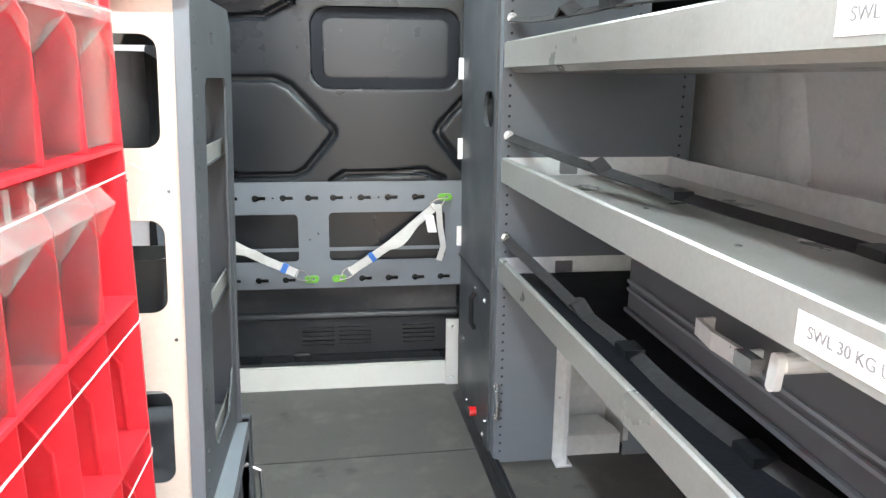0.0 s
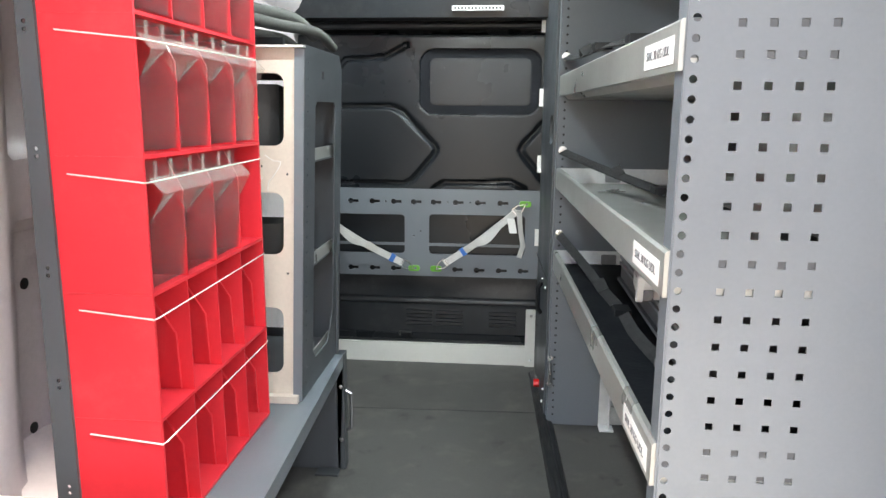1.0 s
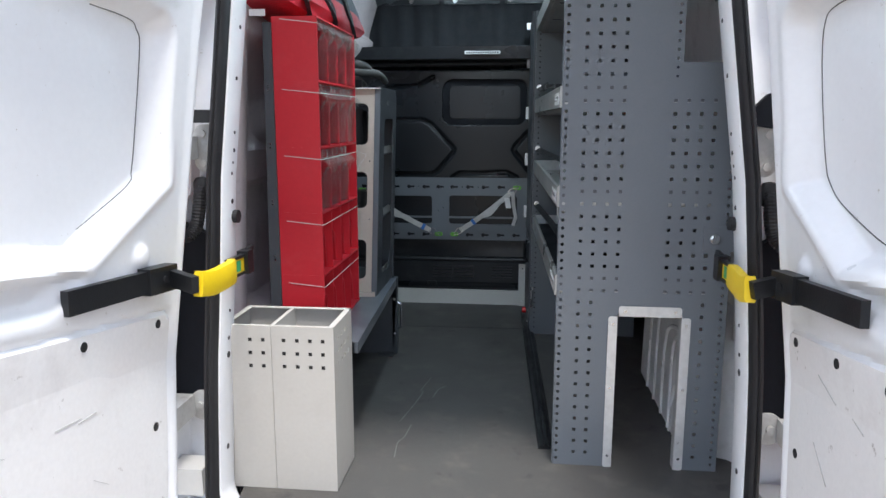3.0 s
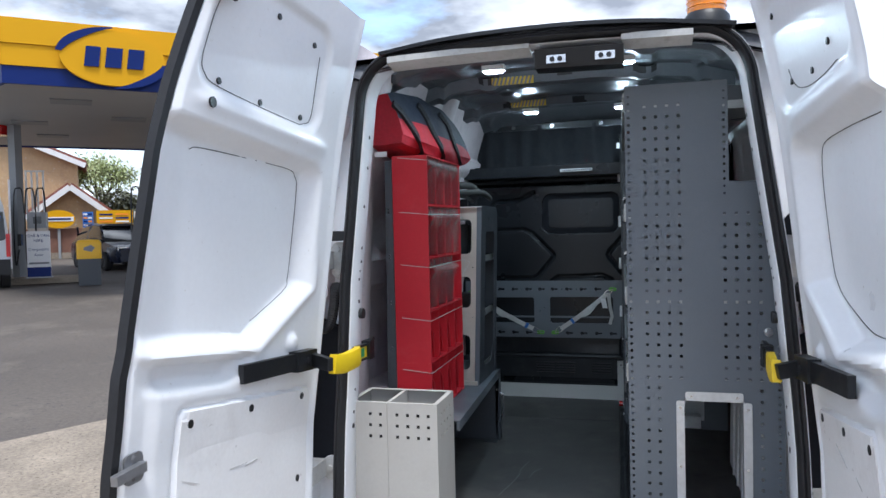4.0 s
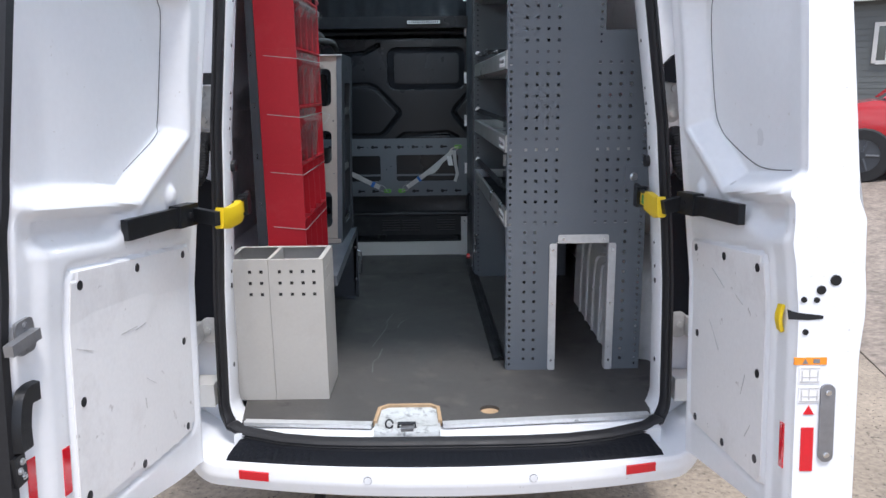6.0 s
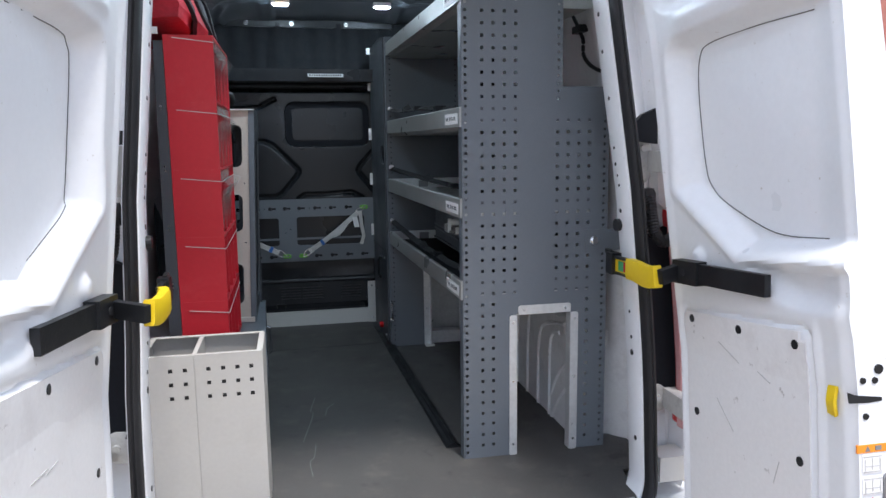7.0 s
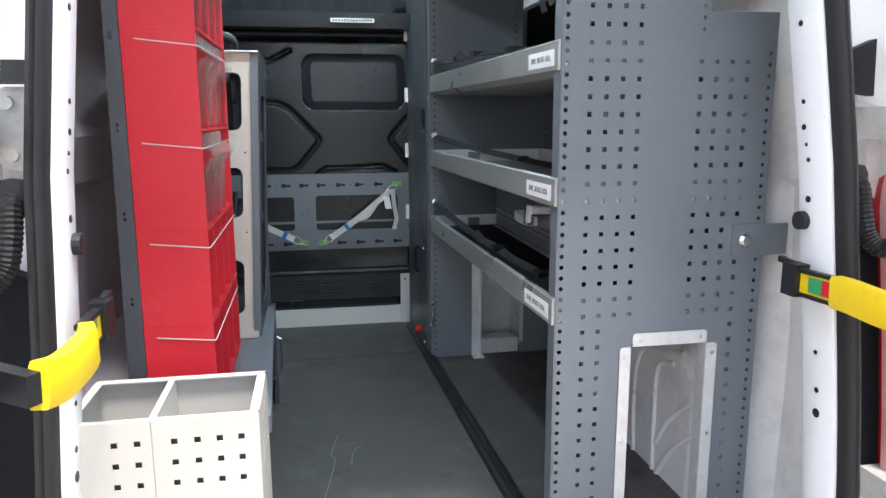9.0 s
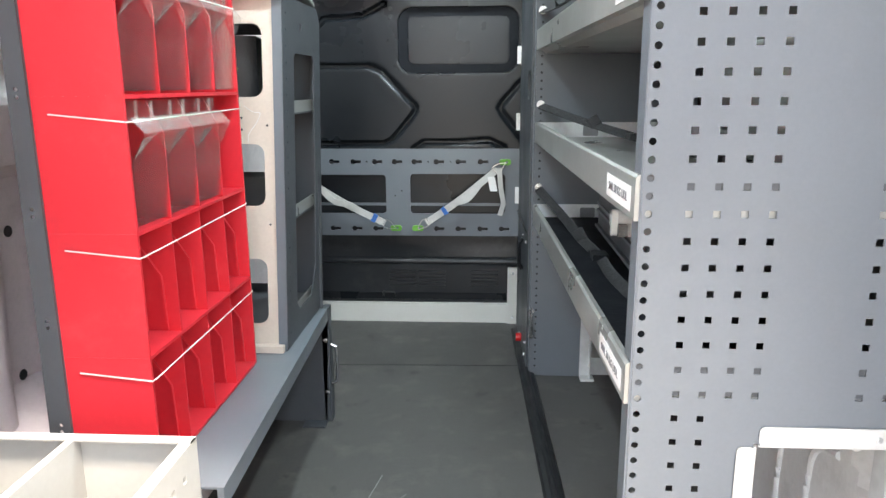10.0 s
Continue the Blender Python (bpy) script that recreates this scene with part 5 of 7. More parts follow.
# roof lamps and hazard strips
for x, y, zz in ((0.014, 0.685, 1.760), (0.516, 0.715, 1.760), (-0.042, 2.04, 1.798), (0.477, 2.06, 1.798)):
    lp = thing("roof_lamp", "lit white LED strip lamp on a roof rib", "ceiling lamp", "roof lamps")
    part("housing", cuboid(x - 0.045, x + 0.045, y - 0.020, y + 0.020, zz - 0.004, zz + 0.018), M_LABEL, lp, bevel=0.003)
    part("diffuser", cuboid(x - 0.033, x + 0.033, y - 0.012, y + 0.012, zz - 0.010, zz - 0.005), M_LED, lp, bevel=0.002)
M_HAZ = mat("hazard_yellow", (0.70, 0.45, 0.04), 0.5, var=0.1)
for x, y, zz in ((-0.004, 1.219, 1.822), (-0.042, 1.958, 1.836)):
    hz = thing("hazard_strip", "yellow and black striped warning strip on the roof", "warning strip", "hazard strips")
    part("strip", cuboid(x - 0.100, x + 0.100, y, y + 0.004, zz - 0.018, zz + 0.018), M_HAZ, hz)
    for k in range(10):
        xx = x - 0.100 + 0.0195 * k
        part("stripe", slab([[(xx, zz - 0.018), (xx + 0.010, zz - 0.018), (xx + 0.020, zz + 0.018), (xx + 0.010, zz + 0.018)]], lambda u, v, w: (u, y - 0.0004 - w, v), 0.0008), M_INK, hz)
hm = thing("header_module", "black plastic latch module under the rear header", "latch module", kind="structure")
part("body", sweep([(0.255, 0.185, 1.665), (0.53, 0.185, 1.660)], [(-0.05, -0.028), (0.03, -0.028), (0.045, 0.03), (-0.04, 0.04)]), M_BLACK, hm, bevel=0.006)
for x in (0.325, 0.475):
    part("catch_plate", cuboid(x - 0.030, x + 0.030, 0.128, 0.134, 1.645, 1.670), M_CHROME, hm, bevel=0.002)
    for k in (-0.012, 0.012):
        part("catch_hole", rod((x + k, 0.1275, 1.657), (x + k, 0.124, 1.657), 0.008, 10), M_BLACK, hm)

sheet_ = thing("paper_sheet", "crumpled white paper sheet tucked behind the racking", "paper")
part("sheet", sheet(14, 10, lambda i, j: Vector((1.028 - 0.012 * math.sin(5 * i + 3 * j) - 0.03 * j * j, 2.00 + 0.20 * i + 0.05 * j, 1.54 + 0.09 * j - 0.03 * math.sin(7 * i) * (1 - j))), lambda i, j: Vector((1.030 - 0.012 * math.sin(5 * i + 3 * j) - 0.03 * j * j, 2.002 + 0.20 * i + 0.05 * j, 1.54 + 0.09 * j - 0.03 * math.sin(7 * i) * (1 - j)))), M_LABEL, sheet_, smooth=True)
part("fold", sheet(5, 8, lambda i, j: Vector((1.005 - 0.02 * j, 2.06 + 0.07 * i + 0.03 * j, 1.49 + 0.11 * j)), lambda i, j: Vector((1.007 - 0.02 * j, 2.06 + 0.07 * i + 0.03 * j, 1.49 + 0.11 * j))), M_LABEL, sheet_)
wc = thing("wall_cable", "black cable looped on the inner wall behind the racking", "cable")
part("cable", sweep(curve_points([(1.03, 0.86, 1.60), (1.035, 0.76, 1.49), (1.030, 0.715, 1.45), (1.030, 0.71, 1.40), (1.035, 0.65, 1.355), (1.045, 0.555, 1.326), (1.05, 0.42, 1.32)], 6), ring(0.007, 8)), M_BLACK, wc, smooth=True)
part("clip", cuboid(1.02, 1.05, 0.72, 0.80, 1.485, 1.510), M_BLACK, wc, bevel=0.004)

M_ROOF.node_tree.nodes["Principled BSDF"].inputs["Specular IOR Level"].default_value = 0.35
M_GAP = mat("dark_sealant_gap", (0.10, 0.10, 0.102), 0.7, var=0.2, scale=30)


# ---- rear doors ----
def hinge_x(z):
    return 0.09 * max(0, z - 0.5) + 0.14 * max(0, z - 1.3) ** 2


def door_point(side, u, z, w):
    """u from the hinge to the free edge, w inwards from the inner face."""
    x0 = -0.485 + hinge_x(z) if side < 0 else 1.044 - hinge_x(z)
    d = Vector((side * ((0.05 if side < 0 else 0.0) + (0.05 if side < 0 else 0.10) * min(1, max(0, (z - 0.6) / 0.8))), -1, 0.125)).normalized()
    return Vector((x0 - side * w, -0.05 + 0.115 * z, z)) + d * u


def door_width(side, z):
    if side > 0:
        return 0.635 - 0.06 * max(0, z - 0.7)
    return 0.857 - 0.012 * step(0.70, 0.78, z) - 0.09 * max(0, z - 0.8) - 0.11 * max(0, z - 1.24)


def door_foot(side, f):
    """The lower edge climbs from the hinge to the free edge."""
    return -0.062 + 0.060 * step(0.05, 0.70, f) if side < 0 else -0.050 + 0.068 * f


def door_thick(side, z):
    return 0.085 if side < 0 else 0.155 + 0.014 * step(0.38, 0.56, z) - 0.016 * step(0.70, 0.76, z) - 0.03 * max(0, z - 0.8)


def inner_depth(side, f, z):
    """Relief of the pressed inner skin; f runs from hinge (0) to free edge (1)."""
    W = door_width(side, z)
    u = f * W
    w = 0.0
    # window field, its lower hinge corner cut off; the skin below it folds into a pocket beside the check arm
    if side < 0:
        s = max(sdf(u, z, 0.105, 0.86, 0.765, 1.338, 0.06), 0.845 - 0.555 * u - 0.832 * z)
        free = 0.25 + 0.75 * step(0.87, 0.66, u)
        fold = 0.655 * (u - 0.350) + 0.756 * (z - 0.755)
        side_end, dimple = step(0.84, 0.72, u), (0.195, 0.767)
    else:
        s = max(sdf(u, z, 0.065, 0.80, 0.775, 1.350, 0.06), 0.800 - 0.596 * u - 0.803 * z)
        free = 0.50 + 0.50 * step(0.66, 0.50, u)
        fold = 0.55 * (u - 0.257) + 0.835 * (z - 0.776)
        side_end, dimple = step(0.66, 0.52, u), (0.141, 0.764)
    w -= 0.058 * step(0.004, -0.042, s) * free
    w += 0.007 * math.exp(-((s - 0.014) / 0.012) ** 2) * step(1.10, 0.95, z)
    w -= 0.040 * step(0.0, 0.055, fold) * step(0.655, 0.705, z) * step(0.012, 0.038, s) * step(0.83, 0.79, z) * side_end
    w += 0.014 * step(0.036, 0.014, math.hypot(u - dimple[0], z - dimple[1]))
    # rounded bar over the window field
    w += 0.010 * math.exp(-((z - 1.385) / 0.022) ** 2) * step(0.08, 0.16, u) * step(0.02, 0.12, W - u)
    # top field
    s2 = sdf(u, z, 0.17 if side < 0 else 0.05, W - 0.05, 1.432, 1.735, 0.06)
    w -= 0.014 * step(0.022, -0.004, s2)
    # lower card
    s3 = sdf(u, z, 0.050 if side < 0 else 0.036, 0.690 if side < 0 else 0.528, 0.060, 0.622, 0.025)
    w -= 0.008 * step(0.016, 0.004, s3)
    w += 0.009 * step(0.001, -0.003, s3)
    # flange outside the crease, free edge and hinge edge
    if side < 0:
        w -= 0.013 * step(0.755, 0.80, u - 0.06 * step(0.62, 0.85, z))
        w -= 0.012 * step(0.018, 0.0, W - u)
    else:
        w -= 0.008 * step(0.545, 0.56, u) * step(0.66, 0.60, z)
        w -= 0.010 * step(0.03, 0.0, W - u)
    w += 0.006 * step(0.045, 0.015, u)
    w -= 0.012 * step(0.012, 0.0, u)
    return w


def make_door(side, name, label):
    ob = thing(name, label, "van door", "rear doors", "structure")
    NU, NV = 110, 230
    z_at = lambda i, j: door_foot(side, i) + (1.845 - door_foot(side, i)) * j
    def front(i, j):
        z = z_at(i, j)
        return door_point(side, i * door_width(side, z), z, inner_depth(side, i, z))
    def back(i, j):
        z = z_at(i, j)
        return door_point(side, i * (door_width(side, z) - (0.035 if side < 0 else 0.0)), z, -door_thick(side, z))
    part("panel", sheet(NU, NV, front, back), M_WHITE, ob, smooth=True)
    def on(u, z, w=0.0):
        f = u / door_width(side, z)
        return door_point(side, u, z, inner_depth(side, f, z) + w)
    def plug(u, z, r=0.011):
        p = on(u, z)
        part("plug", sweep([p + Vector((side * 0.002, 0, 0)), p + Vector((-side * 0.004, 0, 0))], ring(r, 12)), M_BLACK, ob, "black trim plug")
    def patch(nm, u0, u1, z0, z1, material, lab="", lift=0.002, nu=3, nv=6):
        bm = sheet(nu, nv, lambda i, j: on(u0 + (u1 - u0) * i, z0 + (z1 - z0) * j, lift), lambda i, j: on(u0 + (u1 - u0) * i, z0 + (z1 - z0) * j, -0.002))
        return part(nm, bm, material, ob, lab)
    # lower trim card
    u0, u1 = (0.056, 0.684) if side < 0 else (0.042, 0.522)
    cz = lambda i, j: 0.064 + (0.018 * step(0.45, 0.6, i) if side < 0 else 0) + (0.552 - (0.018 * step(0.45, 0.6, i) if side < 0 else 0)) * j
    card = sheet(24, 24, lambda i, j: on(u0 + (u1 - u0) * i, cz(i, j), 0.0025), lambda i, j: on(u0 + (u1 - u0) * i, cz(i, j), -0.004))
    part("trim_card", card, M_CARD, ob, "scuffed white trim card")
    cols = (0.108, 0.388, 0.650) if side < 0 else (0.083, 0.290, 0.490)
    for u, z in ((cols[0], 0.598), (cols[1], 0.593), (cols[2], 0.586), (cols[0], 0.342), (cols[2], 0.328), (cols[0], 0.085), (cols[1], 0.082), (cols[2], 0.115)):
        plug(u, z)
    for u, z in ((0.625, 1.672), (0.432, 1.698), (0.239, 1.683), (0.632, 1.453), (0.453, 1.446), (0.25, 1.456)) if side < 0 else ((0.089, 1.696), (0.408, 1.501), (0.284, 1.473), (0.131, 1.494), (0.30, 1.70)):
        plug(u, z, 0.009)
    if side < 0:
        plug(0.672, 1.385, 0.014)
    # hinge-side edge and rubber seal on the free edge
    if side < 0:
        pts = [door_point(side, door_width(side, z) + 0.012, z, -0.026) for z in np.linspace(-0.06, 1.845, 60)]
        part("edge_seal", sweep(pts, [(-0.013, -0.012), (0.009, -0.013), (0.013, 0.0), (0.009, 0.014), (-0.013, 0.013)], up=(1, 0, 0)), M_RUBBER, ob, "black rubber edge seal", smooth=True)
    # dark gaps round the bonded inner panels
    if side < 0:
        gaps = ([(0.66, 1.272), (0.62, 1.284), (0.42, 1.297), (0.215, 1.304), (0.172, 1.288), (0.157, 1.25), (0.156, 1.083), (0.160, 0.97), (0.178, 0.936), (0.30, 0.859), (0.345, 0.833)],
                [(0.655, 1.70), (0.702, 1.60), (0.704, 1.50), (0.688, 1.458), (0.62, 1.438), (0.30, 1.434), (0.23, 1.442), (0.192, 1.48), (0.198, 1.66)])
    else:
        gaps = ([(0.52, 1.298), (0.35, 1.312), (0.178, 1.314), (0.136, 1.292), (0.119, 1.22), (0.116, 1.10), (0.121, 1.0), (0.136, 0.956), (0.19, 0.907), (0.33, 0.840), (0.42, 0.819), (0.54, 0.814)],
                [(0.123, 1.53), (0.137, 1.495), (0.175, 1.464), (0.25, 1.445), (0.349, 1.440), (0.44, 1.445)])
    for path_ in gaps:
        cp = curve_points([(u, z, 0) for u, z in path_], 5)
        part("panel_gap", sweep([on(p_.x, p_.y, 0.0008) for p_ in cp], rect(0.0024, 0.0014), up=(1, 0, 0)), M_GAP, ob)
    return ob, on, plug, patch


door_l, on_l, plug_l, patch_l = make_door(-1, "door_1", "open white van door with pressed inner skin and scuffed trim card")
door_r, on_r, plug_r, patch_r = make_door(1, "door_2", "open white van door with warning labels on its edge")

# left door details
for u, z0, z1 in ((0.808, 0.165, 0.268), (0.711, 0.152, 0.253)):
    patch_l("reflector_tape", u, u + 0.025, z0, z1, M_REFL, "red reflective tape")
p = on_l(0.822, 0.512, 0.004)
part("latch_plate", slab([rr(-0.030, 0.030, -0.034, 0.034, 0.014, 4)], lambda u, v, w: (p.x + w, p.y + u, p.z + v), 0.006), M_STEEL, door_l, "dull steel latch plate", bevel=0.002)
part("latch_pin", sweep([(p.x + 0.015, p.y + 0.02, p.z), (p.x + 0.015, p.y - 0.075, p.z - 0.004)], rect(0.018, 0.022)), M_STEEL, door_l, bevel=0.003)
for dz in (-0.022, 0.022):
    bolt(door_l, (p.x + 0.006, p.y, p.z + dz), (1, 0, 0), 0.006, 0.004, M_STEEL)
q = on_l(0.838, 0.338, 0.004)
hk = curve_points([(q.x, q.y + 0.05, q.z + 0.055), (q.x, q.y + 0.01, q.z + 0.055), (q.x, q.y - 0.01, q.z + 0.01), (q.x, q.y - 0.015, q.z - 0.04)], 5)
part("hook_handle", sweep(hk, [(-0.022, -0.006), (0.022, -0.006), (0.018, 0.012), (-0.018, 0.012)], up=(1, 0, 0)), M_BLACK, door_l, "black moulded catch", smooth=True)
q = on_l(0.856, 0.262, 0.0)
part("striker_block", cuboid(q.x, q.x + 0.02, q.y - 0.022, q.y + 0.012, q.z - 0.03, q.z + 0.03), M_BLACK, door_l, bevel=0.003)
for dy, dz in ((0, 0.015), (0, -0.015), (-0.01, 0)):
    bolt(door_l, (q.x + 0.02, q.y + dy, q.z + dz), (1, 0, 0), 0.005, 0.005)
q = on_l(0.662, 0.015, 0.0)
part("lower_catch", slab([[(-0.045, -0.05), (0.045, -0.03), (0.05, 0.02), (0.03, 0.05), (-0.025, 0.05), (-0.04, 0.03)]], lambda u, v, w: (q.x + 0.004 + w, q.y - u, q.z + v), 0.035), M_BLACK, door_l, "black lower lock housing", bevel=0.006)
part("lock_pin", sweep([(q.x + 0.025, q.y + 0.03, q.z - 0.02), (q.x + 0.060, q.y + 0.035, q.z - 0.02)], ring(0.010, 10)), M_BLACK, door_l)
q = on_l(0.70, 1.70, 0.0)
part("upper_catch", cuboid(q.x, q.x + 0.05, q.y - 0.05, q.y + 0.05, q.z - 0.05, q.z + 0.04), M_BLACK, door_l, "black upper lock housing", bevel=0.012)
for k, (u, z, L, a) in enumerate(((0.40, 0.435, 0.06, 3.0), (0.47, 0.44, 0.08, 3.1), (0.30, 0.27, 0.06, 0.5), (0.60, 0.43, 0.07, 0.3), (0.36, 0.22, 0.03, 1.4))):
    pts = [on_l(u + L * t * math.cos(a), z + L * t * math.sin(a), 0.0035) for t in np.linspace(0, 1, 5)]
    part("scuff", sweep(pts, rect(0.0022 if k < 2 else 0.0010, 0.0010), up=(1, 0, 0)), M_SCUFF, door_l, "dark scuff mark")

# right door details: the free edge faces the rear
def edge_r(dx, z, w=0.0):
    W = door_width(1, z)
    b = door_point(1, W, z - 0.125 * W, 0)
    return Vector((b.x + dx, b.y - w, z))
def edge_patch(nm, x0, x1, z0, z1, material, lab="", lift=0.002):
    loops = [[(x0, z0), (x1, z0), (x1, z1), (x0, z1)]]
    return part(nm, slab(loops, lambda u, v, w: edge_r(u, v, lift - w), lift + 0.002), material, door_r, lab)
edge_patch("warning_label", 0.012, 0.084, 0.466, 0.482, M_ORANGE, "orange warning label")
part("warning_mark", slab([[(0.030, 0.469), (0.042, 0.469), (0.036, 0.480)]], lambda u, v, w: edge_r(u, v, 0.003 - w), 0.003), M_INK, door_r)
edge_patch("print_bar", 0.054, 0.068, 0.470, 0.479, M_INK, lift=0.003)
for z0, z1 in ((0.424, 0.461), (0.380, 0.416)):
    edge_patch("pictogram", 0.024, 0.071, z0, z1, M_LABEL, "white pictogram label")
    for x0, x1, v0, v1 in ((0.026, 0.069, z1 - 0.004, z1 - 0.002), (0.026, 0.069, z0 + 0.003, z0 + 0.005), (0.029, 0.031, z0 + 0.005, z1 - 0.008), (0.064, 0.066, z0 + 0.005, z1 - 0.008), (0.046, 0.0475, z0 + 0.007, z1 - 0.006), (0.031, 0.064, z0 + 0.014, z0 + 0.0155)):
        edge_patch("print_bar", x0, x1, v0, v1, M_SCUFF, lift=0.003)
part("triangle", slab([[(0.036, 0.353), (0.060, 0.353), (0.048, 0.374)]], lambda u, v, w: edge_r(u, v, 0.002 - w), 0.003), M_REFL, door_r)
edge_patch("reflector_tape", 0.033, 0.061, 0.223, 0.323, M_REFL, "red reflective tape")
part("hinge_strap", slab([rr(0.072, 0.104, 0.246, 0.422, 0.014, 5)], lambda u, v, w: edge_r(u, v, 0.006 - w), 0.007), M_STEEL, door_r, "dull steel striker plate", bevel=0.002)
for z in (0.262, 0.404):
    bolt(door_r, edge_r(0.088, z, 0.006), (0, -1, 0), 0.005, 0.004)
part("slot", slab([[(-0.006, 0.590), (0.012, 0.583), (0.058, 0.577), (0.072, 0.575), (0.072, 0.568), (0.040, 0.566), (-0.004, 0.568)]], lambda u, v, w: edge_r(u, v, 0.0015 - w), 0.003), M_BLACK, door_r, "black latch slot")
for dx, z, r in ((0.103, 0.653, 0.012), (0.070, 0.632, 0.010), (0.031, 0.611, 0.0065), (0.059, 0.610, 0.0065), (0.034, 0.539, 0.0065)):
    b = edge_r(dx, z, 0.0)
    part("plug", sweep([b + Vector((0, 0.002, 0)), b + Vector((0, -0.003, 0))], ring(r, 12)), M_BLACK, door_r)
patch_r("reflector_tape", 0.592, 0.610, 0.14, 0.245, M_REFL, "red reflective tape")
b = on_r(0.580, 0.484, 0.003)
part("yellow_pull", sweep(curve_points([(b.x, b.y, b.z + 0.03), (b.x - 0.008, b.y - 0.006, b.z), (b.x, b.y - 0.004, b.z - 0.03)], 4), rect(0.022, 0.008), up=(1, 0, 0)), M_YELLOW, door_r, "yellow release pull")
for k, (u, z, L, a) in enumerate(((0.20, 0.55, 0.09, -0.5), (0.18, 0.40, 0.10, -0.8), (0.35, 0.50, 0.05, -0.4), (0.40, 0.25, 0.06, 1.2), (0.43, 0.15, 0.05, 0.9))):
    pts = [on_r(u + L * t * math.cos(a), z + L * t * math.sin(a), 0.0035) for t in np.linspace(0, 1, 5)]
    part("scuff", sweep(pts, rect(0.0014, 0.0010), up=(1, 0, 0)), M_SCUFF, door_r, "dark scuff mark")


# door check straps
def check_strap(side):
    s = thing("door_check", "black door check arm with a yellow sleeve, door held open", "door check", "door checks")
    if side < 0:
        P, Q = Vector((-0.376, 0.225, 0.704)), Vector((-0.351, -0.140, 0.724))
        far = Vector((-0.490, -0.418, 0.746))
        near = Vector((-0.452, -0.150, 0.734))
    else:
        P, Q = Vector((0.945, 0.240, 0.712)), Vector((0.918, -0.090, 0.732))
        far = Vector((1.022, -0.383, 0.760))
        near = Vector((0.990, -0.135, 0.748))
    part("arm", sweep([near, far], rect(0.018, 0.052)), M_BLACK, s, bevel=0.003)
    part("arm_socket", sweep([near.lerp(far, -0.28), near.lerp(far, 0.10)], rect(0.034, 0.062)), M_BLACK, s, bevel=0.006)
    c = near.lerp(far, -0.12) + Vector((0, -0.004, 0))
    part("socket_hole", sweep([c + Vector((-side * 0.014, -0.002, 0)), c + Vector((-side * 0.019, -0.003, 0))], ring(0.009, 12)), M_RUBBER, s)
    neck = near.lerp(far, -0.24)
    part("neck", sweep([neck, neck.lerp(Q, 0.6), Q], rect(0.020, 0.040)), M_BLACK, s, bevel=0.004)
    mids = curve_points([Q.lerp(P, 0.05), Q.lerp(P, 0.25) + Vector((-side * (0.004 if side > 0 else 0.012), -0.012, -0.006)), Q.lerp(P, 0.52) + Vector((-side * (0.002 if side > 0 else 0.020), -0.006, 0)), Q.lerp(P, 0.64) + Vector((0.0 if side > 0 else 0.008, 0, 0))], 5)
    part("sleeve", sweep(mids, [(-0.010, -0.030), (0.010, -0.030), (0.013, -0.022), (0.013, 0.022), (0.010, 0.030), (-0.010, 0.030), (-0.013, 0.022), (-0.013, -0.022)]), M_YELLOW, s, "worn yellow rubber sleeve", smooth=True)
    part("band", sweep([Q.lerp(P, 0.62), P], rect(0.006, 0.040)), M_YELLOW, s)
    a, b2 = Q.lerp(P, 0.675), Q.lerp(P, 0.755)
    off = Vector((-side * 0.004, -0.001, 0))
    part("red_mark", sweep([a + off, a.lerp(b2, 0.95) + off], rect(0.002, 0.030)), M_REFL, s)
    part("green_mark", sweep([b2 + off, b2.lerp(P, 0.5) + off], rect(0.002, 0.030)), M_BRACKETGREEN, s)
    part("frame_bar", sweep([Q.lerp(P, 0.60) + Vector((0, 0.004, 0.024)), P + Vector((0, 0.004, 0.024))], rect(0.014, 0.008)), M_BLACK, s)
    part("frame_bar", sweep([Q.lerp(P, 0.60) + Vector((0, 0.004, -0.024)), P + Vector((0, 0.004, -0.024))], rect(0.014, 0.008)), M_BLACK, s)
    part("clamp", cuboid(P.x - 0.016, P.x + 0.016, P.y - 0.012, P.y + 0.030, P.z - 0.030, P.z + 0.036), M_BLACK, s, bevel=0.005)
    part("clamp_lever", sweep([P + Vector((0, 0.02, 0.032)), P + Vector((side * 0.0, 0.06, 0.036))], rect(0.012, 0.012)), M_BLACK, s)
    return s


check_strap(-1), check_strap(1)

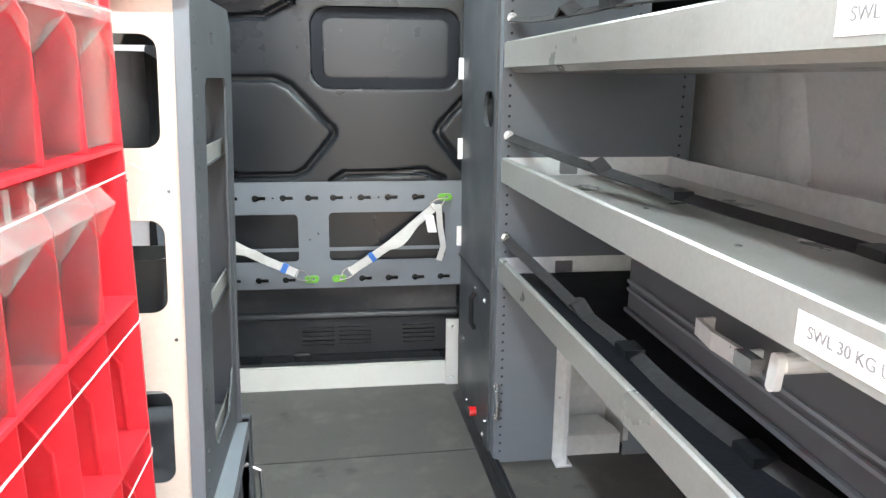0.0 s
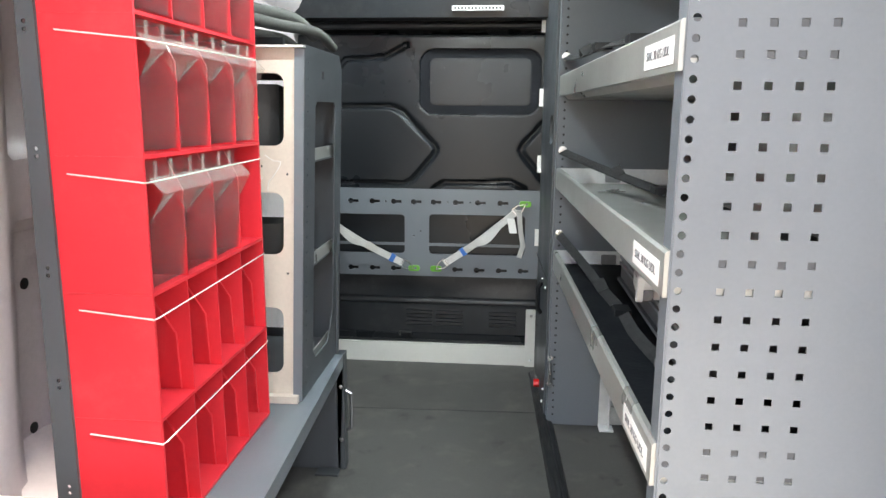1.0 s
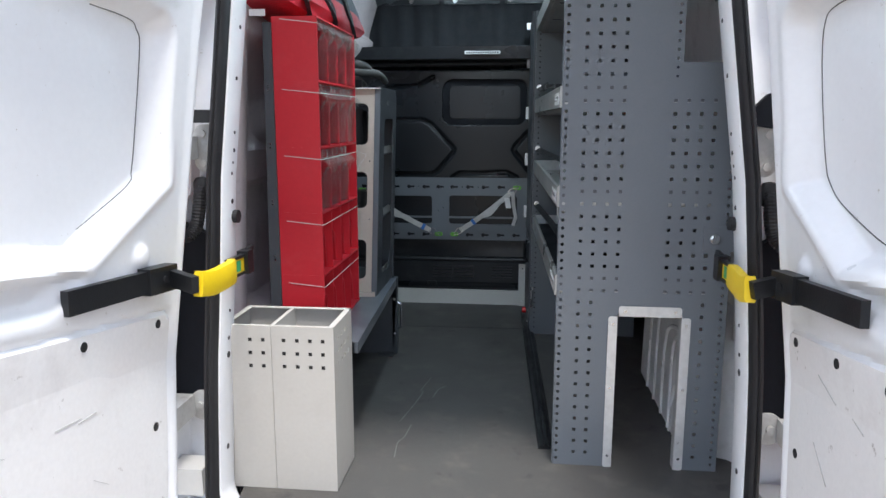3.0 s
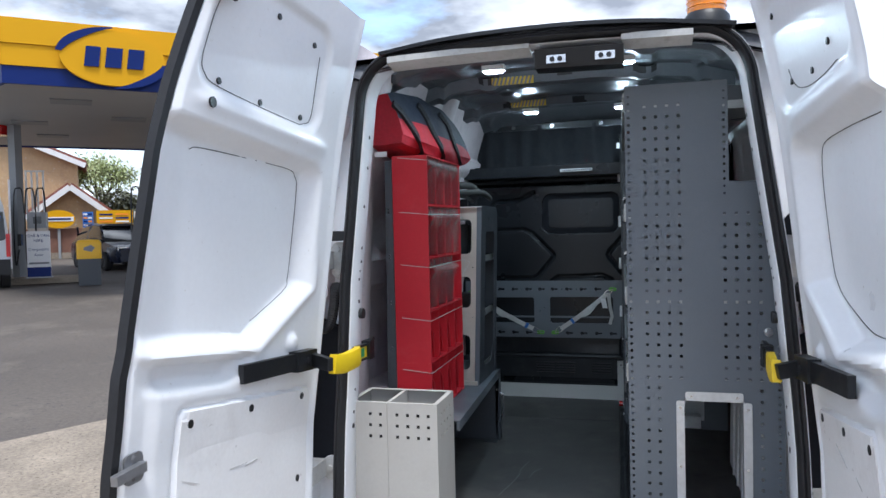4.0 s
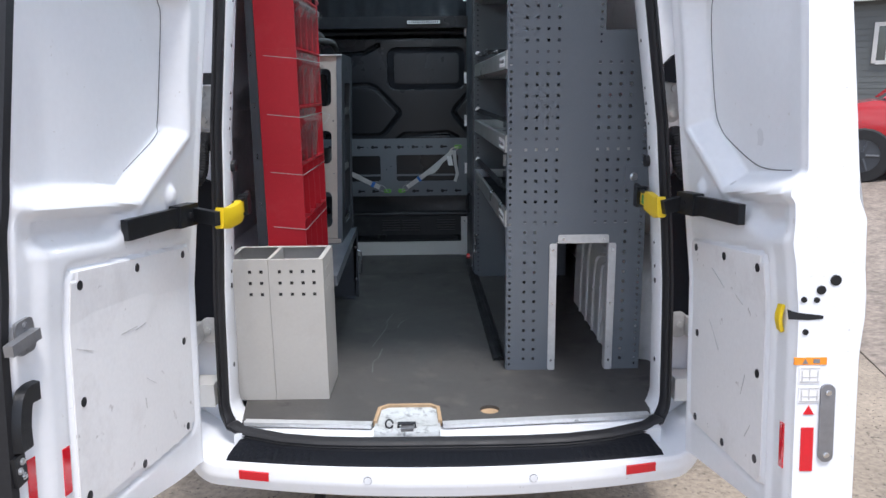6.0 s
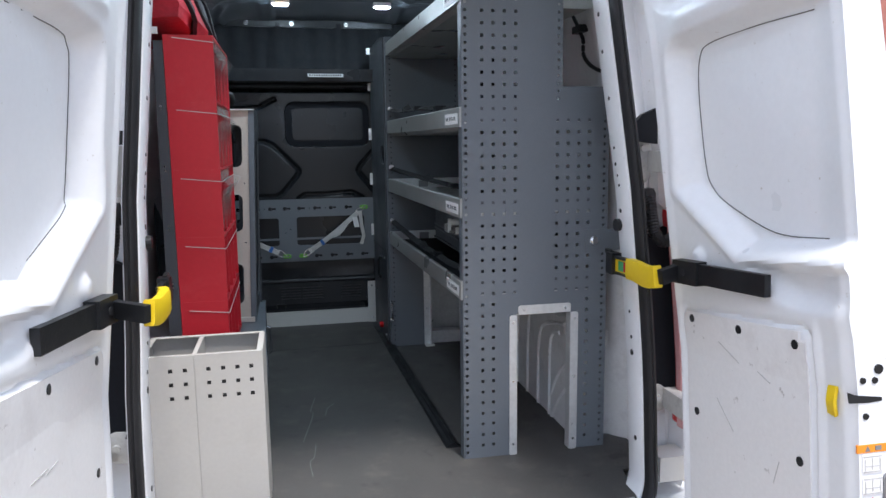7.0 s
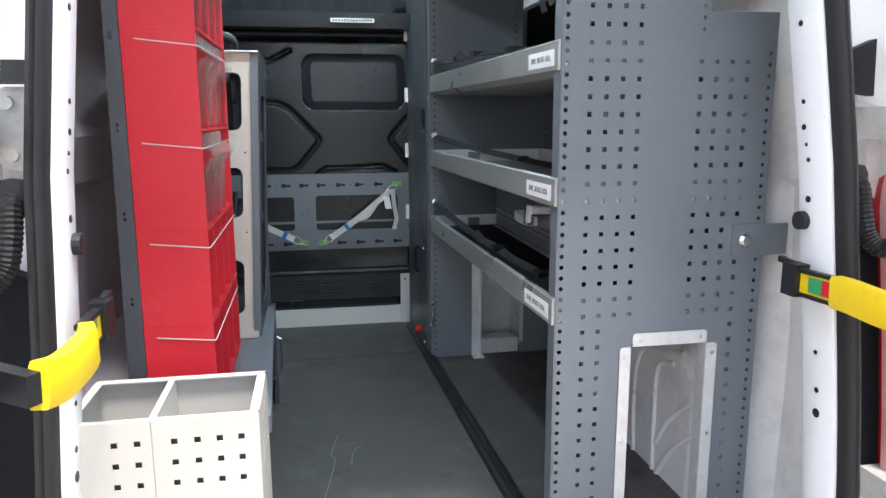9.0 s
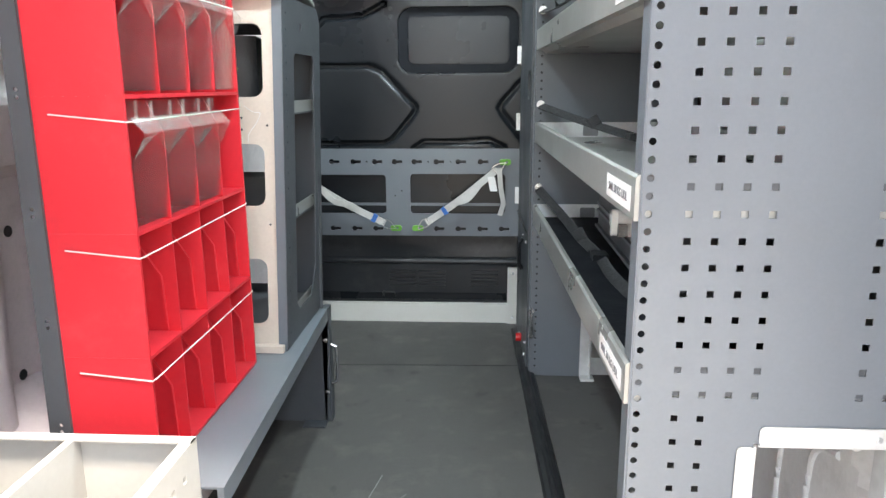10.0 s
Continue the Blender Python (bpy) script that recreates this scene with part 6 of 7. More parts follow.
# hinges, hoses and lamps in the gaps beside the pillars
for side in (-1, 1):
    for z, hh in ((1.025, 0.068), (0.275, 0.045)):
        xi = mid_x(z) + side * (half(z) + 0.066)
        base = slab([rr(-0.036, 0.036, -hh, hh, 0.022, 5)], lambda u, v, w: (xi + u + side * 0.012 * math.cos(v / hh * 3), rear_y(z) + 0.062 + w, z + v), 0.02)
        h = part("door_hinge", base, M_CASTING_HEADER, bpy.data.objects["rear_frame"], "white painted cast door hinge", bevel=0.004)
        for v in ((-0.62, 0.62) if hh > 0.05 else (0.0,)):
            part("hinge_bolt", rod((xi + side * 0.004, rear_y(z) + 0.063, z + v * hh), (xi + side * 0.004, rear_y(z) + 0.052, z + v * hh), 0.011, 10), M_CASTING_HEADER, h)
        part("leaf", cuboid(xi + side * 0.055 - 0.035, xi + side * 0.055 + 0.035, rear_y(z) - 0.06, rear_y(z) + 0.06, z - 0.030, z + 0.034), M_CASTING_HEADER, h, bevel=0.010)
        part("pin", rod((xi + side * 0.085, rear_y(z) - 0.05, z - 0.042), (xi + side * 0.085, rear_y(z) - 0.05, z + 0.046), 0.013, 10), M_CASTING_HEADER, h)
    hose = thing("wiring_hose", "black corrugated rubber wiring hose", "hose", "wiring hoses")
    xs = mid_x(0.85) + side * (half(0.85) + 0.052)
    yb = rear_y(0.85)
    ctrl = [(xs, yb + 0.06, 0.925), (xs, yb + 0.02, 0.905), (xs, yb + 0.005, 0.86), (xs + side * 0.008, yb - 0.005, 0.81), (xs + side * 0.030, yb - 0.02, 0.785), (xs + side * 0.055, yb - 0.04, 0.81), (xs + side * 0.075, yb - 0.06, 0.86)]
    part("socket", loft([[Vector((xs + r * math.cos(a), yb + 0.035 + 0.7 * r * math.sin(a), z)) for a in np.linspace(0, 2 * math.pi, 15)[:-1]] for r, z in ((0.020, 0.885), (0.026, 0.893), (0.026, 0.930), (0.018, 0.945), (0.001, 0.948))]), M_RUBBER, hose, "black rubber elbow socket", smooth=True)
    cp = curve_points(ctrl, 12)
    bm = bmesh.new()
    rings_ = []
    for i, p_ in enumerate(cp):
        a = cp[max(0, i - 1)]
        b_ = cp[min(len(cp) - 1, i + 1)]
        d = (b_ - a).normalized()
        sd = d.cross(Vector((1, 0, 0))).normalized()
        u_ = sd.cross(d)
        rad = 0.017 + 0.0025 * (i % 2)
        rings_.append([bm.verts.new(p_ + sd * rad * math.cos(t) + u_ * rad * math.sin(t)) for t in np.linspace(0, 2 * math.pi, 11)[:-1]])
    for a, b_ in zip(rings_, rings_[1:]):
        for j in range(10):
            bm.faces.new((a[j], a[(j + 1) % 10], b_[(j + 1) % 10], b_[j]))
    part("hose", bm, M_RUBBER, hose)
    tl = thing("tail_lamp", "tall red tail lamp beside the rear opening", "tail lamp", "tail lamps")
    def lamp_face(i, j, side=side):
        z = 0.19 + 1.0 * j
        return Vector((mid_x(z) + side * (half(z) + (0.134 if side > 0 else 0.160) + 0.045 * step(0.85, 1.05, z) + 0.08 * i), rear_y(z) - 0.010 + 0.05 * i * i, z))
    part("lens", sheet(8, 24, lamp_face, lambda i, j: lamp_face(i, j) + Vector((0, 0.10, 0))), M_LAMPRED, tl, smooth=True)
    # The highlight along the lens edge is a pale pink strip.
    part("lens_rim", sheet(3, 24, lambda i, j, side=side: lamp_face(0, j) + Vector((-side * 0.012 * i, 0.004 + 0.02 * i, 0)), lambda i, j, side=side: lamp_face(0, j) + Vector((-side * 0.012 * i, 0.05, 0))), mat("pink_lens_glint", (0.70, 0.36, 0.36), 0.2, var=0.1, coat=0.5) if side < 0 else bpy.data.materials["pink_lens_glint"], tl, "pale strip painted as the highlight on the lens edge")
    part("base_moulding", cuboid(mid_x(0) + side * (half(0.1) + 0.09) - 0.05, mid_x(0) + side * (half(0.1) + 0.09) + 0.05, 0.13, 0.22, 0.03, 0.11), M_CREAM, tl, bevel=0.03)

# ---- bumper ----
bump = thing("rear_bumper", "white rear bumper with a black step pad and red reflectors", "bumper")
def bumper_arc(x):
    return -0.147 + 0.17 * (x - CX) ** 2 + 5.0 * max(0, abs(x - CX) - 0.72) ** 2
def bprof(i, j):
    x = CX - 0.90 + 1.80 * i
    e = step(0.74, 0.90, abs(x - CX))
    prof_ = [(0.0, -0.052), (-0.010, -0.055), (-0.016, -0.064), (-0.022, -0.100), (-0.014, -0.138), (0.03, -0.168)]
    t = j * (len(prof_) - 1)
    k = min(int(t), len(prof_) - 2)
    f = t - k
    dy, z = (prof_[k][n_] + (prof_[k + 1][n_] - prof_[k][n_]) * f for n_ in (0, 1))
    z += 0.05 * e * (1 - j) * 1.2 + 0.01 * e * j - 0.012 * min(1, ((x - CX) / 0.7) ** 2) * (1 - j)
    return Vector((x, bumper_arc(x) + dy, z))
part("shell", sheet(70, 20, bprof, lambda i, j: Vector((bprof(i, j).x, 0.40, bprof(i, j).z - 0.03))), M_WHITE, bump, smooth=True)
def pad(i, j):
    x = CX + (2 * i - 1) * (0.668 + 0.024 * j)
    y1 = bumper_arc(x) + 0.004
    y0_ = rear_y(-0.035, x) - 0.026
    y = y0_ + (y1 - y0_) * j
    ribs = 0.002 * (math.sin(x * 260) > 0.2) * step(0.25, 0.3, j) * step(0.95, 0.9, j) * (1 if abs(x - CX) > 0.40 else 0.25)
    return Vector((x, y, -0.037 - 0.012 * j - 0.010 * ((x - CX) / 0.7) ** 2 * j + ribs - 0.004 * step(0.9, 1.0, j) + 0.006 * step(0.2, 0.0, j)))
part("step_pad", sheet(300, 14, pad, lambda i, j: Vector((pad(i, j).x, pad(i, j).y, -0.09))), M_MAT, bump, "black ribbed plastic step pad")
for x0, x1 in ((-0.362, -0.265), (0.842, 0.938)):
    bm = sheet(6, 3, lambda i, j: Vector((x0 + (x1 - x0) * i, bumper_arc(x0 + (x1 - x0) * i) - 0.0235, -0.106 + 0.028 * j + (0.006 if x0 > 0 else 0))), lambda i, j: Vector((x0 + (x1 - x0) * i, bumper_arc(x0 + (x1 - x0) * i) + 0.0, -0.106 + 0.028 * j + (0.006 if x0 > 0 else 0))))
    part("reflector", bm, M_REFL, bump, "red rear reflector")
for x in (0.045, 0.549):
    b = Vector((x, bumper_arc(x) - 0.0205, -0.085))
    part("parking_sensor", sweep([b + Vector((0, 0.004, 0)), b + Vector((0, -0.003, 0))], ring(0.011, 14)), M_WHITE, bump, "round white parking sensor")
    part("sensor_gap", sweep([b + Vector((0, 0.004, 0)), b + Vector((0, -0.0012, 0))], ring(0.0128, 14)), M_STEEL, bump)
tow = thing("tow_eye", "black steel towing eye below the bumper", "towing eye")
part("loop", sweep([(-0.175 + 0.035 * math.cos(a), 0.0, -0.280 + 0.03 * math.sin(a)) for a in np.linspace(0.3, 2 * math.pi - 0.9, 16)], ring(0.008, 8), up=(0, 1, 0)), M_BLACK, tow)
part("stem", cuboid(-0.155, -0.125, -0.01, 0.15, -0.270, -0.245), M_BLACK, tow)
bc = thing("roof_beacon", "amber warning beacon on the van roof", "beacon")
part("base", loft([[Vector((0.79 + r * math.cos(a), 0.36 + r * math.sin(a), z)) for a in np.linspace(0, 2 * math.pi, 21)[:-1]] for r, z in ((0.0, 1.76), (0.075, 1.76), (0.072, 1.8), (0.060, 1.815), (0.0, 1.815))]), M_BLACK, bc, smooth=True)
part("lens", loft([[Vector((0.79 + r * math.cos(a), 0.36 + r * math.sin(a), z)) for a in np.linspace(0, 2 * math.pi, 25)[:-1]] for r, z in ((0.0, 1.815), (0.060, 1.815), (0.062, 1.86), (0.058, 1.915), (0.048, 1.945), (0.0, 1.952))]), M_AMBER, bc, "amber lens", smooth=True)
for k in range(5):
    part("lens_rib", sweep([(0.79 + 0.0615 * math.cos(a), 0.36 + 0.0615 * math.sin(a), 1.832 + 0.018 * k) for a in np.linspace(0, 2 * math.pi, 25)[:-1]], ring(0.0022, 5), closed=True), M_AMBER, bc)
bar = thing("beacon_bracket", "black mounting bar under the roof beacon", "mounting bar")
part("bar", cuboid(0.70, 0.87, 0.30, 0.42, 1.745, 1.7595), M_BLACK, bar)


# ---- the yard ----
def ground_z(x, y):
    s = -0.7071 * (x - 0.6) + 0.7071 * (y + 2.2)
    return -0.55 + 0.0092 * min(45, max(-12, s)) + 0.016 * min(40, max(0, s - 6))


def yard_z(x, y):
    """The gravel to the side rises a little from the apron's edge."""
    return ground_z(x, y) + 0.105 * min(3.4, max(0, x - 2.75))


M_CONC = mat("pale_brushed_concrete", (0.265, 0.220, 0.170), 0.85, var=0.42, scale=2.2, fine=40, bump=1.2, bscale=60, dirt=(0.16, 0.135, 0.11), dirt_amt=0.5, pits=((0.10, 0.085, 0.068), 42.0, 0.59))
M_TAR = mat("worn_grey_tarmac", (0.098, 0.082, 0.069), 0.75, var=0.34, scale=0.55, fine=30, bump=0.6, bscale=60, dirt=(0.19, 0.165, 0.135), dirt_amt=0.8, pits=((0.055, 0.05, 0.046), 16.0, 0.60))
M_GRAVEL = mat("grey_gravel", (0.24, 0.20, 0.165), 0.9, var=0.5, scale=6, fine=24, bump=1.0, bscale=30)
M_BRICK = mat("buff_brick", (0.50, 0.34, 0.19), 0.85, var=0.14, scale=1.5, fine=14, dirt=(0.30, 0.19, 0.11), dirt_amt=0.6, pits=((0.58, 0.50, 0.40), 9.0, 0.60))
M_ROOFTILE = mat("red_brown_tile", (0.23, 0.075, 0.055), 0.8, var=0.25, scale=3, fine=18, bump=0.5, bscale=10)
M_PYELLOW = mat("fascia_yellow", (0.70, 0.355, 0.002), 0.5, var=0.03, scale=1)
M_PBLUE = mat("fascia_blue", (0.005, 0.020, 0.135), 0.4, var=0.05, scale=1)
for m_ in (M_PYELLOW, M_PBLUE):
    m_.node_tree.nodes["Principled BSDF"].inputs["Specular IOR Level"].default_value = 0.2
M_CANOPY = mat("pale_canopy_soffit", (0.42, 0.42, 0.41), 0.5, var=0.06, scale=1)
M_PGREY = mat("grey_paint", (0.30, 0.31, 0.32), 0.5, var=0.06, scale=3)
M_DARKGLASS = mat("dark_window_glass", (0.02, 0.024, 0.028), 0.06, var=0.1, coat=0.6)
M_HOOD = mat("orange_yellow_plastic", (0.76, 0.42, 0.012), 0.4, var=0.05, scale=6)
M_TYRE = mat("black_tyre", (0.02, 0.02, 0.021), 0.8, var=0.15, scale=10)
M_NAVYPAINT = mat("dark_blue_car_paint", (0.010, 0.016, 0.042), 0.28, var=0.1, scale=3, coat=0.3)
M_REDPAINT = mat("red_car_paint", (0.52, 0.012, 0.02), 0.18, var=0.05, scale=3, coat=0.8)
M_BARK = mat("brown_bark", (0.10, 0.075, 0.055), 0.9, var=0.3, scale=9, bump=0.8, bscale=20)
M_HEDGE = mat("dark_hedge_leaf", (0.085, 0.09, 0.05), 0.6, var=0.4, scale=2, fine=9)
M_LEAF = mat("fresh_leaf", (0.40, 0.45, 0.21), 0.6, var=0.4, scale=2, fine=9)


def ground_sheet(name, outline, lift, material, label, category):
    """A flat area of the yard with its own thickness, cut in fine strips so that it follows the slope."""
    bm = bmesh.new()
    vs = [bm.verts.new((x, y, ground_z(x, y) + lift)) for x, y in outline]
    f = bm.faces.new(vs)
    r = bmesh.ops.extrude_face_region(bm, geom=[f])
    for v in r["geom"]:
        if isinstance(v, bmesh.types.BMVert):
            v.co.z -= 0.12
    return tagged(part(name, bm, material), label, category, kind="structure")


bm = bmesh.new()
R_ = [0, 2, 4, 7, 11, 16, 22, 30, 45, 70, 120, 250, 600, 1500]
NA = 48
gv = [[bm.verts.new((0.6 + r * math.cos(2 * math.pi * k / NA), -2.2 + r * math.sin(2 * math.pi * k / NA), ground_z(0.6 + r * math.cos(2 * math.pi * k / NA), -2.2 + r * math.sin(2 * math.pi * k / NA)) - 0.01)) for k in range(NA)] for r in R_[1:]]
c0 = bm.verts.new((0.6, -2.2, ground_z(0.6, -2.2) - 0.01))
for k in range(NA):
    bm.faces.new((c0, gv[0][k], gv[0][(k + 1) % NA]))
    for a, b in zip(gv, gv[1:]):
        bm.faces.new((a[k], b[k], b[(k + 1) % NA], a[(k + 1) % NA]))
tagged(part("ground", bm, M_TAR, smooth=True), "worn grey patched tarmac forecourt", "ground", kind="structure")
ground_sheet("pavement", [(-3.1, 4.6), (-4.70, 1.5), (-8.0, -5.0), (-9.0, -12.0), (4.2, -12.0), (3.0, -2.0), (2.72, 1.4), (3.2, 4.0), (4.0, 9.0), (0.0, 10.2)], 0.012, M_CONC, "pale textured concrete apron with dark grit", "pavement")
edge_line = [(4.2, -12.0), (3.0, -2.0), (2.72, 1.4), (3.2, 4.0), (4.0, 9.0), (5.2, 16.0)]
bm = bmesh.new()
rows_ = []
for x, y in edge_line:
    rows_.append([bm.verts.new((x + o, y - 0.15 * o, yard_z(x + o, y - 0.15 * o) + 0.006)) for o in (0.01, 0.6, 1.4, 2.4, 3.4, 6.0, 12.0, 20.0)])
for p, q in zip(rows_, rows_[1:]):
    for i in range(7):
        bm.faces.new((p[i], p[i + 1], q[i + 1], q[i]))
r = bmesh.ops.extrude_face_region(bm, geom=bm.faces[:])
for v in r["geom"]:
    if isinstance(v, bmesh.types.BMVert):
        v.co.z -= 0.5
bmesh.ops.recalc_face_normals(bm, faces=bm.faces[:])
tagged(part("gravel_strip", bm, M_GRAVEL), "brown gravel rising beside the apron", "gravel", kind="structure")
M_JOINT = mat("damp_joint_dirt", (0.055, 0.048, 0.04), 0.95, var=0.4, scale=9)
jt = thing("apron_joint", "dark dirt-filled joint in the concrete apron", "joint", kind="structure")
for a, b in (((-4.4, 0.98), (-1.82, 0.51)), ((-1.82, 0.51), (-0.61, 0.31)), ((-0.61, 0.31), (2.6, -0.20))):
    A, B = Vector((*a, 0)), Vector((*b, 0))
    pts = [A.lerp(B, t) for t in np.linspace(0, 1, 14)]
    pts = [Vector((p.x + 0.02 * math.sin(7 * i), p.y + 0.02 * math.cos(5 * i), ground_z(p.x, p.y) + 0.0130)) for i, p in enumerate(pts)]
    part("joint", sweep(pts, rect(0.018, 0.012)), M_JOINT, jt)
# embedded grit
grit = thing("grit", "dark grit on the concrete apron", "grit", kind="stuff")
rng = random.Random(5)
bm = bmesh.new()
for k in range(5200):
    x, y = rng.uniform(-4.2, 2.9), rng.uniform(-1.7, 2.6)
    if rng.random() < 0.35:
        x, y = rng.uniform(-2.2, 0.4), rng.uniform(-1.0, 0.9)
    s = rng.uniform(0.002, 0.006)
    z = ground_z(x, y) + 0.0122
    a = rng.uniform(0, 3)
    v = [bm.verts.new((x + s * math.cos(a + i * 2.1) * rng.uniform(0.6, 1.4), y + s * math.sin(a + i * 2.1) * rng.uniform(0.6, 1.4), z)) for i in range(3)] + [bm.verts.new((x, y, z + s * 0.5))]
    for i in range(3):
        bm.faces.new((v[i], v[(i + 1) % 3], v[3]))
part("grit_specks", bm, mat("dark_grit", (0.07, 0.06, 0.05), 0.9, var=0.4), grit)

# filling station canopy
ZC = 4.18
cn = thing("canopy", "yellow and blue filling station canopy with a pale soffit", "canopy")
outline = [(-22.2, 14.3), (-11.3, 9.0), (-9.15, 11.05), (-2.5, 17.4), (-10.3, 25.5)]
part("soffit", slab([outline], lambda u, v, w: (u, v, ZC + w), 0.15), M_CANOPY, cn)
def fascia(a, b, z0, z1, material, nm, out=0.0):
    A, B = Vector((*a, 0)), Vector((*b, 0))
    d = (B - A).normalized()
    n = Vector((d.y, -d.x, 0))
    A, B = A - d * (out + 0.045), B + d * (out + 0.045)
    bm = bmesh.new()
    vs = []
    for P in (A, B):
        for o in (0.0, 0.08):
            for z in (z0, z1):
                vs.append(bm.verts.new(P + n * (out + o - 0.02) + Vector((0, 0, z))))
    for f in ((0, 1, 3, 2), (4, 6, 7, 5), (0, 4, 5, 1), (2, 3, 7, 6), (0, 2, 6, 4), (1, 5, 7, 3)):
        bm.faces.new([vs[i] for i in f])
    return part(nm, bm, material, cn)
for a, b in zip(outline, outline[1:] + outline[:1]):
    fascia(a, b, ZC - 0.05, ZC + 0.30, M_PBLUE, "blue_band")
    fascia(a, b, ZC + 0.30, ZC + 0.72, M_PYELLOW, "yellow_band", 0.03)
    fascia(a, b, ZC + 0.725, ZC + 1.22, M_PYELLOW, "yellow_band", 0.06)
A, B = Vector((-11.3, 9.0, 0)), Vector((-9.15, 11.05, 0))
d = (B - A).normalized()
nn = Vector((d.y, -d.x, 0))
C = A + d * 1.93 + Vector((0, 0, ZC + 0.56))
def oval(a_, b_, off, thick, material, nm, lab=""):
    part(nm, slab([[(a_ * math.cos(t), b_ * math.sin(t)) for t in np.linspace(0, 2 * math.pi, 41)[:-1]]], lambda u, v, w: C + d * u + nn * (off + w) + Vector((0, 0, v)), thick), material, cn, lab)
oval(0.98, 0.56, 0.10, 0.10, M_PYELLOW, "sign_face", "yellow oval sign with blue bars")
for t0 in (0.50, 1.50):
    ts = np.linspace(t0 * math.pi, (t0 + 0.46) * math.pi, 17)
    arc_ = [(1.06 * math.cos(t), 0.62 * math.sin(t)) for t in ts] + [((1.04 - 0.16 * math.sin(math.pi * k / 16) - 0.006 * k) * math.cos(t), (0.60 - 0.10 * math.sin(math.pi * k / 16)) * math.sin(t)) for k, t in reversed(list(enumerate(ts)))]
    part("sign_crescent", slab([arc_], lambda u, v, w: C + d * u + nn * (0.203 + w) + Vector((0, 0, v)), 0.02), M_PBLUE, cn)
for u0, u1, v0, v1 in ((-0.55, -0.28, -0.20, 0.20), (-0.17, 0.13, -0.20, 0.20), (0.24, 0.54, -0.20, 0.20)):
    part("sign_bar", slab([[(u0, v0), (u1, v0), (u1 + 0.05 * (v1 > 0), v1), (u0 + 0.05 * (v1 > 0), v1)]], lambda u, v, w: C + d * u + nn * (0.212 + w) + Vector((0, 0, v)), 0.03), M_PBLUE, cn)
for x, y in ((-11.8, 11.2), (-12.4, 13.8), (-15.0, 13.2), (-10.4, 13.0), (-13.0, 17.0), (-16.5, 15.5), (-12.0, 20.0)):
    part("soffit_lamp", slab([[(-0.42, -0.30), (0.42, -0.30), (0.42, 0.30), (-0.42, 0.30)]], lambda u, v, w: (x + u * 0.73 + v * 0.68, y + u * 0.68 - v * 0.73, ZC - 0.004 - w), 0.03), M_PGREY, cn, "recessed soffit lamp")
post = thing("canopy_post", "grey steel post holding up the canopy", "post")
px, py = -15.75, 13.4
part("post", cuboid(px - 0.115, px + 0.115, py - 0.115, py + 0.115, ground_z(px, py), ZC), M_PGREY, post)
part("red_box", cuboid(px - 0.95, px - 0.17, py - 0.25, py + 0.1, ZC - 0.28, ZC - 0.02), M_LAMPRED, post)


def at_ground(x, y, turn):
    return pose(x, y, ground_z(x, y), 0, 0, turn)


def wheel(parent, x, y, r, w, side=1):
    bm = bmesh.new()
    n = 24
    prof_ = [(r * 0.60, -w / 2), (r * 0.94, -w / 2), (r, -w / 2 + 0.02), (r, w / 2 - 0.02), (r * 0.94, w / 2), (r * 0.60, w / 2)]
    rings_ = [[bm.verts.new((x + o, y + q * math.cos(a), r + q * math.sin(a))) for q, o in prof_] for a in np.linspace(0, 2 * math.pi, n + 1)[:-1]]
    for i in range(n):
        a, b = rings_[i], rings_[(i + 1) % n]
        for j in range(len(prof_)):
            k = (j + 1) % len(prof_)
            bm.faces.new((a[j], a[k], b[k], b[j]))
    wh = part("wheel", bm, M_TYRE, parent, smooth=True)
    bm = bmesh.new()
    rod((x - w * 0.44, y, r), (x + w * 0.44, y, r), r * 0.60, 20, bm)
    for k in range(5):
        a = 2 * math.pi * k / 5
        for s in (-1, 1):
            rod((x + s * w * 0.46, y + r * 0.12 * math.cos(a), r + r * 0.12 * math.sin(a)), (x + s * w * 0.46, y + r * 0.55 * math.cos(a), r + r * 0.55 * math.sin(a)), r * 0.07, 6, bm)
    rim = part("rim", bm, M_DKGREY, wh)
    return wh


def body_loft(parent, name, sections, material):
    """sections: (y, [(half width, z), ...]) from the front to the back of a vehicle."""
    bm = bmesh.new()
    rows_ = []
    for y, prof_ in sections:
        loop = [(w, z) for w, z in prof_] + [(-w, z) for w, z in prof_[::-1]]
        rows_.append([bm.verts.new((x, y, z)) for x, z in loop])
    n = len(rows_[0])
    for a, b in zip(rows_, rows_[1:]):
        for i in range(n):
            bm.faces.new((a[i], a[(i + 1) % n], b[(i + 1) % n], b[i]))
    bm.faces.new(rows_[0]), bm.faces.new(rows_[-1][::-1])
    return part(name, bm, material, parent, smooth=True)


# white panel van at the pumps, seen from behind
wv = thing("parked_van", "white high-roof panel van with dark rear glass, parked at the pumps", "van", at=at_ground(-14.95, 11.10, 52))
prof_a = [(0.84, 0.45), (0.92, 0.60), (0.93, 1.0), (0.90, 1.5), (0.83, 2.05), (0.74, 2.40), (0.50, 2.50), (0.0, 2.52)]
secs = [(0.0, [(w * 0.985, z) for w, z in prof_a]), (0.10, prof_a), (4.4, prof_a), (5.0, [(w, min(z, 1.7)) for w, z in prof_a]), (5.6, [(w * 0.92, min(z, 1.0)) for w, z in prof_a])]
# Body white is greyed to paint in the shade under the canopy.
body_loft(wv, "body", secs, mat("shaded_white_paint", (0.60, 0.62, 0.64), 0.4, var=0.05, scale=2))
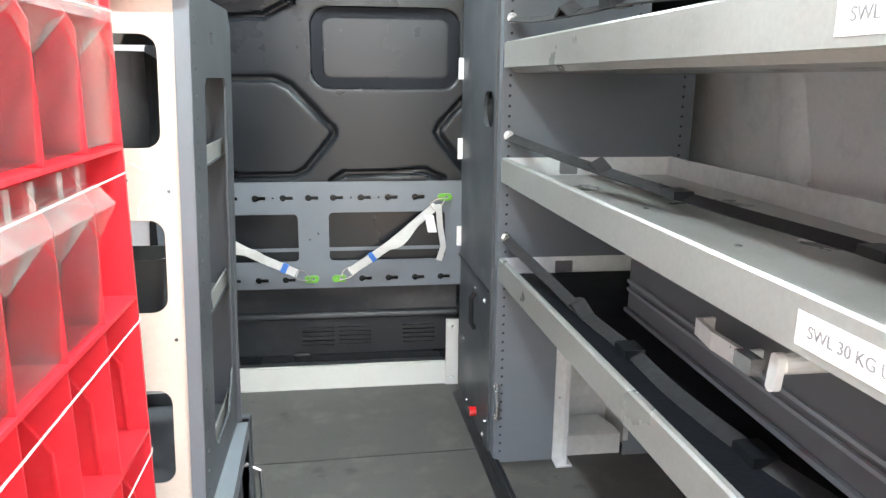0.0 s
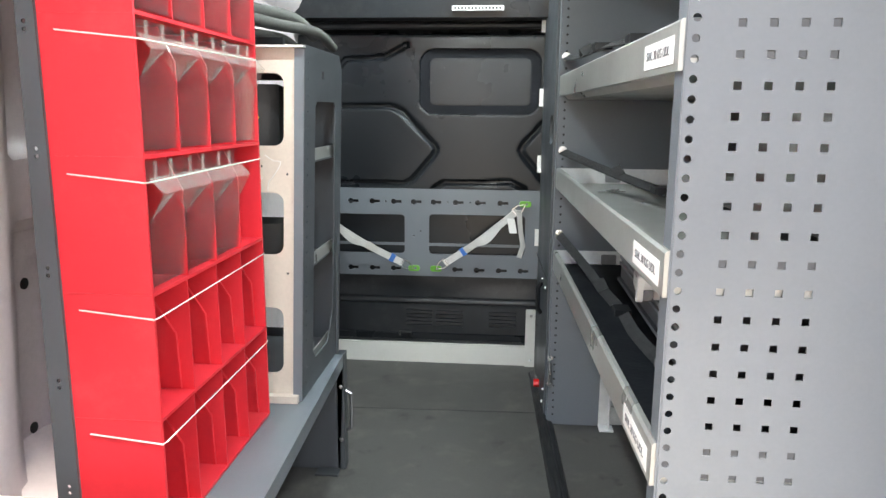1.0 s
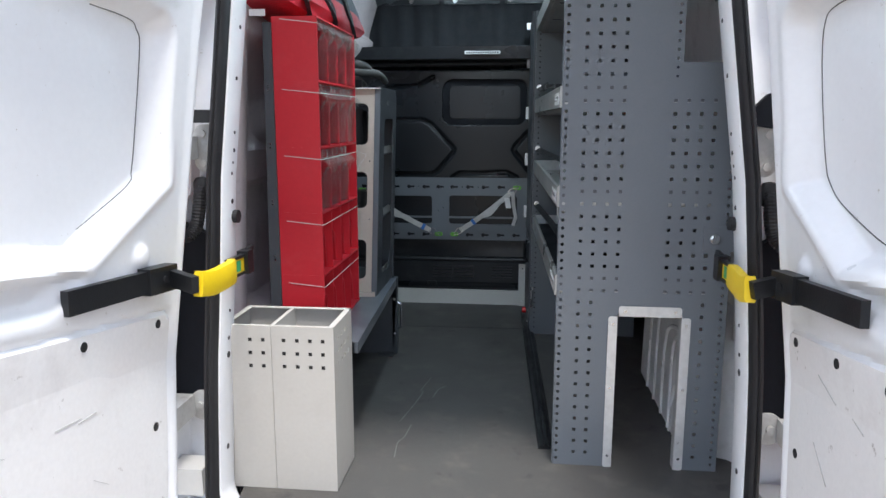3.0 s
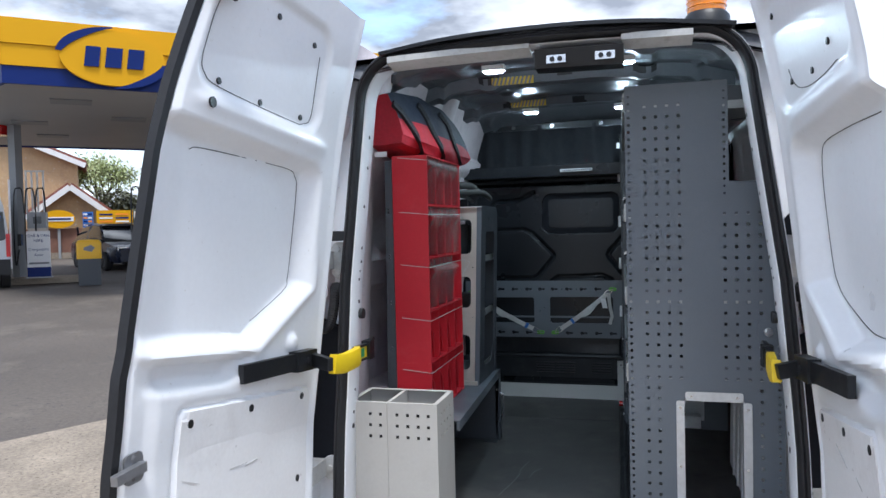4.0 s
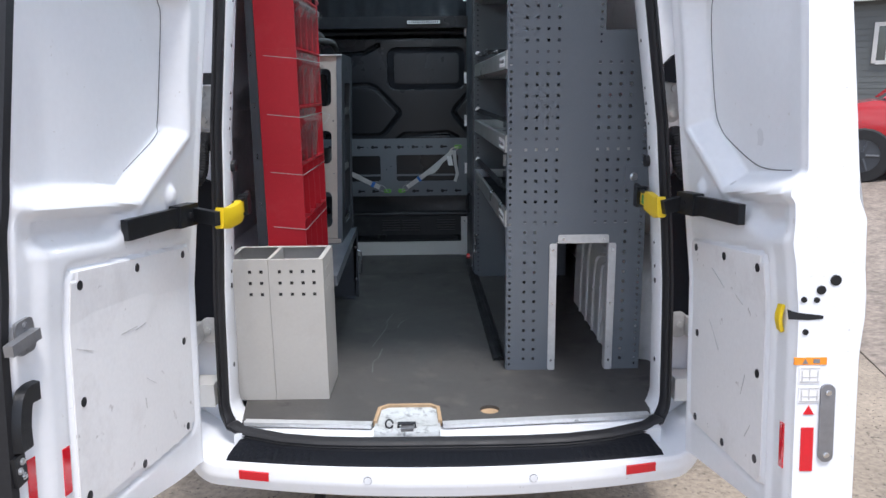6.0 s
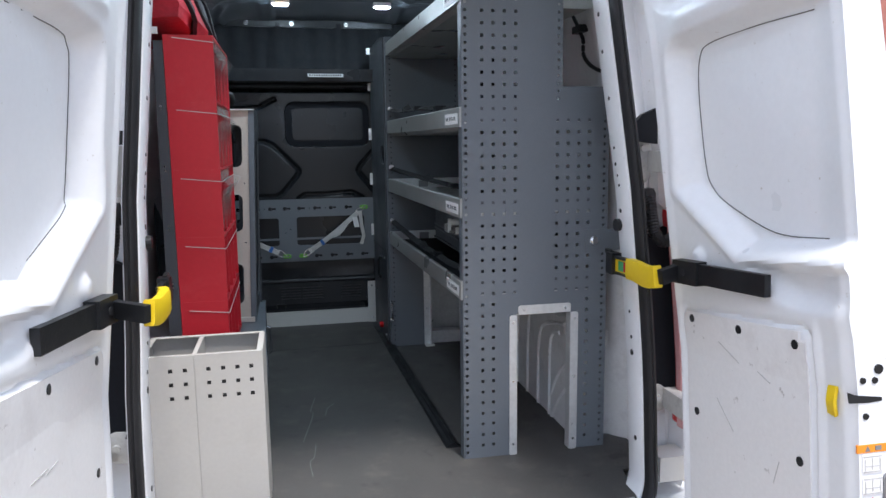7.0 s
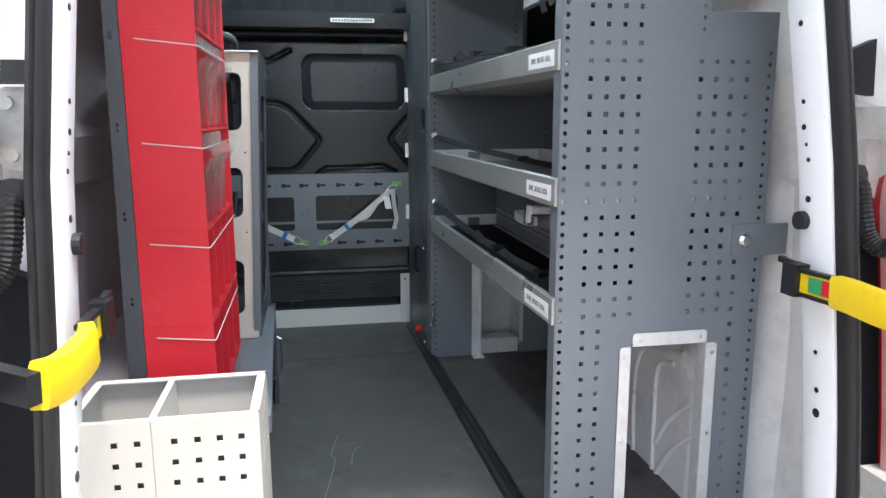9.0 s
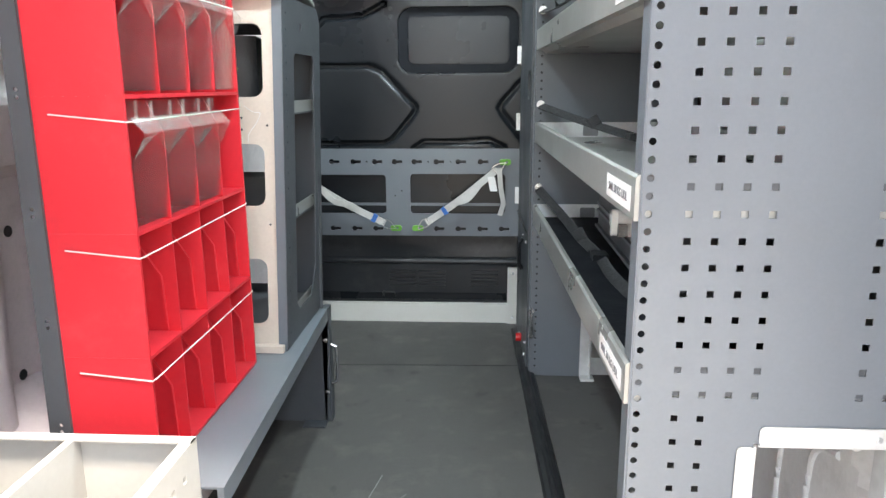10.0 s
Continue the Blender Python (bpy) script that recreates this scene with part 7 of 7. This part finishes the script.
part("rear_bumper", cuboid(-0.92, 0.92, -0.10, 0.25, 0.36, 0.74), M_BLACK, wv, bevel=0.03)
for s in (-1, 1):
    part("rear_window", slab([rr(min(s * 0.012, s * 0.84), max(s * 0.012, s * 0.84), 1.20, 2.10, 0.08, 4)], lambda u, v, w: (u * (1 - 0.06 * (v - 1.3)), -0.012 + w + 0.02 * (v - 1.3), v), 0.02), M_DARKGLASS, wv, "dark rear window")
    part("tail_lamp", cuboid(s * 0.89 - 0.045, s * 0.89 + 0.045, -0.02, 0.06, 0.80, 1.36), M_LAMPRED, wv, bevel=0.01)
    wheel(wv, s * 0.85, 0.75, 0.34, 0.22)
    wheel(wv, s * 0.85, 4.4, 0.34, 0.22)
    part("door_seam", cuboid(-0.006, 0.006, -0.008, 0.002, 0.75, 2.30), M_PGREY, wv)
for u0, u1, z0, z1 in ((0.06, 0.50, 1.68, 1.74), (0.10, 0.70, 1.57, 1.58), (0.06, 0.70, 1.42, 1.45), (-0.70, -0.10, 1.68, 1.74), (-0.70, -0.08, 1.42, 1.45)):
    part("lettering_bar", slab([[(u0, z0), (u1, z0), (u1, z1), (u0, z1)]], lambda u, v, w: (u, -0.016 + w + 0.02 * (v - 1.3), v), 0.004), M_LABEL, wv, "white lettering as a plain bar")
part("emblem", slab([[(0.60, 1.62), (0.72, 1.66), (0.76, 1.80), (0.66, 1.82)]], lambda u, v, w: (u, -0.016 + w + 0.02 * (v - 1.3), v), 0.004), M_BLUE, wv)
part("number_plate", cuboid(-0.32, 0.20, -0.115, -0.10, 0.47, 0.58), M_YELLOW, wv, "yellow number plate")
part("handle", cuboid(0.12, 0.30, -0.03, 0.0, 1.02, 1.06), M_BLACK, wv)
part("roof_rack", sweep([(-0.75, 0.3, 2.62), (0.75, 0.3, 2.62), (0.75, 3.8, 2.62), (-0.75, 3.8, 2.62)], rect(0.04, 0.05), closed=True), M_LABEL, wv)
part("ladder_rail", sweep([(0.95, 0.1, 0.50), (0.97, 0.1, 2.70)], rect(0.04, 0.04)), M_LABEL, wv)
for o in list(wv.children):
    o.matrix_local = Matrix.Identity(4)


# cars
def car(name, label, m, paint, L=4.2, W=0.88, H=1.55):
    c = thing(name, label, "car", at=m)
    lo = [(W * 0.92, 0.22), (W, 0.40), (W * 1.0, 0.75), (W * 0.95, 0.92)]
    secs_ = [(0.0, [(w * 0.80, 0.28 + (z - 0.22) * 0.55) for w, z in lo]), (0.12, [(w * 0.92, 0.24 + (z - 0.22) * 0.75) for w, z in lo]), (0.9, lo), (L - 0.5, [(w, z * 1.03) for w, z in lo]), (L - 0.08, [(w * 0.94, z) for w, z in lo]), (L, [(w * 0.85, 0.3 + (z - 0.22) * 0.8) for w, z in lo])]
    body_loft(c, "body", secs_, paint)
    gh = lambda y, k, top: (y, [(W * 0.93, 0.90), (W * (0.93 - 0.09 * k), 0.90 + (top - 0.90) * 0.55), (W * (0.93 - 0.24 * k), top - 0.04 * k), (W * 0.5, top)])
    body_loft(c, "glasshouse", [gh(1.0, 0.05, 0.94), gh(1.75, 1, H - 0.04), gh(2.4, 1, H), gh(L - 0.75, 1, H - 0.05), gh(L - 0.20, 0.3, 1.0)], M_DARKGLASS)
    body_loft(c, "roof", [(1.70, [(W * 0.66, H - 0.06), (W * 0.45, H + 0.012)]), (2.4, [(W * 0.70, H - 0.03), (W * 0.45, H + 0.03)]), (L - 0.70, [(W * 0.68, H - 0.07), (W * 0.45, H - 0.02)])], paint)
    for s in (-1, 1):
        for y0, y1 in ((1.02, 1.72), (2.45, 2.52), (L - 0.72, L - 0.25)):
            za, zb = (0.93, H - 0.05) if y0 < 2 else ((0.92, H - 0.04) if y0 < 3 else (H - 0.08, 0.98))
            part("pillar", sweep([(s * W * 0.925, y0, za), (s * W * 0.70, y1, zb)], rect(0.07, 0.05)), paint, c)
        part("headlamp", cuboid(s * W * 0.66 - 0.17, s * W * 0.66 + 0.17, 0.06, 0.30, 0.62, 0.76), M_CHROME, c, bevel=0.03)
        part("mirror", cuboid(s * W * 1.08 - 0.09, s * W * 1.08 + 0.09, 1.45, 1.60, 0.93, 1.07), paint, c, bevel=0.03)
        for y in (0.85, L - 0.85):
            wheel(c, s * (W - 0.06), y, 0.31, 0.21)
        part("sill", cuboid(s * W * 0.99 - 0.02, s * W * 0.99 + 0.02, 1.2, L - 1.2, 0.20, 0.33), M_BLACK, c)
        part("roof_rail", sweep([(s * W * 0.68, 1.9, H + 0.01), (s * W * 0.68, 2.4, H + 0.05), (s * W * 0.68, L - 0.8, H)], ring(0.018, 6)), M_STEEL, c)
    part("grille", cuboid(-W * 0.5, W * 0.5, -0.01, 0.06, 0.40, 0.62), M_BLACK, c, bevel=0.02)
    part("number_plate", cuboid(-0.26, 0.26, -0.02, -0.008, 0.42, 0.53), M_LABEL, c)
    for o in list(c.children):
        o.matrix_local = Matrix.Identity(4)
    return c


car("parked_car", "dark blue small crossover car parked on the forecourt", at_ground(-15.1, 17.5, 62), M_NAVYPAINT, 4.0, 0.86, 1.52)
car("parked_car", "bright red van parked on the gravel", pose(5.50, 8.80, yard_z(5.6, 8.6), 0, 0, -118) @ Matrix.Scale(1.18, 4), M_REDPAINT, 4.3, 0.84, 1.60)

# pumps, bin and boards
pi = thing("pump_island", "raised concrete pump island", "kerb")
pm = at_ground(-14.9, 13.3, 40)
def put(parent, ob):
    ob.matrix_local = Matrix.Identity(4)
    return ob
pi.matrix_world = pm
put(pi, part("kerb", cuboid(-1.5, 0.9, -0.45, 0.45, 0.0, 0.16), M_CONC, pi, bevel=0.03))
pump = thing("fuel_pump", "silver fuel pump with looped black hoses", "fuel pump", at=pm @ pose(0, 0, 0.16))
put(pump, part("cabinet", cuboid(-0.28, 0.16, -0.26, 0.26, 0.0, 1.30), M_ALU, pump, bevel=0.02))
put(pump, part("head", cuboid(-0.28, 0.16, -0.28, 0.28, 1.30, 1.72), M_PGREY, pump, bevel=0.02))
put(pump, part("display", cuboid(-0.14, 0.05, -0.292, -0.28, 1.42, 1.60), M_DARKGLASS, pump))
for x in (-0.46, -0.20, 0.04):
    put(pump, part("hose", sweep(curve_points([(x - 0.02, -0.30, 0.75), (x - 0.10, -0.34, 0.35), (x - 0.12, -0.32, 1.3), (x - 0.10, -0.16, 2.22), (x - 0.02, -0.08, 2.36), (x + 0.07, -0.06, 2.28), (x + 0.10, -0.05, 1.70)], 6), ring(0.018, 7), up=(0, 1, 0)), M_BLACK, pump, "black fuel hose"))
for x in (-0.30, -0.17, -0.04, 0.10):
    put(pump, part("hose_mast", cuboid(x - 0.022, x + 0.022, 0.02, 0.06, 1.72, 2.80), M_LABEL, pump, "white hose mast"))
put(pump, part("mast_rail", cuboid(-0.33, 0.13, 0.015, 0.065, 2.80, 2.84), M_LABEL, pump))
for k in range(4):
    put(pump, part("nozzle", cuboid(-0.52, -0.44, -0.24 + 0.12 * k, -0.16 + 0.12 * k, 0.85, 1.15), M_BLUE if k % 2 else M_BLACK, pump))
hire = thing("hire_sign", "white hire sign board in front of the pump", "sign", at=pm @ pose(-0.02, -0.50, 0.16))
put(hire, part("board", cuboid(-0.27, 0.27, -0.02, 0.02, 0.03, 1.22), M_LABEL, hire))
put(hire, part("blue_base", cuboid(-0.27, 0.27, -0.028, -0.02, 0.03, 0.28), M_PBLUE, hire))
put(hire, part("foot", cuboid(-0.3, 0.3, -0.15, 0.15, 0.0, 0.03), M_PGREY, hire))
for text, z, size in (("CAR & VAN", 1.10, 0.098), ("HIRE", 0.97, 0.105), ("Competitive", 0.74, 0.092), ("Rates", 0.60, 0.092)):
    ob = words(text, Matrix.Identity(4), size, M_PBLUE, hire)
    ob.matrix_parent_inverse = Matrix.Identity(4)
    ob.matrix_local = pose(0, -0.024, z, 90, 0, 0)
put(hire, part("print_bar", cuboid(-0.23, 0.23, -0.026, -0.02, 0.36, 0.41), M_INK, hire))
copy_thing(pump, at_ground(-10.95, 12.90, 40) @ pose(0, 0, 0.10))
lb_ = thing("litter_bin", "grey litter bin with a yellow hood", "litter bin", at=at_ground(-13.12, 13.02, 42))
put(lb_, part("body", cuboid(-0.26, 0.26, -0.25, 0.25, 0.0, 0.68), M_DKGREY, lb_, bevel=0.03))
put(lb_, part("hood", loft([[Vector((x, y, z)) for x, y in rr(-0.29 + e, 0.29 - e, -0.26 + e, 0.26 - e, 0.06, 4)] for e, z in ((0.0, 0.68), (0.0, 1.08), (0.04, 1.15), (0.12, 1.17), (0.25, 1.175))]), M_HOOD, lb_, smooth=True))
put(lb_, part("mouth", slab([[(-0.12, 0.90), (0.06, 0.86), (0.14, 0.96), (0.05, 1.03), (-0.12, 0.97)]], lambda u, v, w: (u, -0.268 + w, v), 0.01), M_INK, lb_))
boll = thing("hoop_barrier", "yellow steel hoop barrier", "barrier", at=at_ground(-13.1, 8.3, 30))
put(boll, part("hoop", sweep(curve_points([(-0.6, 0, 0.0), (-0.6, 0, 0.55), (-0.45, 0, 0.70), (0.45, 0, 0.70), (0.6, 0, 0.55), (0.6, 0, 0.0)], 6), ring(0.05, 10), up=(0, 1, 0)), M_YELLOW, boll, smooth=True))


# brick house with two gables
def house(name, label, m, w, d, eave, ridge):
    h = thing(name, label, "house", at=m)
    put(h, part("wall", slab([[(-w / 2, 0), (w / 2, 0), (w / 2, eave), (0, ridge), (-w / 2, eave)]], lambda u, v, t: (u, t, v), d), M_BRICK, h))
    for s in (-1, 1):
        a, b = Vector((s * (w / 2 + 0.35), 0, eave - 0.35 * (ridge - eave) / (w / 2))), Vector((0, 0, ridge))
        n = Vector((s * (ridge - eave), 0, w / 2)).normalized() * 0.14
        bm = bmesh.new()
        vs = [bm.verts.new(p + Vector((0, y, 0)) + o) for p in (a, b) for y in (-0.4, d + 0.3) for o in (Vector((0, 0, 0)), n)]
        for f in ((0, 1, 3, 2), (4, 6, 7, 5), (0, 4, 5, 1), (2, 3, 7, 6), (0, 2, 6, 4), (1, 5, 7, 3)):
            bm.faces.new([vs[i] for i in f])
        put(h, part("roof_slope", bm, M_ROOFTILE, h))
        put(h, part("barge_board", sweep([a + Vector((0, -0.42, -0.10)), b + Vector((0, -0.42, -0.06))], rect(0.05, 0.23)), M_LABEL, h))
    return h
house("house", "buff brick house with a red tiled roof and white barge boards", at_ground(-29.75, 20.45, 42), 14.0, 9.0, 4.30, 7.30)
house("house", "buff brick gabled extension with white barge boards", at_ground(-22.85, 22.85, 42), 2.6, 3.5, 2.05, 3.05)
gw = thing("garden_wall", "low brown brick wall behind the forecourt", "wall", at=at_ground(-21.9, 23.0, 40))
put(gw, part("wall", cuboid(-9, 9, -0.12, 0.12, 0.0, 1.25), mat("brown_brick", (0.20, 0.10, 0.07), 0.9, var=0.25, scale=3, fine=16), gw))
put(gw, part("plinth", cuboid(-9, 9, -0.2, 0.13, 0.0, 0.25), M_CONC, gw))
for k, (x, z0, z1, wd, mt, nm) in enumerate(((-0.15, 1.28, 1.93, 0.40, M_BLUE, "blue and white advertising board"), (0.87, 1.26, 1.98, 1.40, M_PYELLOW, "yellow advertising board with blue bars"), (1.83, 1.26, 1.93, 0.42, M_LABEL, "pale advertising board"))):
    ad = thing("advert_board", nm + " on legs", "sign board", "advert boards", at=at_ground(-21.9, 23.0, 40) @ pose(x, -0.35, 0))
    put(ad, part("board", cuboid(-wd / 2, wd / 2, -0.03, 0.03, z0, z1), mt, ad))
    for s in (-1, 1):
        put(ad, part("leg", cuboid(s * wd * 0.4 - 0.04, s * wd * 0.4 + 0.04, 0.03, 0.10, 0.0, z1), M_PGREY, ad))
    for r in range(4):
        for c in range(2):
            put(ad, part("print_bar", cuboid(-wd * 0.42 + c * wd * 0.44, -wd * 0.06 + c * wd * 0.44, -0.045, -0.03, z0 + 0.06 + 0.15 * r, z0 + 0.13 + 0.15 * r), (M_LABEL, M_PBLUE, M_ORANGE)[(r + c + k) % 3], ad))
ov = thing("oval_sign", "yellow oval sign with a white band on the house wall", "sign", at=at_ground(-21.9, 23.0, 40) @ pose(-1.25, -0.3, 1.64))
put(ov, part("face", slab([[(0.62 * math.cos(t), 0.38 * math.sin(t)) for t in np.linspace(0, 2 * math.pi, 33)[:-1]]], lambda u, v, w: (u, w, v), 0.06), M_PYELLOW, ov))
put(ov, part("band", cuboid(-0.56, 0.56, -0.02, 0.0, -0.09, 0.09), M_LABEL, ov))
put(ov, part("band_bar", cuboid(-0.46, 0.46, -0.03, -0.02, -0.03, 0.04), M_PBLUE, ov))
put(ov, part("stem", cuboid(-0.05, 0.05, 0.06, 0.12, -1.64, 0.2), M_PGREY, ov))


# tree behind the wall
def tree(m, h, spread, seed):
    rng = random.Random(seed)
    t = thing("tree", "young broadleaf tree in fresh leaf behind the wall", "tree", at=m)
    bm = bmesh.new()
    tips = []
    def limb(a, d, L, r, depth):
        b = a + d * L
        mid = a.lerp(b, 0.5) + Vector((rng.uniform(-1, 1), rng.uniform(-1, 1), 0)) * L * 0.06
        for p_, q_, r0, r1 in ((a, mid, r, r * 0.8), (mid, b, r * 0.8, r * 0.6)):
            dd = (q_ - p_).normalized()
            s = dd.cross(Vector((0, 1, 0.2))).normalized()
            u = s.cross(dd)
            ra = [bm.verts.new(p_ + (s * math.cos(k * 1.047) + u * math.sin(k * 1.047)) * r0) for k in range(6)]
            rb = [bm.verts.new(q_ + (s * math.cos(k * 1.047) + u * math.sin(k * 1.047)) * r1) for k in range(6)]
            for k in range(6):
                bm.faces.new((ra[k], ra[(k + 1) % 6], rb[(k + 1) % 6], rb[k]))
        if depth == 0:
            tips.append((b, L))
            return
        for k in range(rng.choice((3, 4))):
            nd = (d + Vector((rng.uniform(-1, 1), rng.uniform(-1, 1), rng.uniform(-0.1, 0.6))) * spread).normalized()
            limb(b if k else mid.lerp(b, 0.5), nd, L * rng.uniform(0.62, 0.82), r * 0.58, depth - 1)
        tips.append((b, L))
    limb(Vector((0, 0, 0)), Vector((0, 0, 1)), h * 0.30, h * 0.022, 4)
    put(t, part("trunk", bm, M_BARK, t))
    bm = bmesh.new()
    for p_, L in tips:
        for k in range(16):
            c = p_ + Vector((rng.gauss(0, 1), rng.gauss(0, 1), rng.gauss(0, 0.8))) * h * 0.050
            s = h * rng.uniform(0.007, 0.014)
            a = Vector((rng.uniform(-1, 1), rng.uniform(-1, 1), rng.uniform(-1, 1))).normalized()
            b = a.cross(Vector((rng.uniform(-1, 1), rng.uniform(-1, 1), 1))).normalized()
            vs = [bm.verts.new(c + a * s * x + b * s * y) for x, y in ((-1.5, 0), (0, -0.7), (1.5, 0), (0, 0.7))]
            bm.faces.new(vs)
    put(t, part("crown", bm, M_LEAF, t))
    return t
def hedge(a, b, h):
    rng = random.Random(4)
    t = thing("hedge", "dark green clipped hedge behind the wall", "hedge", at=at_ground(a[0], a[1], 0))
    bm = bmesh.new()
    for k in range(5200):
        f = rng.random()
        c = Vector(((b[0] - a[0]) * f + rng.gauss(0, 0.4), (b[1] - a[1]) * f + rng.gauss(0, 0.4), rng.random() ** 0.7 * h * (1 + 0.10 * math.sin(9 * f) + rng.gauss(0, 0.04))))
        p = Vector((rng.uniform(-1, 1), rng.uniform(-1, 1), rng.uniform(-1, 1))).normalized() * 0.13
        q = p.cross(Vector((rng.uniform(-1, 1), rng.uniform(-1, 1), 1))).normalized() * 0.06
        bm.faces.new([bm.verts.new(c + o) for o in (-p, -q, p, q)])
    put(t, part("leaves", bm, M_HEDGE, t))


tree(at_ground(-28.4, 30.8, 0), 6.0, 0.75, 3)
hedge((-25.6, 28.0), (-22.8, 30.4), 2.7)

# low clad building beyond the red van
bl = thing("workshop", "grey timber-clad workshop with cream window frames and a white fascia", "building", at=pose(9.7, 17.8, -0.65, 0, 0, -26))
put(bl, part("wall", cuboid(-8, 8, 0.03, 6, 0.0, 3.9), mat("grey_green_boards", (0.15, 0.16, 0.155), 0.8, var=0.15, scale=2), bl))
for k in range(26):
    put(bl, part("board", cuboid(-8, 8, 0.0, 0.03, 0.15 * k, 0.15 * k + 0.142), bpy.data.materials["grey_green_boards"], bl))
put(bl, part("fascia", cuboid(-8.3, 8.3, -0.32, -0.25, 3.82, 3.98), M_LABEL, bl))
put(bl, part("roof", slab([[(-0.35, 3.98), (6.3, 3.98), (3.0, 6.2)]], lambda u, v, w: (-8.3 + w, u, v), 16.6), M_ROOFTILE, bl))
for x in (-3.7, -2.2, -0.7, 0.8, 2.3, 3.8):
    w = put(bl, part("window", cuboid(x - 0.25, x + 0.25, -0.03, 0.0, 2.35, 3.22), M_DARKGLASS, bl))
    for wx in (-0.28, 0.28, 0.0):
        put(bl, part("window_frame", cuboid(x + wx - (0.05 if wx else 0.025), x + wx + (0.05 if wx else 0.025), -0.06, 0.0, 2.28, 3.30), M_CREAM, bl))
    for wz in (2.30, 3.25):
        put(bl, part("window_frame", cuboid(x - 0.23, x + 0.23, -0.06, 0.0, wz - 0.05, wz + 0.05), M_CREAM, bl))
